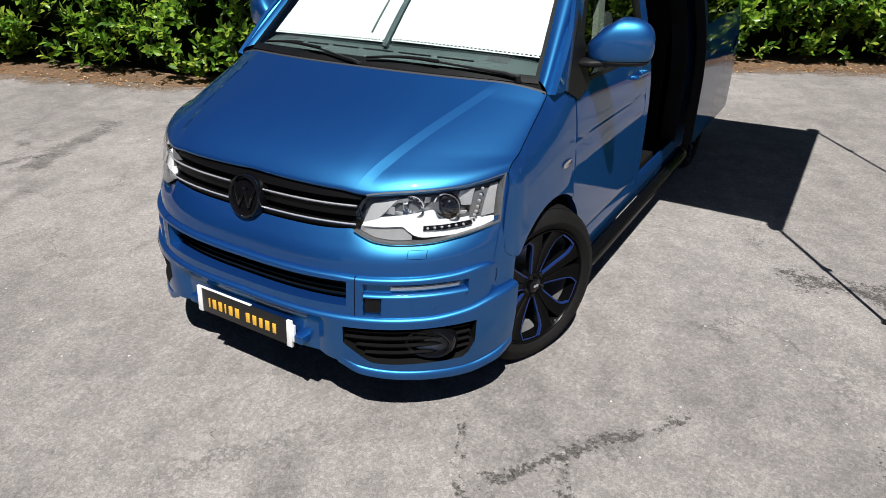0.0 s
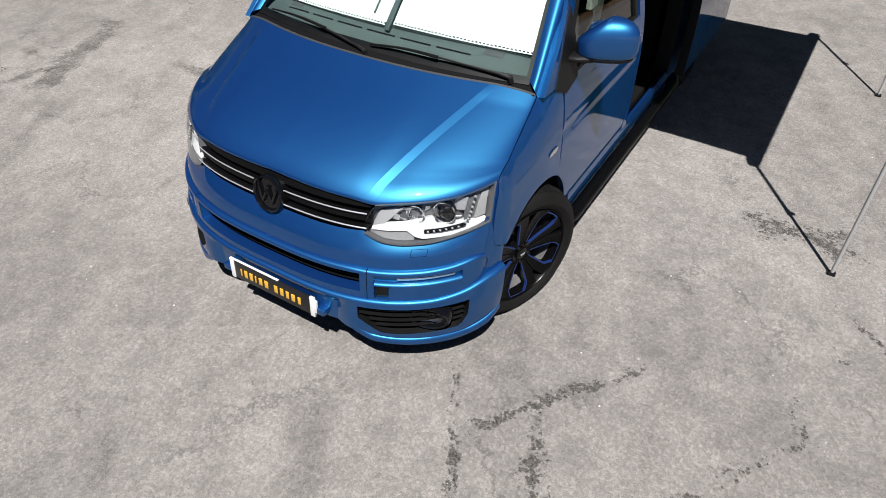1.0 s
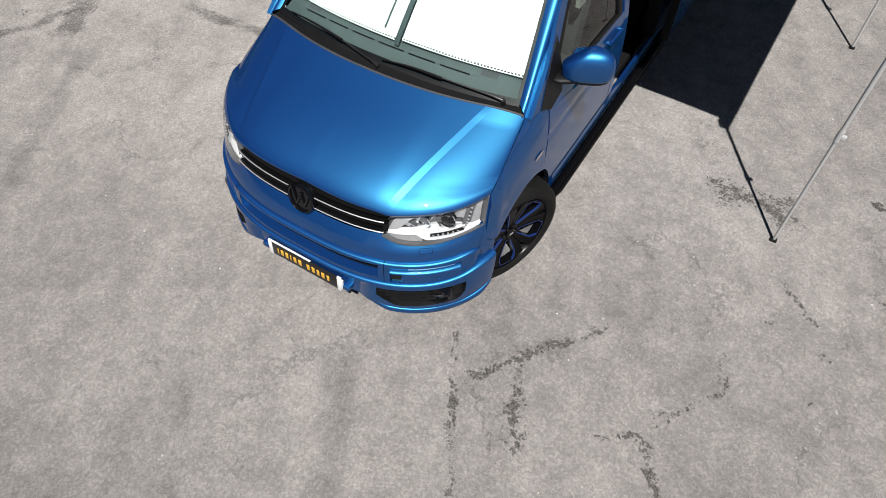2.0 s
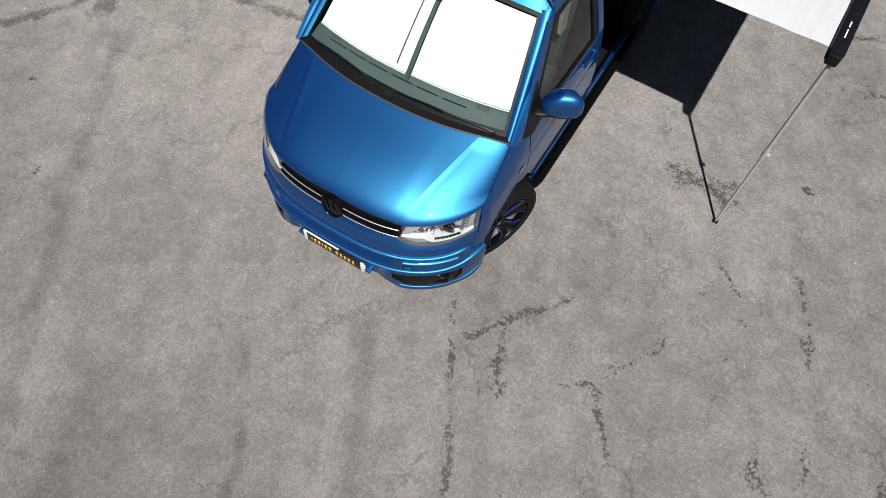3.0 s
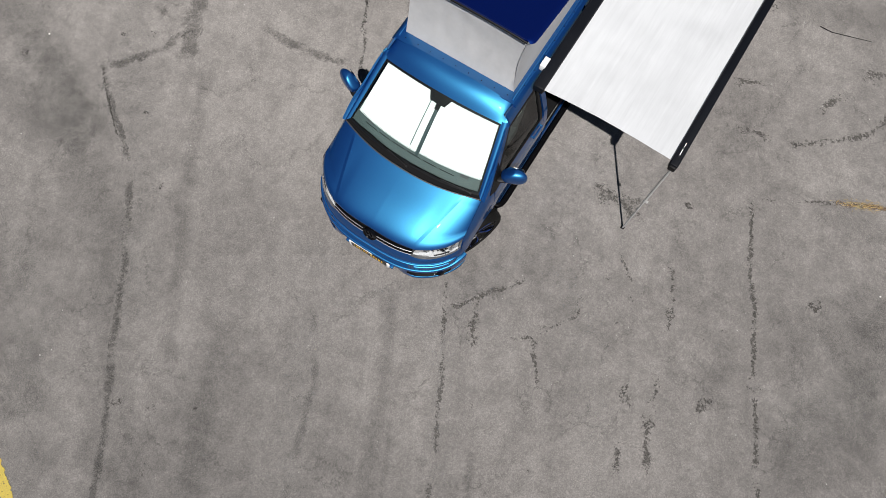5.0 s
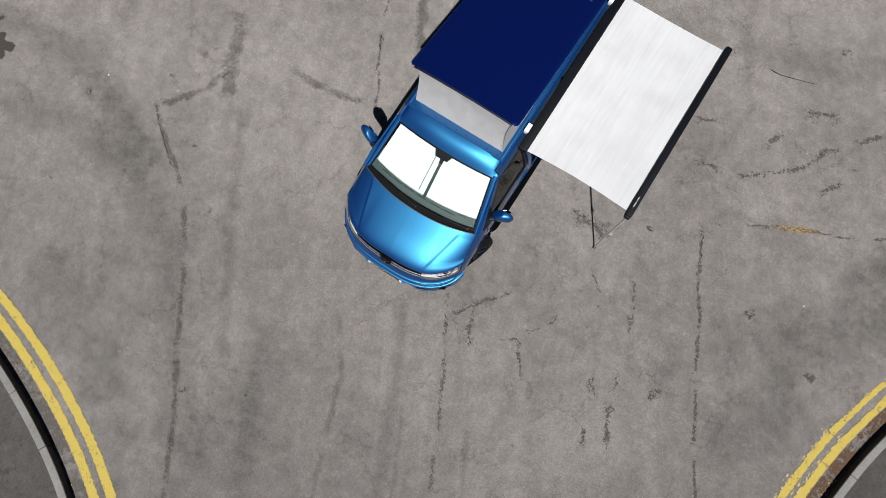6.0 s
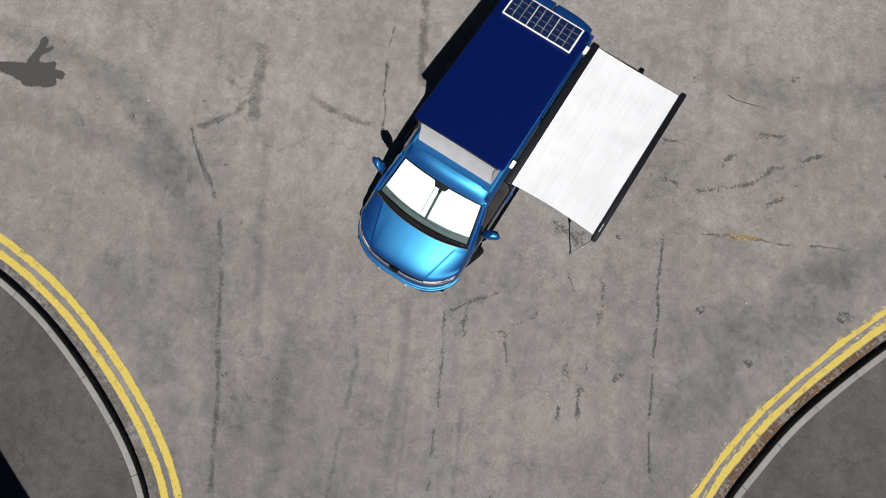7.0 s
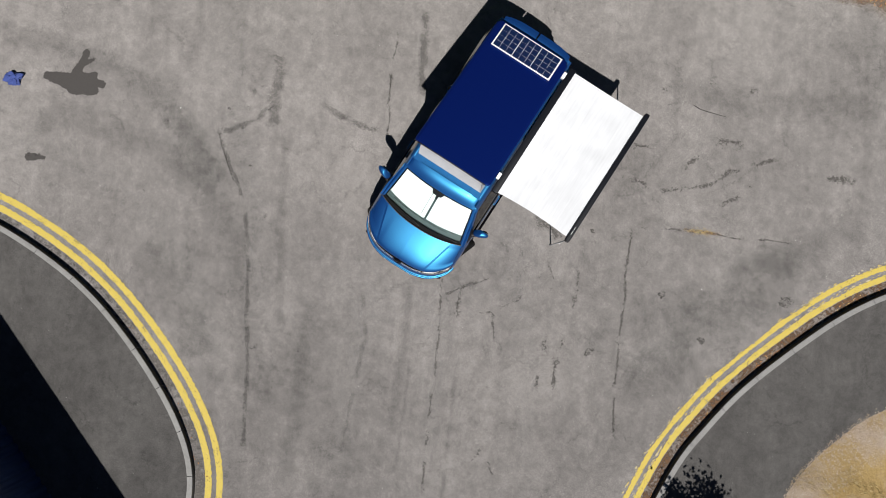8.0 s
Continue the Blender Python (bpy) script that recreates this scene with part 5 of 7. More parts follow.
    part("indicator", bb, LAMPPALE, lamp, "pale indicator lens at the lamp's corner")
    # silver bezel round the lamps
    bb = bmesh.new()
    nose_patch(bb, sg * 0.495, sg * 0.845, lambda s: 0.860 - 0.02 * min(1, max(0, (A(s) - 0.60) / 0.1)), lambda s: lamp_top(A(s)) - 0.012, -0.062, -0.050, ns=26, nz=5)
    part("bezel", bb, LAMPGREY, lamp)
    # projector and main beam bowl
    for s, z, r, dark in ((0.768, 0.900, 0.050, True), (0.662, 0.910, 0.040, False)):
        c = nose(sg * s, z, -0.045)
        m = Matrix.Translation(c) @ Vector((sg * 0.22, -1, 0.05)).to_track_quat("X", "Z").to_matrix().to_4x4()
        bb = bmesh.new()
        lathe(bb, [(-0.03, r * 0.55), (0.0, r * 0.72), (0.012, r), (0.018, r * 1.04), (0.016, r * 0.93), (0.0, r * 0.82)], 36, m)
        bowl = part("projector_ring" if dark else "reflector", bb, CHROME, lamp, "chrome ring round the projector lens" if dark else "chrome main beam reflector")
        bb = bmesh.new()
        if dark:
            lathe(bb, [(0.030, 0.001), (0.027, r * 0.3), (0.017, r * 0.6), (0.0, r * 0.8), (-0.02, r * 0.85)], 36, m)
            part("projector_lens", bb, GLOSS, bowl)
        else:
            lathe(bb, [(-0.025, 0.001), (-0.022, r * 0.4), (-0.005, r * 0.85)], 36, m)
            for i in range(4):
                a = i * 0.8
                tube(bb, m @ Vector((-0.02, r * 0.4 * math.cos(a), r * 0.4 * math.sin(a))), m @ Vector((0.012, r * 0.8 * math.cos(a), r * 0.8 * math.sin(a))), 0.004, n=6)
            part("bowl", bb, SILVER, bowl)
    bb = bmesh.new()
    nose_patch(bb, sg * 0.832, sg * 0.883, lambda s: 0.846, lambda s: lamp_top(A(s)) - 0.010, -0.030, -0.038, ns=6, nz=6)
    part("corner_plate", bb, LAMPGREY, lamp)
    # row of small lamps along the foot and up the outer corner
    bead = table([(0.0, 0.830), (0.25, 0.852), (0.5, 0.876), (0.75, 0.912), (1.0, 0.950)])
    for i in range(13):
        s, z = (0.705 + 0.021 * i, 0.828 + 0.0006 * i) if i < 6 else (0.832 + 0.024 * ((i - 6) / 6) ** 0.6, bead(0.18 + 0.82 * (i - 6) / 6))
        c = nose(sg * s, z, -0.010)
        bb = bmesh.new()
        ball(bb, c, (0.0065, 0.005, 0.0062) if i > 5 else (0.0055, 0.004, 0.0045), 2.6, 10, 6)
        part("led_cell", bb, LAMPPALE, lamp)
    # lens
    bb = bmesh.new()
    nose_patch(bb, sg * 0.475, sg * 0.915, lambda s: lamp_low(A(s)) + 0.002, lambda s: lamp_top(A(s)) - 0.002, 0.003, 0.002, ns=26, nz=8)
    lens = part("lens", bb, LENS, lamp, "clear plastic lens")
    lens.visible_shadow = False


both(headlight)

# number plate with plain gold bars, white ends and holder
pt = Matrix.Translation((0, -0.106, 0.373)) @ Matrix.Rotation(radians(-5), 4, "X")
b = bmesh.new()
box(b, (-0.262, 0.0, -0.0555), (0.262, 0.007, 0.0555), 0.002, pt)
plate = part("number_plate", b, PLATE, van, "black show plate with gold bars and white ends")
for x0, x1, z0, z1 in ((-0.270, -0.243, -0.058, 0.059), (0.246, 0.272, -0.060, 0.056), (-0.243, 0.05, 0.0555, 0.0595), (0.272, 0.285, -0.03, 0.04)):
    b = bmesh.new()
    box(b, (x0, -0.003, z0), (x1, 0.010, z1), 0.0015, pt)
    part("plate_end", b, WHITE, plate, "white plate end strip")
xs = [-0.196, -0.166, -0.130, -0.100, -0.068, -0.030, 0.032, 0.070, 0.106, 0.142, 0.180]
ws = [0.007, 0.020, 0.020, 0.007, 0.021, 0.022, 0.021, 0.020, 0.018, 0.022, 0.017]
for x, w in zip(xs, ws):
    b = bmesh.new()
    box(b, (x - w / 2, -0.0045, -0.024), (x + w / 2, 0.0, 0.018), 0.001, pt)
    part("bar", b, GOLD, plate)
for sg in (-1, 1):
    b = bmesh.new()
    box(b, (sg * 0.30 - 0.025, 0.0, -0.035), (sg * 0.30 + 0.025, 0.06, 0.0), 0.006, pt)
    part("bracket", b, PAINT, plate)

# bonnet
bon_front = table([(0.0, 0.970), (0.4, 0.959), (0.51, 0.948), (0.60, 0.955), (0.76, 0.963), (0.92, 0.984), (1.0, 0.997)])


def bonnet_pt(s, v):
    a = abs(s)
    f = nose(s * 0.925, bon_front(a * 0.925) + 0.002)
    xr = math.copysign(0.868 * (1 - (1 - a ** 3) ** 1.5) ** (1 / 2.9), s) if a < 1 else 0.868 * s
    k = abs(xr) / 0.868
    r = Vector((xr, 0.695 + 0.170 * k ** 2.2, 1.242 - 0.022 * k ** 2))
    p = f.lerp(r, v)
    rise = 0.12 * (1 - math.exp(-v / 0.055)) + 0.10 * (1 - (1 - v) ** 1.5) + 0.78 * v
    z = f.z + (r.z - f.z) * rise + 0.034 * (1 - a ** 2) * math.sin(math.pi * v) * (1 - v)
    roll = max(0.0, (a - crease(v)) / (1 - crease(v)))         # falls off more and more towards the wing
    z -= 0.034 * roll ** 1.5 * min(1.0, v * 4)
    t = min(1.0, max(0.0, (a - crease(v)) / CREASE_W))       # facet beside the raised middle
    z -= 0.007 * t * min(1.0, max(0.0, v - 0.03) * 8, max(0.0, 1 - v) * 7)
    return Vector((p.x, p.y, z))


CREASE_W = 0.042


def crease(v):
    return 0.497 + 0.205 * v


def crease_s(u, v):
    """Spread columns so that the crease runs along two of them."""
    a, c = abs(u), crease(v)
    s = c * a / 0.5 if a < 0.5 else (c + CREASE_W * (a - 0.5) / 0.04 if a < 0.54 else c + CREASE_W + (1 - c - CREASE_W) * (a - 0.54) / 0.46)
    return math.copysign(s, u)


b = bmesh.new()
half = lin(0, 0.5, 34) + [0.52] + lin(0.54, 1, 40)
cols = [-u for u in reversed(half[1:])] + half
rows = grid(b, lambda u, v: bonnet_pt(crease_s(u, v), v), cols, [0, 0.012, 0.028, 0.05] + lin(0.08, 1, 26))
for i, u in enumerate(cols):
    if abs(abs(u) - 0.5) < 1e-6 or abs(abs(u) - 0.54) < 1e-6:
        for r0, r1 in zip(rows, rows[1:]):
            b.edges.get((r0[i], r1[i])).smooth = False
lip = [rows[0]] + [[b.verts.new(q.co + Vector((0, dy, dz))) for q in rows[0]] for dy, dz in ((0.001, -0.007), (0.008, -0.013), (0.02, -0.015))]
for r0, r1 in zip(lip, lip[1:]):
    for i in range(len(cols) - 1):
        b.faces.new((r0[i], r0[i + 1], r1[i + 1], r1[i]))
part("bonnet", b, PAINT, van, "smooth blue bonnet with two creases", sharp=50)

b = bmesh.new()
sweep(b, [bonnet_pt(t, 1.0) + Vector((0, 0.0075, -0.003)) for t in lin(-0.97, 0.97, 40)], 0.0085, 8)
part("bonnet_seal", b, plain("grey_rubber", (0.050, 0.052, 0.058), 0.5), van, "grey rubber seal along the bonnet's rear edge")

# cowl strip under the windscreen
ws_low = lambda x: Vector((x, 0.785 + 0.110 * (abs(x) / 0.81) ** 2.2, 1.250 - 0.016 * (abs(x) / 0.81) ** 2))
ws_top = lambda x: Vector((x, 1.425 + 0.050 * (abs(x) / 0.68) ** 2, 1.775 - 0.040 * (abs(x) / 0.68) ** 2))
b = bmesh.new()
grid(b, lambda u, v: Vector((u * 0.862, 0.688 + 0.170 * abs(u) ** 2.2, 1.214 - 0.02 * u * u)).lerp(ws_low(u * 0.835) + Vector((0, 0.01, 0)), v) - Vector((0, 0, 0.014 * math.sin(math.pi * v))), lin(-1, 1, 40), lin(0, 1, 5))
thicken(b, 0.01)
part("cowl", b, SHADE, van, "black plastic scuttle below the windscreen")


def screen(u, v, off=0.0):
    p = ws_low(u * 0.815).lerp(ws_top(u * 0.685), v)
    n = Vector((0.10 * u, -0.64, 0.76)).normalized()
    return p + n * (0.022 * (1 - u * u) * math.sin(math.pi * v) + off)


b = bmesh.new()
grid(b, lambda u, v: screen(u, v), lin(-1, 1, 32), lin(0, 1, 16))
windscreen = part("windscreen", b, GLASS, van, "clear windscreen with white blinds drawn behind it")
windscreen.visible_shadow = False
# black edge band
b = bmesh.new()
for u0, u1, v0, v1 in ((-1.02, -0.978, 0, 1), (0.978, 1.02, 0, 1), (-1, 1, -0.02, 0.030), (-1, 1, 0.970, 1.02)):
    grid(b, lambda u, v: screen(u, v, -0.004), lin(u0, u1, 24 if u1 - u0 > 1 else 2), lin(v0, v1, 16 if v1 - v0 > 0.5 else 2))
part("edge_band", b, BLACK, windscreen)
# blinds
for u0, u1, v0 in ((-0.970, 0.02, 0.185), (0.075, 0.970, 0.20)):
    b = bmesh.new()
    n = 84 if u0 < 0 else 76
    us = lin(u0, u1, n)
    grid(b, lambda u, v: screen(u, v0 + (0.960 - v0) * v, -0.040), us, lin(0, 1, 10))
    for i in range(0, n - 1, 2):                             # hem with a row of slots
        a0, a1 = us[i], us[i] + 0.42 * (us[i + 2] - us[i])
        b.faces.new([b.verts.new(screen(u, v, -0.040)) for u, v in ((a0, v0 - 0.010), (a1, v0 - 0.010), (a1, v0), (a0, v0))])
    grid(b, lambda u, v: screen(u, v0 - 0.0165 + 0.0065 * v, -0.040), us, lin(0, 1, 1))
    thicken(b, 0.003)
    part("windscreen_blind", b, BLIND, van, "white pleated blind with a row of slots along its lower hem")
b = bmesh.new()
for u, w, v0, v1 in ((0.047, 0.017, 0.14, 0.99), (-0.085, 0.006, 0.22, 0.92)):
    grid(b, lambda a, v: screen(a, v, -0.034), lin(u - w, u + w, 2), lin(v0, v1, 8))
thicken(b, 0.012)
part("blind_rail", b, plain("grey_rail", (0.045, 0.066, 0.070), 0.4), van)
b = bmesh.new()
grid(b, lambda u, v: screen(u * (0.12 + 0.07 * v) + 0.02, 0.86 + 0.12 * v, -0.022), lin(-1, 1, 8), lin(0, 1, 4))
thicken(b, 0.02)
part("sensor_housing", b, BLACK, van, "black sensor housing at the top of the windscreen")
b = bmesh.new()
grid(b, lambda u, v: screen(0.047 + u * 0.035, 0.79 + 0.08 * v, -0.018), lin(-1, 1, 4), lin(0, 1, 4))
thicken(b, 0.03)
part("sensor_foot", b, BLACK, van)


# wipers: arm, blade and spindle
def wiper(foot, joint, tip):
    """Each place is (across, up) on the screen: spindle, end of the arm, far end of the blade."""
    bb = bmesh.new()
    a, e = screen(*foot, 0.012), screen(*joint, 0.022)
    mid = a.lerp(e, 0.30) + Vector((0, 0, 0.004))
    sweep(bb, [a, a.lerp(mid, 0.5) + Vector((0, 0, 0.004)), mid, mid.lerp(e, 0.5), e], [0.009, 0.008, 0.0065, 0.0055, 0.005], 10)
    tube(bb, a - Vector((0, -0.006, 0.02)), a + Vector((0, -0.004, 0.008)), 0.015, 0.012, 14)
    w = part("wiper", bb, WIPER, van, "black windscreen wiper lying at the foot of the screen")
    p, q = e + (screen(*joint, 0.012) - screen(*tip, 0.012)).normalized() * 0.03, screen(*tip, 0.012)
    bb = bmesh.new()
    ts = lin(0, 1, 14)
    sweep(bb, [p.lerp(q, t) + Vector((0, -0.004, 0.010 * math.sin(math.pi * t))) for t in ts], [0.0085 - 0.004 * t for t in ts], 8)
    part("blade", bb, SHADE, w)
    return w


wiper((0.0, -0.035), (-0.36, 0.030), (-0.86, 0.035))
wiper((0.90, -0.005), (0.44, 0.030), (0.02, 0.015))


# A-pillars, wings, doors
ARCH_Y, ARCH_Z, ARCH_R = 0.795, 0.365, 0.408


def arch_z(y, cy=ARCH_Y, low=0.30):
    d = ARCH_R ** 2 - (y - cy) ** 2
    return max(low, ARCH_Z + math.sqrt(d)) if d > 0 else low


def wing_top(sg, y):
    """Where the wing meets the bonnet, then the foot of the windscreen pillar."""
    y0, y1 = bonnet_pt(1, 0).y, bonnet_pt(1, 1).y
    if y <= y1:
        p = bonnet_pt(1, max(0.0, (y - y0) / (y1 - y0)))
        return Vector((sg * (p.x + 0.003), y, p.z - 0.0015))
    p = pillar_edge(sg, (y - y1) / 0.665)
    return Vector((p.x, y, p.z))


def pillar_edge(sg, v):
    """Outer edge of the windscreen pillar, from the bonnet's corner to the roof."""
    e = bonnet_pt(1, 1)
    return Vector((sg * (e.x + 0.005 - 0.111 * v), e.y + 0.665 * v, e.z + (1.735 - e.z) * v))


def wing(sg):
    bb = bmesh.new()

    edge = table([(nose(q, joint(q)).y, joint(q) + 0.004) for q in (0.92, 0.938, 0.952, 0.960, 1.0)])

    def low(y):
        return edge(y) if y < 0.472 else max(arch_z(y), 0.646 if y < 0.52 else 0.34)

    def fn(u, v):
        y0 = nose(0.9205, 0.82 + 0.165 * v).y
        y = y0 + (1.04 - y0) * u
        return at(y, v)

    def at(y, v):
        t = wing_top(sg, y)
        z = low(y) + (t.z - low(y)) * v
        p = side(sg, y, z)
        if y > 0.47:                                          # flare round the arch
            d = math.hypot(y - ARCH_Y, z - ARCH_Z) - ARCH_R
            p.x += sg * 0.008 * math.exp(-(d / 0.06) ** 2)
        k = max(0.0, 1 - (t.z - z) / 0.20)
        p.x += (t.x - side(sg, y, t.z).x) * k ** 2.4
        return p
    grid(bb, fn, lin(0, 0.06, 16) + lin(0.075, 1, 42), lin(0, 0.7, 14) + lin(0.72, 1, 14))
    ys = lin(0.425, 1.04, 40)
    arch = [y for y in ys if 0.5 < y < 1.24]
    grid(bb, lambda y, v: at(y, 0) - Vector((sg * 0.05 * v, 0, 0)), arch, lin(0, 1, 2))
    grid(bb, lambda y, v: side(sg, y, arch_z(y, low=0.56) + 0.004 + (0.74 - arch_z(y, low=0.56)) * v, -0.009), lin(0.43, 0.56, 8), lin(0, 1, 6))
    part("wing", bb, PAINT, van, "blue front wing with a round wheel arch", sharp=40)
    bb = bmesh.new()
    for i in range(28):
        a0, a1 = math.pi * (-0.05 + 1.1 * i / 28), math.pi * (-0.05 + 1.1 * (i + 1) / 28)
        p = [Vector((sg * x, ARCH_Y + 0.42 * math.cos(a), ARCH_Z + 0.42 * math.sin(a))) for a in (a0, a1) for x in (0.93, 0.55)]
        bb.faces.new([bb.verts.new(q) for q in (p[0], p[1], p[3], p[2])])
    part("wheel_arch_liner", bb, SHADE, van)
    # side repeater
    bb = bmesh.new()
    c = side(sg, 0.945, 0.885, 0.004)
    ball(bb, c, (0.003, 0.048, 0.016), 2.6, 20, 10)
    part("side_repeater", bb, CHROME, van, "small oval chrome side badge")
    # A-pillar
    bb = bmesh.new()

    def pillar(u, v):
        a, c = screen(sg * 1.0, v, 0.0), pillar_edge(sg, v)
        p = a.lerp(c, u)
        return p + Vector((sg * 0.4, -0.6, 0.3)).normalized() * 0.020 * math.sin(math.pi * u)
    grid(bb, pillar, lin(0, 1, 8), lin(0.0, 1.03, 14))
    part("pillar", bb, PAINT, van, "blue windscreen pillar")


both(wing)


def belt(y):
    return 1.185 - 0.03 * (y - 1.1)


def door(sg):
    bb = bmesh.new()
    fold = table([(0.40, -0.012), (0.46, 0.0), (0.90, 0.0), (0.93, -0.006), (0.97, 0.002), (1.25, 0.0)])

    def lower(y):
        return max(0.43, arch_z(y, low=0.43) + 0.0) if y < 1.25 else 0.43
    grid(bb, lambda y, v: side(sg, y, lower(y) + (belt(y) - lower(y)) * v, fold(lower(y) + (belt(y) - lower(y)) * v)), lin(1.052, 2.085, 26), lin(0, 1, 30))
    thicken(bb, 0.03)
    d = part("front_door", bb, PAINT, van, "blue front door with a sharp waist crease", sharp=28)
    # window frame and glass

    def win(u, v):
        y0 = 1.02 + 0.50 * v
        y = y0 + (2.06 - y0) * u
        z = belt(y) + (1.735 - belt(y)) * v
        return y, z
    bb = bmesh.new()
    for u0, u1, v0, v1 in ((-0.015, 0.05, 0, 1), (0.955, 1.0, 0, 1), (0, 1, 0.94, 1.0), (0, 1, -0.03, 0.03)):
        grid(bb, lambda u, v: side(sg, *win(u, v), 0.0), lin(u0, u1, 12 if u1 - u0 > 0.5 else 2), lin(v0, v1, 12 if v1 - v0 > 0.5 else 2))
    thicken(bb, 0.025)
    part("window_frame", bb, BLACK, d)
    bb = bmesh.new()
    grid(bb, lambda u, v: side(sg, *win(u, v), 0.001), lin(-0.15, -0.016, 4), lin(0, 1, 12))
    thicken(bb, 0.02)
    part("door_frame", bb, PAINT, d)
    bb = bmesh.new()
    grid(bb, lambda u, v: (pillar_edge(sg, v) - Vector((sg * 0.004, -0.002, 0.002))).lerp(side(sg, *win(-0.148, v), -0.002), u), lin(0, 1, 4), lin(0.0, 1.0, 14))
    part("pillar_flank", bb, PAINT, van)
    bb = bmesh.new()
    grid(bb, lambda u, v: side(sg, *win(u, v), -0.014), lin(0.02, 0.98, 12), lin(0, 0.97, 12))
    g = part("window", bb, SIDEGLASS, d, "clear side window")
    g.visible_shadow = False
    # quarter triangle behind the mirror
    bb = bmesh.new()
    tri = [side(sg, y, z, 0.008) for y, z in ((0.965, 1.185), (1.06, 1.135), (1.19, 1.165), (1.215, 1.30), (1.21, 1.475), (1.10, 1.39))]
    bb.faces.new([bb.verts.new(p) for p in tri])
    thicken(bb, 0.015)
    part("mirror_base", bb, BLACK, d)
    # handle
    bb = bmesh.new()
    tube(bb, side(sg, 1.83, 1.085, 0.022), side(sg, 2.02, 1.078, 0.022), 0.012, 0.012, 10)
    for y in (1.84, 2.01):
        tube(bb, side(sg, y, 1.082, -0.005), side(sg, y, 1.082, 0.023), 0.012, 0.011, 10)
    part("handle", bb, PAINT, d, "blue pull handle")
    # door mirror
    tilt = Matrix.Rotation(radians(sg * 24), 3, "Z")
    bb = bmesh.new()
    c = Vector((sg * 1.036, 1.235, 1.345))
    ball(bb, c, (0.140, 0.078, 0.112), 2.7, 36, 22, tilt)
    for vtx in bb.verts:
        p = vtx.co - c
        k = max(0.0, -p.x * sg / 0.132)
        if p.z > 0:
            p.z *= 1 - 0.70 * k ** 1.2
        p.z -= 0.012 * k
        if p.z < -0.055:
            p.z = -0.055 - (abs(p.z) - 0.055) * 0.35
        if p.y > 0.03:
            p.y = 0.03 + (p.y - 0.03) * 0.4
        vtx.co = c + p
    mr = part("door_mirror", bb, PAINT, van, "blue door mirror on a black foot", sharp=60)
    bb = bmesh.new()
    ball(bb, c + Vector((0, 0.0, -0.066)), (0.126, 0.070, 0.022), 2.6, 30, 10, tilt)
    part("mirror_under", bb, BLACK, mr)
    bb = bmesh.new()
    ball(bb, (sg * 0.945, 1.170, 1.272), (0.085, 0.045, 0.020), 2.4, 26, 10, Matrix.Rotation(radians(sg * 32), 3, "Z"))
    part("mirror_arm", bb, BLACK, mr)
    bb = bmesh.new()
    ball(bb, c + tilt @ Vector((0.0, 0.054, 0.004)), (0.095, 0.004, 0.075), 3.0, 28, 12, tilt)
    part("mirror_glass", bb, CHROME, mr)


both(door)


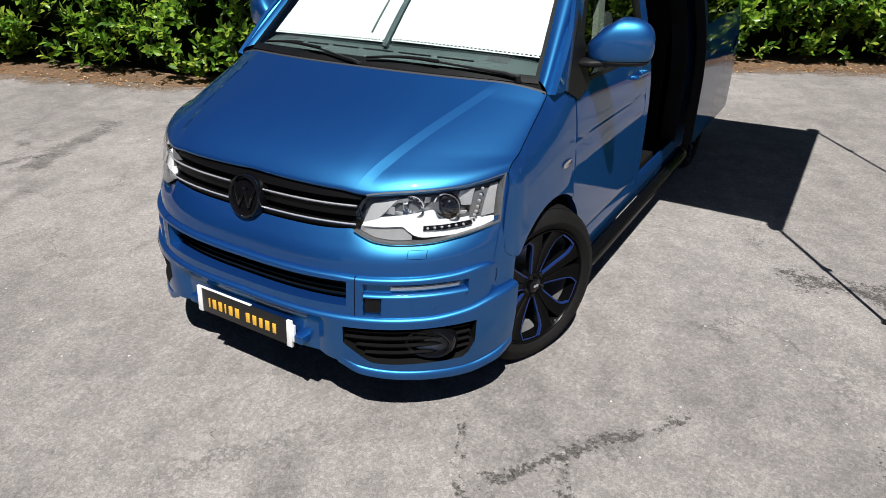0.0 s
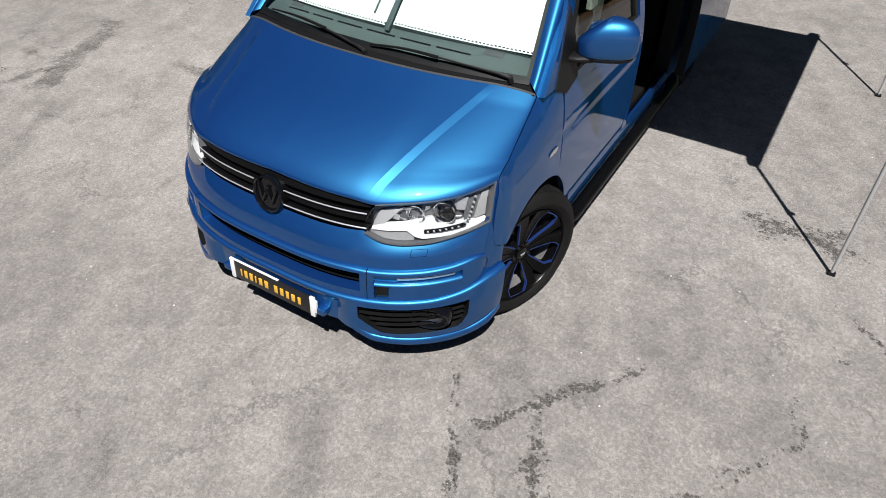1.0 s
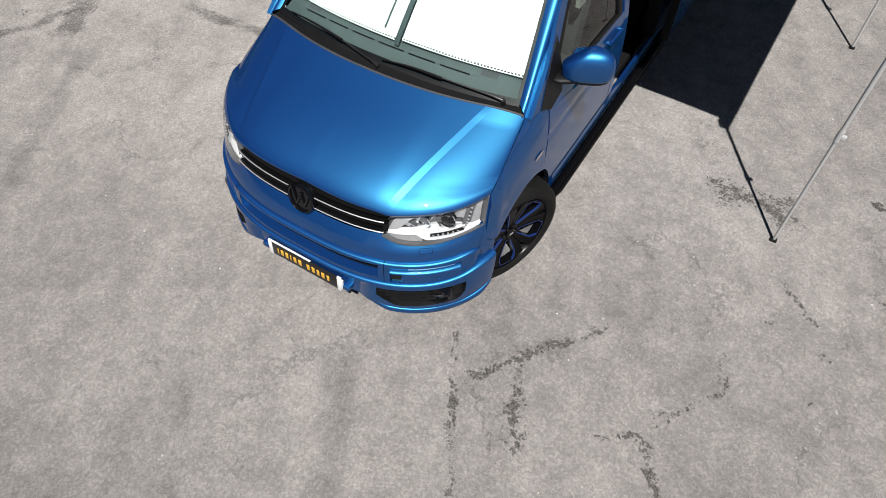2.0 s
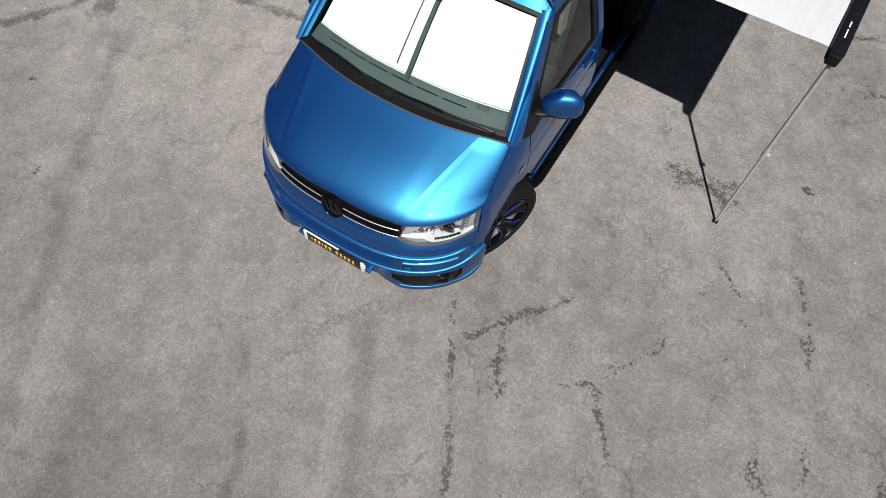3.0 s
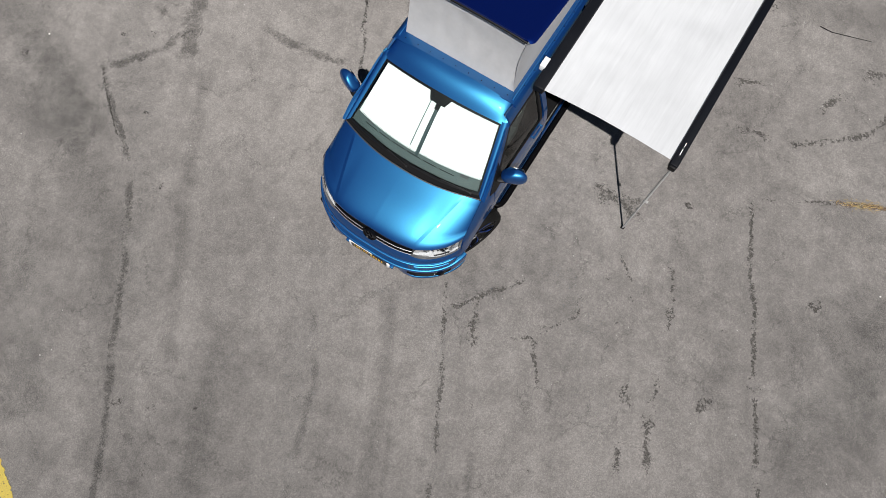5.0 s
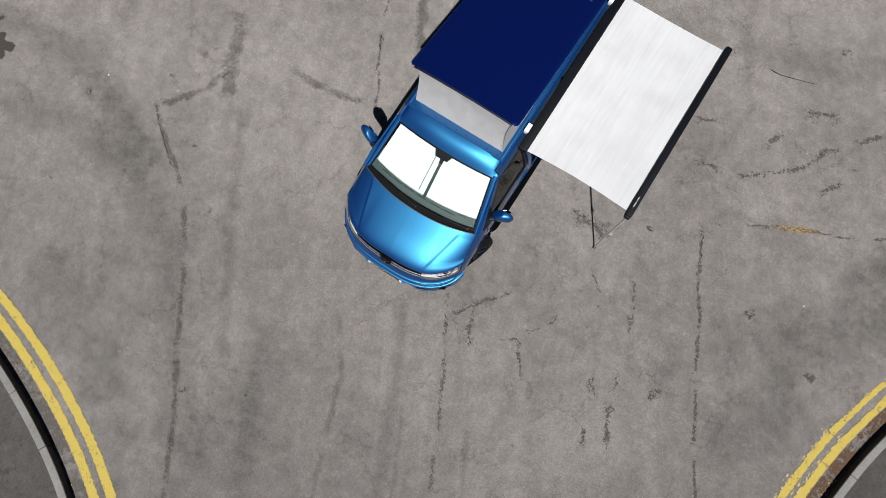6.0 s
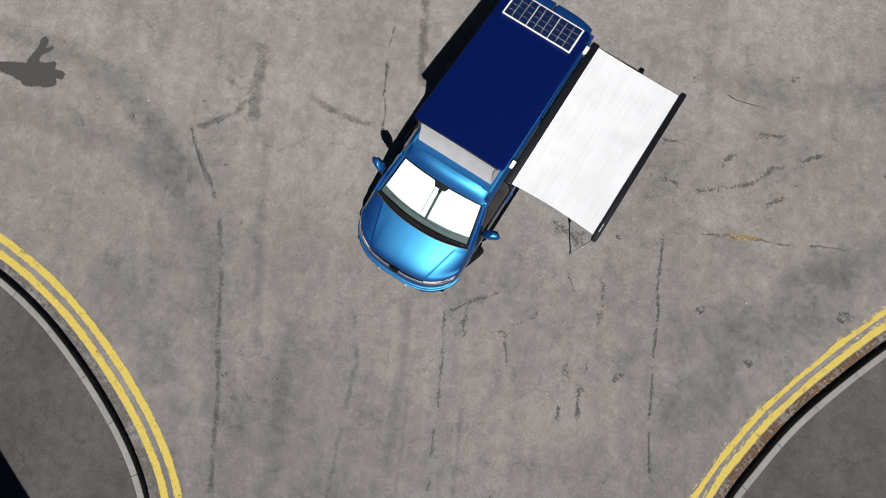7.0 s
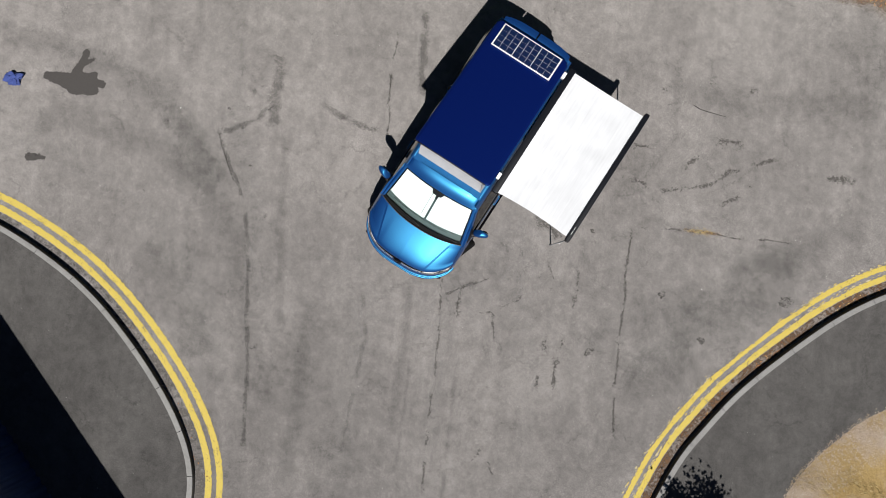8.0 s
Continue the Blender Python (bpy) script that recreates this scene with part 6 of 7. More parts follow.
# side walls behind the doors, with their windows
def side_wall(sg):
    def quad(y0, y1, z0, z1, name, mat, off=0.0, thick=0.02, label="", ny=10, nz=14, host=van):
        bb = bmesh.new()
        lo = (lambda y: arch_z(y, 3.80, z0)) if z0 == 0.40 else (lambda y: z0)
        grid(bb, lambda y, v: side(sg, y, lo(y) + (z1 - lo(y)) * v, off), lin(y0, y1, ny), lin(0, 1, nz))
        thicken(bb, thick)
        return part(name, bb, mat, host, label)
    quad(2.095, 2.17, 0.40, 1.74, "door_pillar", PAINT, 0.0, ny=3)
    quad(1.52, 4.60, 1.735, 1.862, "roof_rail", PAINT, 0.0, ny=24, nz=8, label="blue roof gutter rail")
    if sg < 0:
        quad(2.18, 3.10, 0.40, 1.735, "side_panel", PAINT, label="blue body side")
        quad(3.11, 4.60, 0.40, 1.735, "rear_quarter", PAINT, label="blue rear quarter panel", ny=30)
        quad(2.25, 3.04, 1.22, 1.66, "side_window", PRIVACY, 0.006, 0.004)
        quad(3.20, 4.40, 1.22, 1.66, "side_window", PRIVACY, 0.006, 0.004)
    else:
        quad(3.02, 4.60, 0.40, 1.735, "rear_quarter", PAINT, label="blue rear quarter panel", ny=30)
        sd = quad(3.05, 4.28, 0.405, 1.70, "sliding_door", PAINT, 0.105, 0.05, "blue sliding door slid open along the van", 14, 30)
        quad(3.13, 4.20, 1.20, 1.63, "window", PRIVACY, 0.110, 0.004, "dark privacy glass", host=sd)
        # Black strip added: the door edge's shade put into colour.
        bb = bmesh.new()
        grid(bb, lambda u, z: Vector((side_x(3.05, z) + 0.05 + 0.062 * u, 3.043, z)), lin(0, 1, 2), lin(0.41, 1.70, 14))
        thicken(bb, 0.006)
        part("door_edge_shade", bb, BLACK, sd, "black strip over the sliding door's shaded front edge")
        # The jamb's shaded edge gets an added black strip as well.
        bb = bmesh.new()
        grid(bb, lambda u, z: Vector((side_x(3.02, z) - 0.10 + 0.104 * u, 3.012, z)), lin(0, 1, 2), lin(0.42, 1.735, 14))
        thicken(bb, 0.006)
        part("jamb_edge_shade", bb, BLACK, van)
        bb = bmesh.new()
        tube(bb, side(sg, 3.06, 1.02, 0.13), side(sg, 3.22, 1.02, 0.13), 0.012, n=10)
        part("handle", bb, PAINT, sd)
    # sill skirt and step bar
    bb = bmesh.new()
    grid(bb, lambda y, v: Vector((sg * (0.938 + 0.010 * math.sin(math.pi * min(1, v * 1.1)) ** 0.8 - 0.012 * v), y, 0.432 - 0.16 * v)), lin(1.27, 3.36, 14), lin(0, 1, 8))
    thicken(bb, 0.02)
    part("sill", bb, PAINT, van, "blue side skirt")
    bb = bmesh.new()
    ps = [(0.88, 1.225, 0.262), (0.93, 1.240, 0.262), (0.955, 1.28, 0.255), (0.966, 1.34, 0.250), (0.966, 3.20, 0.250), (0.955, 3.27, 0.255), (0.93, 3.31, 0.262), (0.88, 3.325, 0.262)]
    sweep(bb, [(sg * x, y, z) for x, y, z in ps], 0.038, 18)
    part("step_bar", bb, RIM, van, "black tubular side bar")


both(side_wall)

# roof: cab roof, deck, rear
b = bmesh.new()


def cab_roof(u, v):
    a = ws_top(u * 0.70) + Vector((0, 0, 0.004))
    c = Vector((u * 0.722, 1.665 + 0.012 * u * u, 1.905 - 0.075 * abs(u) ** 3))
    p = a.lerp(c, v)
    p.z += 0.030 * math.sin(math.pi * v) * (1 - 0.6 * abs(u) ** 3) - 0.04 * max(0, abs(u) - 0.93) / 0.07 * v
    return p


grid(b, cab_roof, lin(-1, 1, 44), lin(0, 1, 10))
grid(b, lambda u, v: cab_roof(u, 1) + Vector((0, 0.006 * v, -0.05 * v)), lin(-1, 1, 44), lin(0, 1, 2))
part("cab_roof", b, PAINT, van, "blue cab roof ending in a sharp lip", sharp=30)
for sg in (-1, 1):
    bb = bmesh.new()
    low_edge = lambda t: pillar_edge(sg, 0.99).lerp(side(sg, 1.66, 1.80), t)
    grid(bb, lambda u, t: (cab_roof(sg * 0.985, t) - Vector((0, 0, 0.004))).lerp(low_edge(t), u) + Vector((sg * 0.010 * math.sin(math.pi * u), 0, 0.006 * math.sin(math.pi * u))), lin(0, 1, 6), lin(-0.04, 1, 10))
    part("roof_corner", bb, PAINT, van)
b = bmesh.new()
deck = table([(-0.735, 1.835), (-0.70, 1.868), (-0.64, 1.872), (0.64, 1.872), (0.70, 1.868), (0.735, 1.835)])
xs = [-0.735, -0.72, -0.70, -0.67, -0.64, -0.4, 0, 0.4, 0.64, 0.67, 0.70, 0.72, 0.735]
grid(b, lambda x, y: (x, y, deck(x)), xs, lin(1.66, 4.55, 10))
thicken(b, 0.01)
part("roof_deck", b, PAINT, van, "dusty blue roof tray under the raised roof")
for x, y, z in [(-0.60 + 0.15 * i, 1.715, 1.872) for i in range(9)] + [(x, 1.9 + 0.2 * i, 1.869) for x in (-0.69, 0.69) for i in range(12)]:
    b = bmesh.new()
    tube(b, (x, y, z), (x, y, z + 0.0035), 0.006, n=8)
    part("bolt", b, SHADE, van)
b = bmesh.new()
for x in (-0.672, 0.672):
    box(b, (x - 0.010, 1.70, 1.866), (x + 0.010, 4.5, 1.888), 0.004)
part("roof_channel", b, PAINT, van)

# tailgate with top spoiler
b = bmesh.new()
back_y = table([(0.35, 4.66), (0.9, 4.67), (1.2, 4.65), (1.75, 4.57), (1.87, 4.52)])
grid(b, lambda u, z: (u * (side_x(4.58, min(z, 1.84)) - 0.002), back_y(z) - 0.05 * abs(u) ** 6, z), lin(-1, 1, 30), lin(0.42, 1.86, 20))
thicken(b, 0.02)
tail = part("tailgate", b, PAINT, van, "blue tailgate")
b = bmesh.new()
grid(b, lambda u, v: (u * 0.62, back_y(1.25 + 0.42 * v) + 0.004, 1.25 + 0.42 * v), lin(-1, 1, 12), lin(0, 1, 6))
thicken(b, 0.004)
part("rear_window", b, PRIVACY, tail)
b = bmesh.new()
for u0, u1 in ((-0.66, -0.015), (0.015, 0.66)):
    grid(b, lambda u, v: (u, 4.44 + 0.24 * v - 0.07 * (abs(u) / 0.66) ** 4, 1.900 - 0.02 * v + 0.014 * math.sin(math.pi * v)), lin(u0, u1, 12), lin(0, 1, 5))
thicken(b, 0.025)
part("spoiler", b, PAINT, tail, "blue roof spoiler in two halves")
b = bmesh.new()
grid(b, lambda u, z: (u * 0.93, 4.70 + 0.03 * math.sin(math.pi * (z - 0.28) / 0.30) - 0.16 * abs(u) ** 5, z), lin(-1, 1, 28), lin(0.28, 0.58, 6))
thicken(b, 0.03)
part("rear_bumper", b, PAINT, van)

# floor and inner linings, coloured near-black for the shade inside the van
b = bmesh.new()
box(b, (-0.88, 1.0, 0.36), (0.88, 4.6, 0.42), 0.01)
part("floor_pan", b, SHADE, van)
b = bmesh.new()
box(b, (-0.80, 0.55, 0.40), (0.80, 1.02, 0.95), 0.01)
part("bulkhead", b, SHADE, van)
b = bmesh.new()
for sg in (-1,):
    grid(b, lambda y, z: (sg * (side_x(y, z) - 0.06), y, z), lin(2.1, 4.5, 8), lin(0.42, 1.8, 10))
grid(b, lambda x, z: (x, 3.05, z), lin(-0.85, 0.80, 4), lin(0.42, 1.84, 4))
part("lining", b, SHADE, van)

# dashboard
b = bmesh.new()
dash_edge = lambda u: ws_low(u * 0.80) + Vector((0, 0.02, -0.012))
dash_rise = table([(0.0, 0.0), (0.2, 0.056), (0.4, 0.098), (0.7, 0.10), (1.0, -0.02)])
grid(b, lambda u, v: dash_edge(u).lerp(Vector((u * 0.80, 1.28, 1.19)), v) + Vector((0, 0, dash_rise(v) * (1 - 0.45 * u ** 4))), lin(-1, 1, 40), lin(0, 1, 18))
grid(b, lambda u, v: Vector((u * 0.80, 1.28 - 0.06 * v, 1.16 - 0.5 * v)), lin(-1, 1, 20), lin(0, 1, 4))
dash = part("dashboard", b, DASH, van, "grey plastic dashboard top with vents")
for i, (u0, u1) in enumerate(((-0.80, -0.60), (-0.56, -0.38), (-0.34, -0.14), (-0.10, 0.11), (0.15, 0.36), (0.40, 0.62))):
    b = bmesh.new()
    grid(b, lambda u, v: dash_edge(u).lerp(Vector((u * 0.80, 1.28, 1.19)), 0.17 + 0.016 * v) + Vector((0, 0, dash_rise(0.17 + 0.016 * v) * (1 - 0.45 * u ** 4) + 0.003)), lin(u0, u1, 8), lin(0, 1, 2))
    thicken(b, 0.006)
    part("vent", b, SHADE, dash)
for u0 in (-0.80, 0.68):
    b = bmesh.new()
    grid(b, lambda u, v: dash_edge(u).lerp(Vector((u * 0.80, 1.28, 1.19)), v) + Vector((0, 0, dash_rise(v) * (1 - 0.45 * u ** 4) + 0.0022)), lin(u0, u0 + 0.12, 6), lin(0.22, 0.36, 5))
    part("speaker", b, SEAT, dash)


def seat(x):
    s = bmesh.new()
    box(s, (x - 0.25, 1.55, 0.62), (x + 0.25, 2.05, 0.80), 0.05)
    st = part("seat", s, SEAT, van, "dark cloth front seat")
    s = bmesh.new()
    box(s, (-0.24, -0.07, 0.0), (0.24, 0.07, 0.62), 0.05, Matrix.Translation((x, 2.02, 0.76)) @ Matrix.Rotation(radians(-12), 4, "X"))
    part("backrest", s, SEAT, st)
    s = bmesh.new()
    box(s, (-0.13, -0.05, 0.0), (0.13, 0.05, 0.19), 0.035, Matrix.Translation((x, 2.16, 1.41)) @ Matrix.Rotation(radians(-8), 4, "X"))
    part("headrest", s, SEAT, st)


seat(-0.45)
seat(0.45)
b = bmesh.new()
lathe(b, [(0.014 * math.cos(a), 0.19 + 0.014 * math.sin(a)) for a in lin(0, 2 * math.pi, 10)], 36,
      Matrix.Translation((-0.45, 1.42, 1.16)) @ Vector((0, 0.8, 0.6)).to_track_quat("X", "Z").to_matrix().to_4x4())
box(b, (-0.55, 1.39, 1.13), (-0.35, 1.43, 1.19), 0.015)
part("steering_wheel", b, BLACK, van)
b = bmesh.new()
grid(b, lambda y, z: (0.70 - 0.03 * (z - 1.2), y, z), lin(1.90, 1.99, 2), lin(1.20, 1.66, 5))
thicken(b, 0.03)
part("pillar_trim", b, PALE, van, "pale grey inner pillar trim")


# wheels
def wheel(x, y, steer, sg):
    r, w = 0.370, 0.245
    host = new("wheel")
    host.parent = van
    host.matrix_local = pose(x, y, r - 0.006, 0, 0, steer + (0 if sg > 0 else 180))
    host["label"] = "black alloy wheel with blue accents and low tyre"
    bb = bmesh.new()
    hw = w / 2
    lathe(bb, [(-hw + 0.02, 0.268), (-hw, 0.300), (-hw + 0.006, 0.338), (-hw + 0.026, 0.359), (-hw + 0.06, r), (-0.045, r), (-0.043, r - 0.008), (-0.035, r - 0.008), (-0.033, r),
               (0.033, r), (0.035, r - 0.008), (0.043, r - 0.008), (0.045, r), (hw - 0.06, r), (hw - 0.026, 0.359), (hw - 0.006, 0.340), (hw + 0.002, 0.310), (hw - 0.006, 0.286), (hw - 0.012, 0.280), (hw - 0.02, 0.272)], 72)
    for i in range(96):                                       # shoulder tread blocks
        a = 2 * math.pi * i / 96
        for e in (-1, 1):
            m = Matrix.Rotation(a, 4, "X") @ Matrix.Translation((e * (hw - 0.058), 0, r - 0.003)) @ Matrix.Rotation(e * 0.22, 4, "Y")
            bmesh.ops.create_cube(bb, size=1, matrix=m @ Matrix.Diagonal((0.050, 0.015, 0.0065, 1)))
    part("tyre", bb, RUBBER, host, "low-profile black tyre")
    bb = bmesh.new()
    lathe(bb, [(hw - 0.018, 0.276), (hw - 0.011, 0.272), (hw - 0.011, 0.268), (hw - 0.020, 0.263), (0.05, 0.255)], 72)
    part("rim", bb, RIM, host)
    bb = bmesh.new()
    lathe(bb, [(0.05, 0.255), (0.02, 0.250), (-0.08, 0.246), (-hw + 0.02, 0.266)], 72)
    part("barrel", bb, BARREL, host)
    # five broad spokes that fork near the rim; blue lines edge the windows between them
    half = table([(0.045, 0.004), (0.065, 0.010), (0.085, 0.019), (0.13, 0.036), (0.21, 0.064), (0.222, 0.066), (0.228, 0.065), (0.262, 0.048)])
    gap = lambda rr: math.atan(half(rr) / rr)
    fork = lambda rr: math.atan(max(0.0, (rr - 0.175) * 0.26) / rr)
    P = lambda ax, rr, an: Vector((ax, rr * math.cos(an), rr * math.sin(an)))
    face = lambda rr: hw - 0.052 + 0.034 * ((rr - 0.045) / 0.217) ** 1.6
    radii = lin(0.045, 0.262, 18)
    for i in range(5):
        mid = 2 * math.pi * i / 5 + 0.2
        bb = bmesh.new()
        blue = bmesh.new()
        for e in (-1, 1):
            rows, line = [], []
            for rr in radii:
                o, n = mid + e * (math.pi / 5 - gap(rr)), mid + e * fork(rr)
                ax = face(rr)
                rows.append([bb.verts.new(P(*q3)) for q3 in ((ax - 0.035, rr, o), (ax - 0.004, rr, o), (ax, rr, o - e * 0.006 / rr), (ax - 0.003, rr, (o + n) / 2), (ax, rr, n + e * 0.003 / rr), (ax - 0.004, rr, n), (ax - 0.035, rr, n))])
                line.append([blue.verts.new(P(*q3)) for q3 in ((ax - 0.012, rr, o + e * 0.0010 / rr), (ax + 0.001, rr, o + e * 0.0014 / rr), (ax + 0.0015, rr, o - e * 0.0060 / rr))])
            for mesh, rs in ((bb, rows), (blue, line)):
                for r0, r1 in zip(rs, rs[1:]):
                    for j in range(len(r0) - 1):
                        mesh.faces.new((r0[j], r0[j + 1], r1[j + 1], r1[j]))
        o = mid + math.pi / 5                                  # blue line that closes the window at the rim
        for k in range(8):
            a0, a1 = (o + gap(0.260) * (-1 + 0.25 * (k + d)) for d in (0, 1))
            ax = face(0.260) + 0.001
            blue.faces.new([blue.verts.new(P(ax, rr, an)) for rr, an in ((0.2520, a0), (0.2520, a1), (0.2595, a1), (0.2595, a0))])
        part("spoke", bb, RIM, host)
        part("accent", blue, RIMBLUE, host, "blue edging on the spoke")
    bb = bmesh.new()
    lathe(bb, [(hw - 0.09, 0.075), (hw - 0.055, 0.070), (hw - 0.048, 0.060), (hw - 0.052, 0.040), (hw - 0.052, 0.001)], 40)
    part("hub", bb, RIM, host)
    bb = bmesh.new()
    lathe(bb, [(hw - 0.055, 0.034), (hw - 0.042, 0.034), (hw - 0.038, 0.028), (hw - 0.037, 0.001)], 32)
    part("centre_cap", bb, GLOSS, host)
    bb = bmesh.new()
    box(bb, (hw - 0.0375, -0.014, -0.006), (hw - 0.0355, 0.014, 0.006), 0.0005)
    part("cap_mark", bb, SILVER, host)
    for i in range(5):
        a = 2 * math.pi * i / 5 + 0.2 + math.pi / 5
        bb = bmesh.new()
        tube(bb, (hw - 0.06, 0.053 * math.cos(a), 0.053 * math.sin(a)), (hw - 0.040, 0.053 * math.cos(a), 0.053 * math.sin(a)), 0.010, 0.009, 6)
        part("wheel_bolt", bb, BLACK, host)
    bb = bmesh.new()
    lathe(bb, [(-0.02, 0.06), (-0.02, 0.165), (-0.045, 0.165), (-0.045, 0.06)], 48)
    part("brake_disc", bb, STEEL, host)
    bb = bmesh.new()
    box(bb, (-0.06, 0.09, -0.075), (0.0, 0.185, 0.075), 0.012)
    part("brake_caliper", bb, LAMPGREY, host)


wheel(0.845, 0.782, -20, 1)
wheel(-0.825, 0.782, -20, -1)
wheel(0.82, 3.78, 0, 1)
wheel(-0.82, 3.78, 0, -1)

# raised roof: panel hinged at the back, canvas, solar panel
R_FRONT, R_BACK = Vector((0, 1.825, 2.70)), Vector((0, 4.42, 2.112))
slope = math.atan2(R_BACK.z - R_FRONT.z, R_BACK.y - R_FRONT.y)
rm = Matrix.Translation(R_FRONT) @ Matrix.Rotation(slope, 4, "X")
RL = (R_BACK - R_FRONT).length
b = bmesh.new()


def panel(u, v):
    w = 0.712
    e = 0.03
    x = u * w
    y = v * RL
    corner = 0.05
    if v < corner / RL or v > 1 - corner / RL * 1.6:
        t = (corner - y) / corner if v < 0.5 else (y - RL + corner * 1.6) / (corner * 1.6)
        x *= 1 - 0.05 * max(0, t) ** 2
    edge = max(0.0, (abs(u) - 0.93) / 0.07)
    z = 0.018 * (1 - u * u) - 0.022 * edge ** 2
    return rm @ Vector((x, y, z))


us = [-1, -0.985, -0.965, -0.94, -0.9, -0.6, -0.3, 0, 0.3, 0.6, 0.9, 0.94, 0.965, 0.985, 1]
vv = [0, 0.004, 0.010, 0.018] + lin(0.05, 0.95, 10) + [0.975, 0.99, 1.0]
grid(b, panel, us, vv)
thicken(b, 0.045)
roof = part("pop_top", b, ROOFPAINT, van, "blue raised pop-top roof panel hinged at the rear", sharp=50)
b = bmesh.new()
for p, q in (((-0.70, 0.0), (0.70, 0.0)),):
    for i in range(14):
        u0, u1 = -0.96 + 1.92 * i / 14, -0.96 + 1.92 * (i + 1) / 14
        tube(b, panel(u0, 0.0) - Vector((0, 0.004, 0.03)), panel(u1, 0.0) - Vector((0, 0.004, 0.03)), 0.012, n=8)
part("roof_seal", b, BLACK, van, "black rubber seal along the roof edge")
b = bmesh.new()


def tent(u, v):
    """Canvas skirt: u runs round front and sides, v from deck to panel."""
    if u < 0.3:
        k = u / 0.3
        base, top = Vector((-0.635, 4.3 + (1.775 - 4.3) * k, 1.876)), panel(-0.90, 0.95 + (0.03 - 0.95) * k) - Vector((0, 0, 0.04))
        n = Vector((1, 0, 0))
    elif u < 0.7:
        k = (u - 0.3) / 0.4
        base, top = Vector((-0.635 + 1.27 * k, 1.775, 1.876)), panel(-0.90 + 1.80 * k, 0.03) - Vector((0, 0, 0.04))
        n = Vector((0, 1, 0))
    else:
        k = (u - 0.7) / 0.3
        base, top = Vector((0.635, 1.775 + (4.3 - 1.775) * k, 1.876)), panel(0.90, 0.03 + (0.95 - 0.03) * k) - Vector((0, 0, 0.04))
        n = Vector((-1, 0, 0))
    p = base.lerp(top, v)
    sag = math.sin(math.pi * v) * (top - base).length
    return p + n * (0.05 * sag + 0.012 * sag * noise.noise(Vector((u * 30, v * 3, 0))))


grid(b, tent, lin(0, 0.3, 24) + lin(0.3, 0.7, 40)[1:] + lin(0.7, 1.0, 24)[1:], lin(0, 1, 14))
part("canvas", b, TENT, van, "light grey canvas skirt of the raised roof", sharp=50)

sm = rm @ Matrix.Translation((0.005, 2.155 + 0.235, 0.030))
solar = part("solar_panel", (lambda bb: (box(bb, (-0.575, -0.240, 0.0), (0.575, 0.240, 0.010), 0.003, sm), bb)[1])(bmesh.new()), WHITE, van, "flat solar panel of dark cells with white gaps")
for i in range(9):
    for j in range(4):
        b = bmesh.new()
        x, y = -0.5505 + i * 0.1225, -0.2165 + j * 0.109
        box(b, (x, y, 0.009), (x + 0.1195, y + 0.1060, 0.0115), 0.0, sm)
        part("cell", b, CELL, solar, flat=True)
for x in (-0.18, 0.18):
    b = bmesh.new()
    box(b, (x - 0.004, -0.22, 0.0116), (x + 0.004, 0.22, 0.0122), 0.0, sm)
    part("busbar", b, WHITE, solar, flat=True)

# ---------- awning on the van's side ----------
awning = thing("awning", "white fabric awning wound out over the sliding door", "awning")
AY0, AY1 = 1.93, 4.42
b = bmesh.new()
box(b, (0.765, AY0 - 0.02, 1.842), (0.885, AY1 + 0.02, 1.945), 0.022)
part("cassette", b, ANTHRA, awning, "black awning case fixed along the roof")
b = bmesh.new()


def cloth(u, v):
    x = 0.87 + (2.30 - 0.87) * u
    y = AY0 + 0.01 + (AY1 - AY0 - 0.02) * v
    z = 1.902 + 0.015 * u - 0.028 * math.sin(math.pi * u) * (0.6 + 0.4 * math.sin(math.pi * v))
    z += 0.004 * noise.noise(Vector((x * 2.2, y * 5.0, 0))) + 0.0035 * noise.noise(Vector((x * 7, y * 1.5, 4)))
    y += 0.035 * math.sin(math.pi * u) * (1 - v) * (1 if v < 0.3 else 0.0) * (1 - v / 0.3 if v < 0.3 else 0)
    return Vector((x, y, z))


grid(b, cloth, lin(0, 1, 40), lin(0, 1, 60))
thicken(b, 0.002)
part("canopy", b, AWNING, awning, "white awning cloth with faint ripples")
b = bmesh.new()
box(b, (2.275, AY0 - 0.045, 1.862), (2.365, AY1 + 0.045, 1.952), 0.016)
rail = part("front_rail", b, ANTHRA, awning, "black front rail of the awning")
for y, l in ((AY0 + 0.08, 0.075), (AY0 + 0.175, 0.05)):
    b = bmesh.new()
    box(b, (2.315, y, 1.9515), (2.323, y + l, 1.9535), 0.0)
    part("bar", b, WHITE, rail, flat=True)
for y in (AY0 - 0.045, AY1 + 0.045):
    b = bmesh.new()
    box(b, (2.285, y - 0.022, 1.858), (2.36, y + 0.022, 1.935), 0.012)
    part("end_cap", b, BLACK, rail)
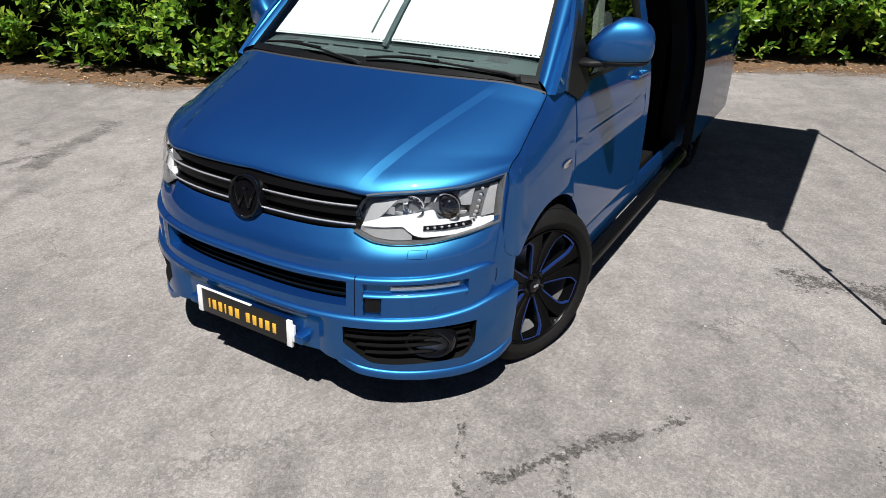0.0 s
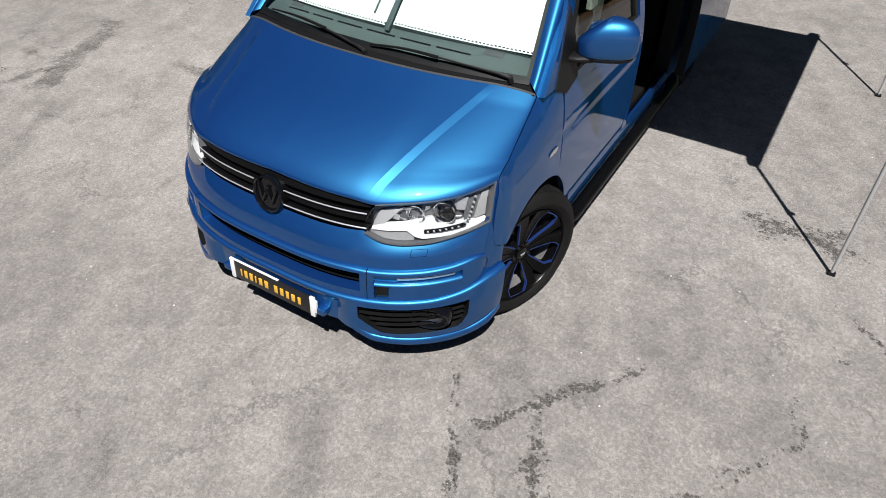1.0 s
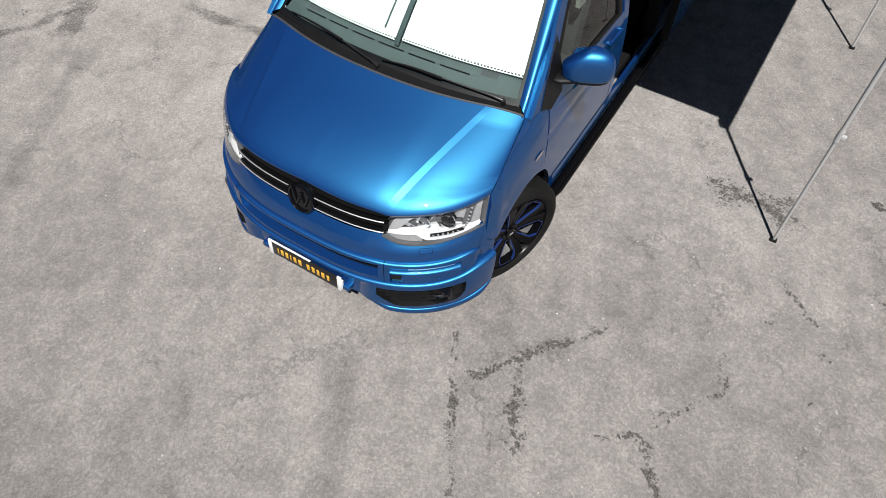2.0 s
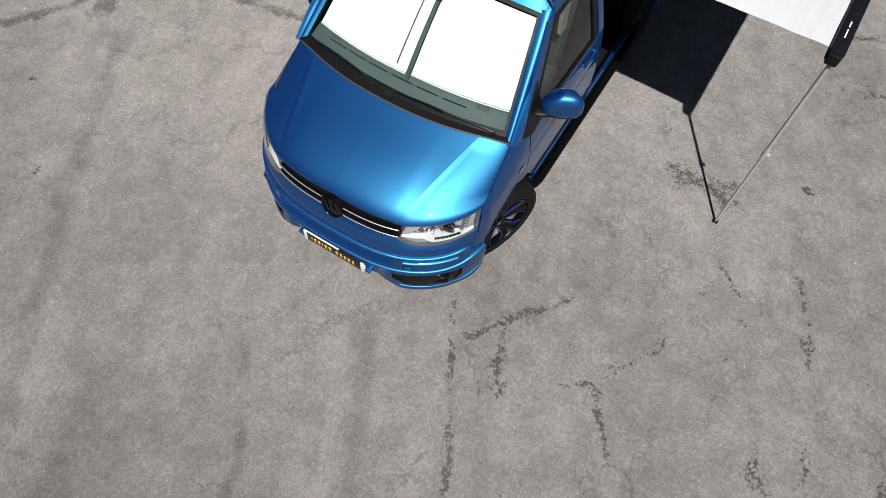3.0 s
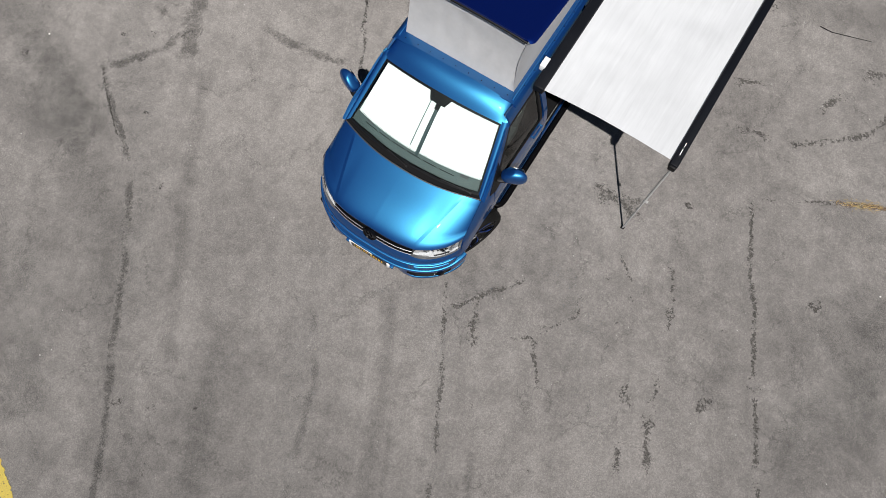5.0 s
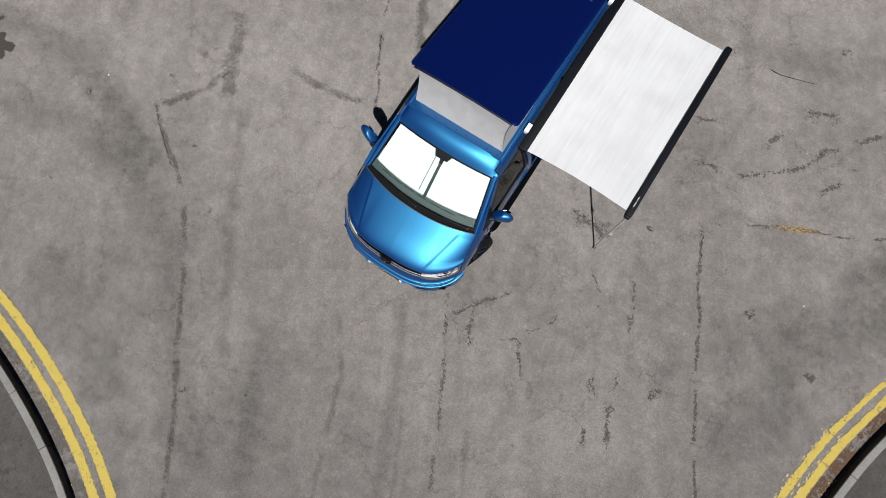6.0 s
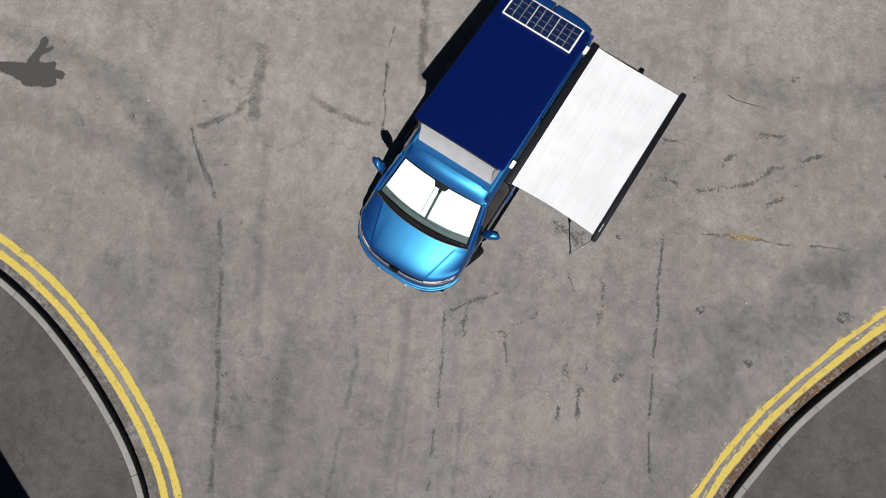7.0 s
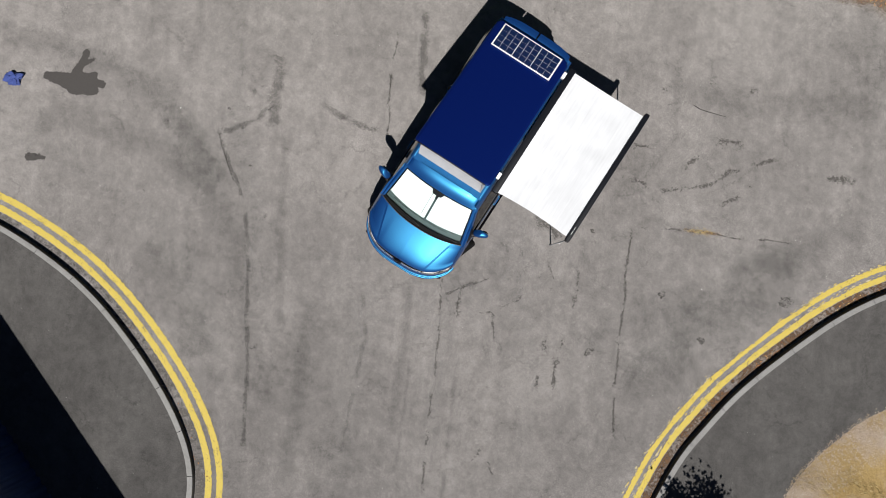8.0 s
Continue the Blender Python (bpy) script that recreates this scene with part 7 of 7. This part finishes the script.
for y, fy in ((AY0 - 0.03, 1.91), (AY1 + 0.03, 4.40)):
    b = bmesh.new()
    tube(b, (2.328, y, 1.87), (2.337, (y + fy) / 2, 0.95), 0.013, n=12)
    leg = part("leg", b, ALU, awning, "thin grey telescopic leg")
    b = bmesh.new()
    tube(b, (2.337, (y + fy) / 2, 0.99), (2.346, fy, 0.02), 0.0105, n=12)
    part("lower_tube", b, ALU, leg)
    b = bmesh.new()
    tube(b, (2.337, (y + fy) / 2, 0.92), (2.337, (y + fy) / 2, 1.0), 0.017, n=12)
    box(b, (2.345, (y + fy) / 2 - 0.012, 0.94), (2.375, (y + fy) / 2 + 0.012, 0.97), 0.004)
    part("clamp", b, ALU, leg)
    b = bmesh.new()
    box(b, (2.322, fy - 0.020, 0.0), (2.368, fy + 0.020, 0.016), 0.006)
    part("foot", b, BLACK, leg)
for y in (2.13, 4.20):
    b = bmesh.new()
    box(b, (0.715, y, 1.868), (0.775, y + 0.12, 1.955), 0.008)
    part("bracket", b, WHITE, awning, "white roof bracket")

# ---------- scrap lying on the asphalt ----------
b = bmesh.new()
sweep(b, [(3.24, 5.86, 0.006), (3.33, 5.855, 0.009), (3.42, 5.86, 0.006), (3.60, 5.91, 0.010), (3.78, 5.965, 0.007), (3.92, 6.01, 0.006)], [0.006, 0.006, 0.005, 0.005, 0.004, 0.003], 6)
tagged(part("twig", b, SHADE), "thin dark twig lying on the asphalt", "twig")
b = bmesh.new()
ball(b, (0, 0, 0), (0.15, 0.115, 0.070), 2.0, 40, 24, Matrix.Rotation(0.5, 3, "Z"))
for q in b.verts:
    p = q.co.copy()
    k = 1 + 0.75 * noise.noise(p * 9) + 0.45 * noise.noise(p * 24 + Vector((3, 1, 2)))
    q.co = Vector((-8.52 + p.x * k, -1.15 + p.y * k, max(0.003, 0.045 + p.z * k)))
tagged(part("rag", b, plain("blue_cloth", (0.035, 0.06, 0.22), 0.85, grain=0.3), sharp=20), "crumpled blue cloth lying on the asphalt", "cloth")

# ---------- hedge ----------
hedge_line = spline([(-22, -0.5), (-13, 1.6), (-7.75, 2.95), (-6.1, 3.42), (-5.0, 3.75), (-3.4, 4.9), (-1.4, 6.9), (0.69, 8.25), (2.26, 8.95), (5, 9.9), (11, 11.5), (22, 14)], 0.25)
HTOP = 2.6
back = beside(hedge_line, 1.6)
b = bmesh.new()
bed_line = spline([q.xy for q in hedge_line[::2]], 0.06)
ribbon(b, [q + (w - q).normalized() * (0.10 * noise.noise(q * 1.7) + 0.06 * noise.noise(q * 7.0)) for q, w in zip(beside(bed_line, -0.20), beside(bed_line, 2.4))],
       beside(bed_line, 2.4), 0.006, 0.05)
structure(part("hedge_bed", b, SOIL), "brown soil and leaf litter under the hedge", "soil")


ragged("soil_stain", [(4.40, 3.60), (4.75, 3.78), (5.10, 3.94)], 0.045, BROWN, "brown soil caught in a seam of the asphalt", 0.6, 0.0036, 62)
ragged("soil_edge", [q.xy for q in beside(hedge_line, -0.24) if -12 < q.x < 7][::3], 0.40, BROWN, "brown soil and straw strewn over the asphalt", 0.3, 0.0045, 61, spread=1.6)


def hedge_face(k, h):
    """A point on the lumpy face of the hedge and its outward way."""
    q, w = hedge_line[k], back[k]
    inn = (w - q).normalized()
    z = h * HTOP
    swell = 0.58 * noise.noise(Vector((q.x * 0.7, q.y * 0.7, z * 0.9))) + 0.30 * noise.noise(Vector((q.x * 2.2, q.y * 2.2, z * 2.2)))
    lean = 0.30 * math.sin(math.pi * min(1, h * 0.75 + 0.18)) - 0.10
    p = q + inn * (0.26 - lean - swell * 0.7)
    if h > 0.8:
        p = p + inn * ((h - 0.8) / 0.2) ** 2 * 0.8
    return Vector((p.x, p.y, 0.08 + z)), -inn


hedge = thing("hedge", "dense green laurel hedge with glossy leaves and dark gaps", "hedge")
# Near-black core added: the shade deep in the hedge put into colour.
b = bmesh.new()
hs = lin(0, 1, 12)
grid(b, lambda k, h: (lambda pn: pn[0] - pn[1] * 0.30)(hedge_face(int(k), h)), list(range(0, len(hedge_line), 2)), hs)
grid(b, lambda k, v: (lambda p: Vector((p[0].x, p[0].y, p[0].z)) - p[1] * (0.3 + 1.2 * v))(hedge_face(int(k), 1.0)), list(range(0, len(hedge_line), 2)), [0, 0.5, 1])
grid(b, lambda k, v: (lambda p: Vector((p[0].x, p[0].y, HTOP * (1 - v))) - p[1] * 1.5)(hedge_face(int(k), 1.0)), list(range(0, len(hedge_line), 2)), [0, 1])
part("inner_shade_core", b, plain("hedge_inner_shade", (0.004, 0.007, 0.003), 0.95, grain=0.6, scale=12, spec=0.0), hedge)

rnd = random.Random(21)
V, F = [], []


def leaf(at, way, up, l, w):
    """One pointed leaf, folded along its midrib."""
    sidev = way.cross(up)
    if sidev.length < 1e-3:
        return
    sidev.normalize()
    nv = sidev.cross(way).normalized()
    n = len(V)
    droop = nv * (-0.10 * l)
    V.extend([at, at + way * l * 0.35 + sidev * w * 0.5 + nv * w * 0.16, at + way * l * 0.72 + sidev * w * 0.42 + nv * w * 0.12 + droop * 0.5,
              at + way * l + droop, at + way * l * 0.72 - sidev * w * 0.42 + nv * w * 0.12 + droop * 0.5, at + way * l * 0.35 - sidev * w * 0.5 + nv * w * 0.16,
              at + way * l * 0.5 + droop * 0.2])
    F.extend([(n, n + 1, n + 6), (n + 1, n + 2, n + 6), (n + 2, n + 3, n + 6), (n + 3, n + 4, n + 6), (n + 4, n + 5, n + 6), (n + 5, n, n + 6)])


twigs = bmesh.new()
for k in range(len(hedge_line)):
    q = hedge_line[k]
    # dense shoots and twigs only on the stretches the camera sees
    in_view = (-9.5 < q.x < -3.6) or (0.0 < q.x < 5.0)
    for i in range(60 if in_view else 13):
        h = rnd.random() ** (1.0 if not in_view else 1.15)
        p, out = hedge_face(k, h)
        along = Vector((-out.y, out.x, 0))
        p = p + along * rnd.uniform(-0.14, 0.14) - out * rnd.uniform(-0.10, 0.16)
        gap = noise.noise(Vector((p.x * 1.5, p.y * 1.5, p.z * 1.9)))
        if gap < (-0.06 if q.x < 0 else -0.26) and rnd.random() < 0.88 or (p.z < 0.34 and rnd.random() < (0.6 if q.x < 0 else 0.3)):
            continue
        shoot = (out * rnd.uniform(0.3, 1.0) + along * rnd.uniform(-0.6, 0.6) + Vector((0, 0, rnd.uniform(0.2, 1.1)))).normalized()
        L = rnd.uniform(0.14, 0.30)
        if in_view and i % 3 == 0:
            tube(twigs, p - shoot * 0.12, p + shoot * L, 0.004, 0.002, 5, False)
        n = 9 if in_view else 6
        for j in range(n):
            t = (j + 0.5) / n
            a = j * 2.4 + rnd.uniform(-0.3, 0.3)
            e1 = shoot.orthogonal().normalized()
            e2 = shoot.cross(e1)
            rad = e1 * math.cos(a) + e2 * math.sin(a)
            way = (rad * (1.0 - 0.5 * t) + shoot * (0.35 + 0.8 * t) + Vector((0, 0, -0.15))).normalized()
            size = rnd.uniform(0.085, 0.150) * (1 if in_view else 1.4)
            leaf(p + shoot * L * t, way, shoot, size, size * 0.42)
raw("foliage", V, F, LEAF, hedge)["kind"] = "stuff"
part("twigs", twigs, WOOD, hedge)["kind"] = "stuff"
spots = []
for i in range(9000):
    k = rnd.randrange(len(hedge_line))
    q = hedge_line[k]
    # litter is laid only along the stretches in view
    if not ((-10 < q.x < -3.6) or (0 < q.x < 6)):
        continue
    inn = (back[k] - q).normalized()
    p = q + inn * (rnd.uniform(-0.42, 0.35)) + Vector((inn.y, -inn.x, 0)) * rnd.uniform(-0.15, 0.15)
    spots.append((p.x, p.y, 0.010 + max(0, rnd.uniform(-0.01, 0.02))))
dead_leaves("hedge_litter", spots, 8, "brown fallen leaves along the foot of the hedge")

# ---------- small tree on the bank whose shade falls on the footway ----------
tree = thing("tree", "small leafy tree standing on the dry bank", "tree", (9.12, -2.42, 0.12))
b = bmesh.new()
rnd = random.Random(14)
fork = Vector((-0.35, 0.05, 1.7))
limbs = [(Vector((0, 0, -0.2)), Vector((-0.12, 0.02, 0.9)), 0.085, 0.07), (Vector((-0.12, 0.02, 0.9)), fork, 0.07, 0.055)]
tips = []
for i in range(9):
    a = i * 0.72
    e = Vector((-0.65 + math.cos(a) * rnd.uniform(0.25, 0.62), 0.10 + math.sin(a) * rnd.uniform(0.25, 0.62), rnd.uniform(2.4, 3.3)))
    limbs.append((fork, e, 0.035, 0.010))
    tips.append(e)
    for j in range(3):
        f2 = e + Vector((rnd.uniform(-0.28, 0.28), rnd.uniform(-0.28, 0.28), rnd.uniform(-0.1, 0.35)))
        limbs.append((e.lerp(fork, 0.25), f2, 0.012, 0.004))
        tips.append(f2)
for a, c, r0, r1 in limbs:
    tube(b, a, c, r0, r1, 8)
part("trunk", b, WOOD, tree)
V, F = [], []
for tp in tips:
    for i in range(44):
        at = tp + Vector((rnd.gauss(0, 0.10), rnd.gauss(0, 0.10), rnd.gauss(0, 0.12)))
        w = Vector((rnd.uniform(-1, 1), rnd.uniform(-1, 1), rnd.uniform(-0.6, 0.6))).normalized()
        leaf(at, w, Vector((rnd.uniform(-0.5, 0.5), rnd.uniform(-0.5, 0.5), 1)), rnd.uniform(0.06, 0.10), 0.045)
raw("crown", V, F, LEAF, tree)["kind"] = "stuff"
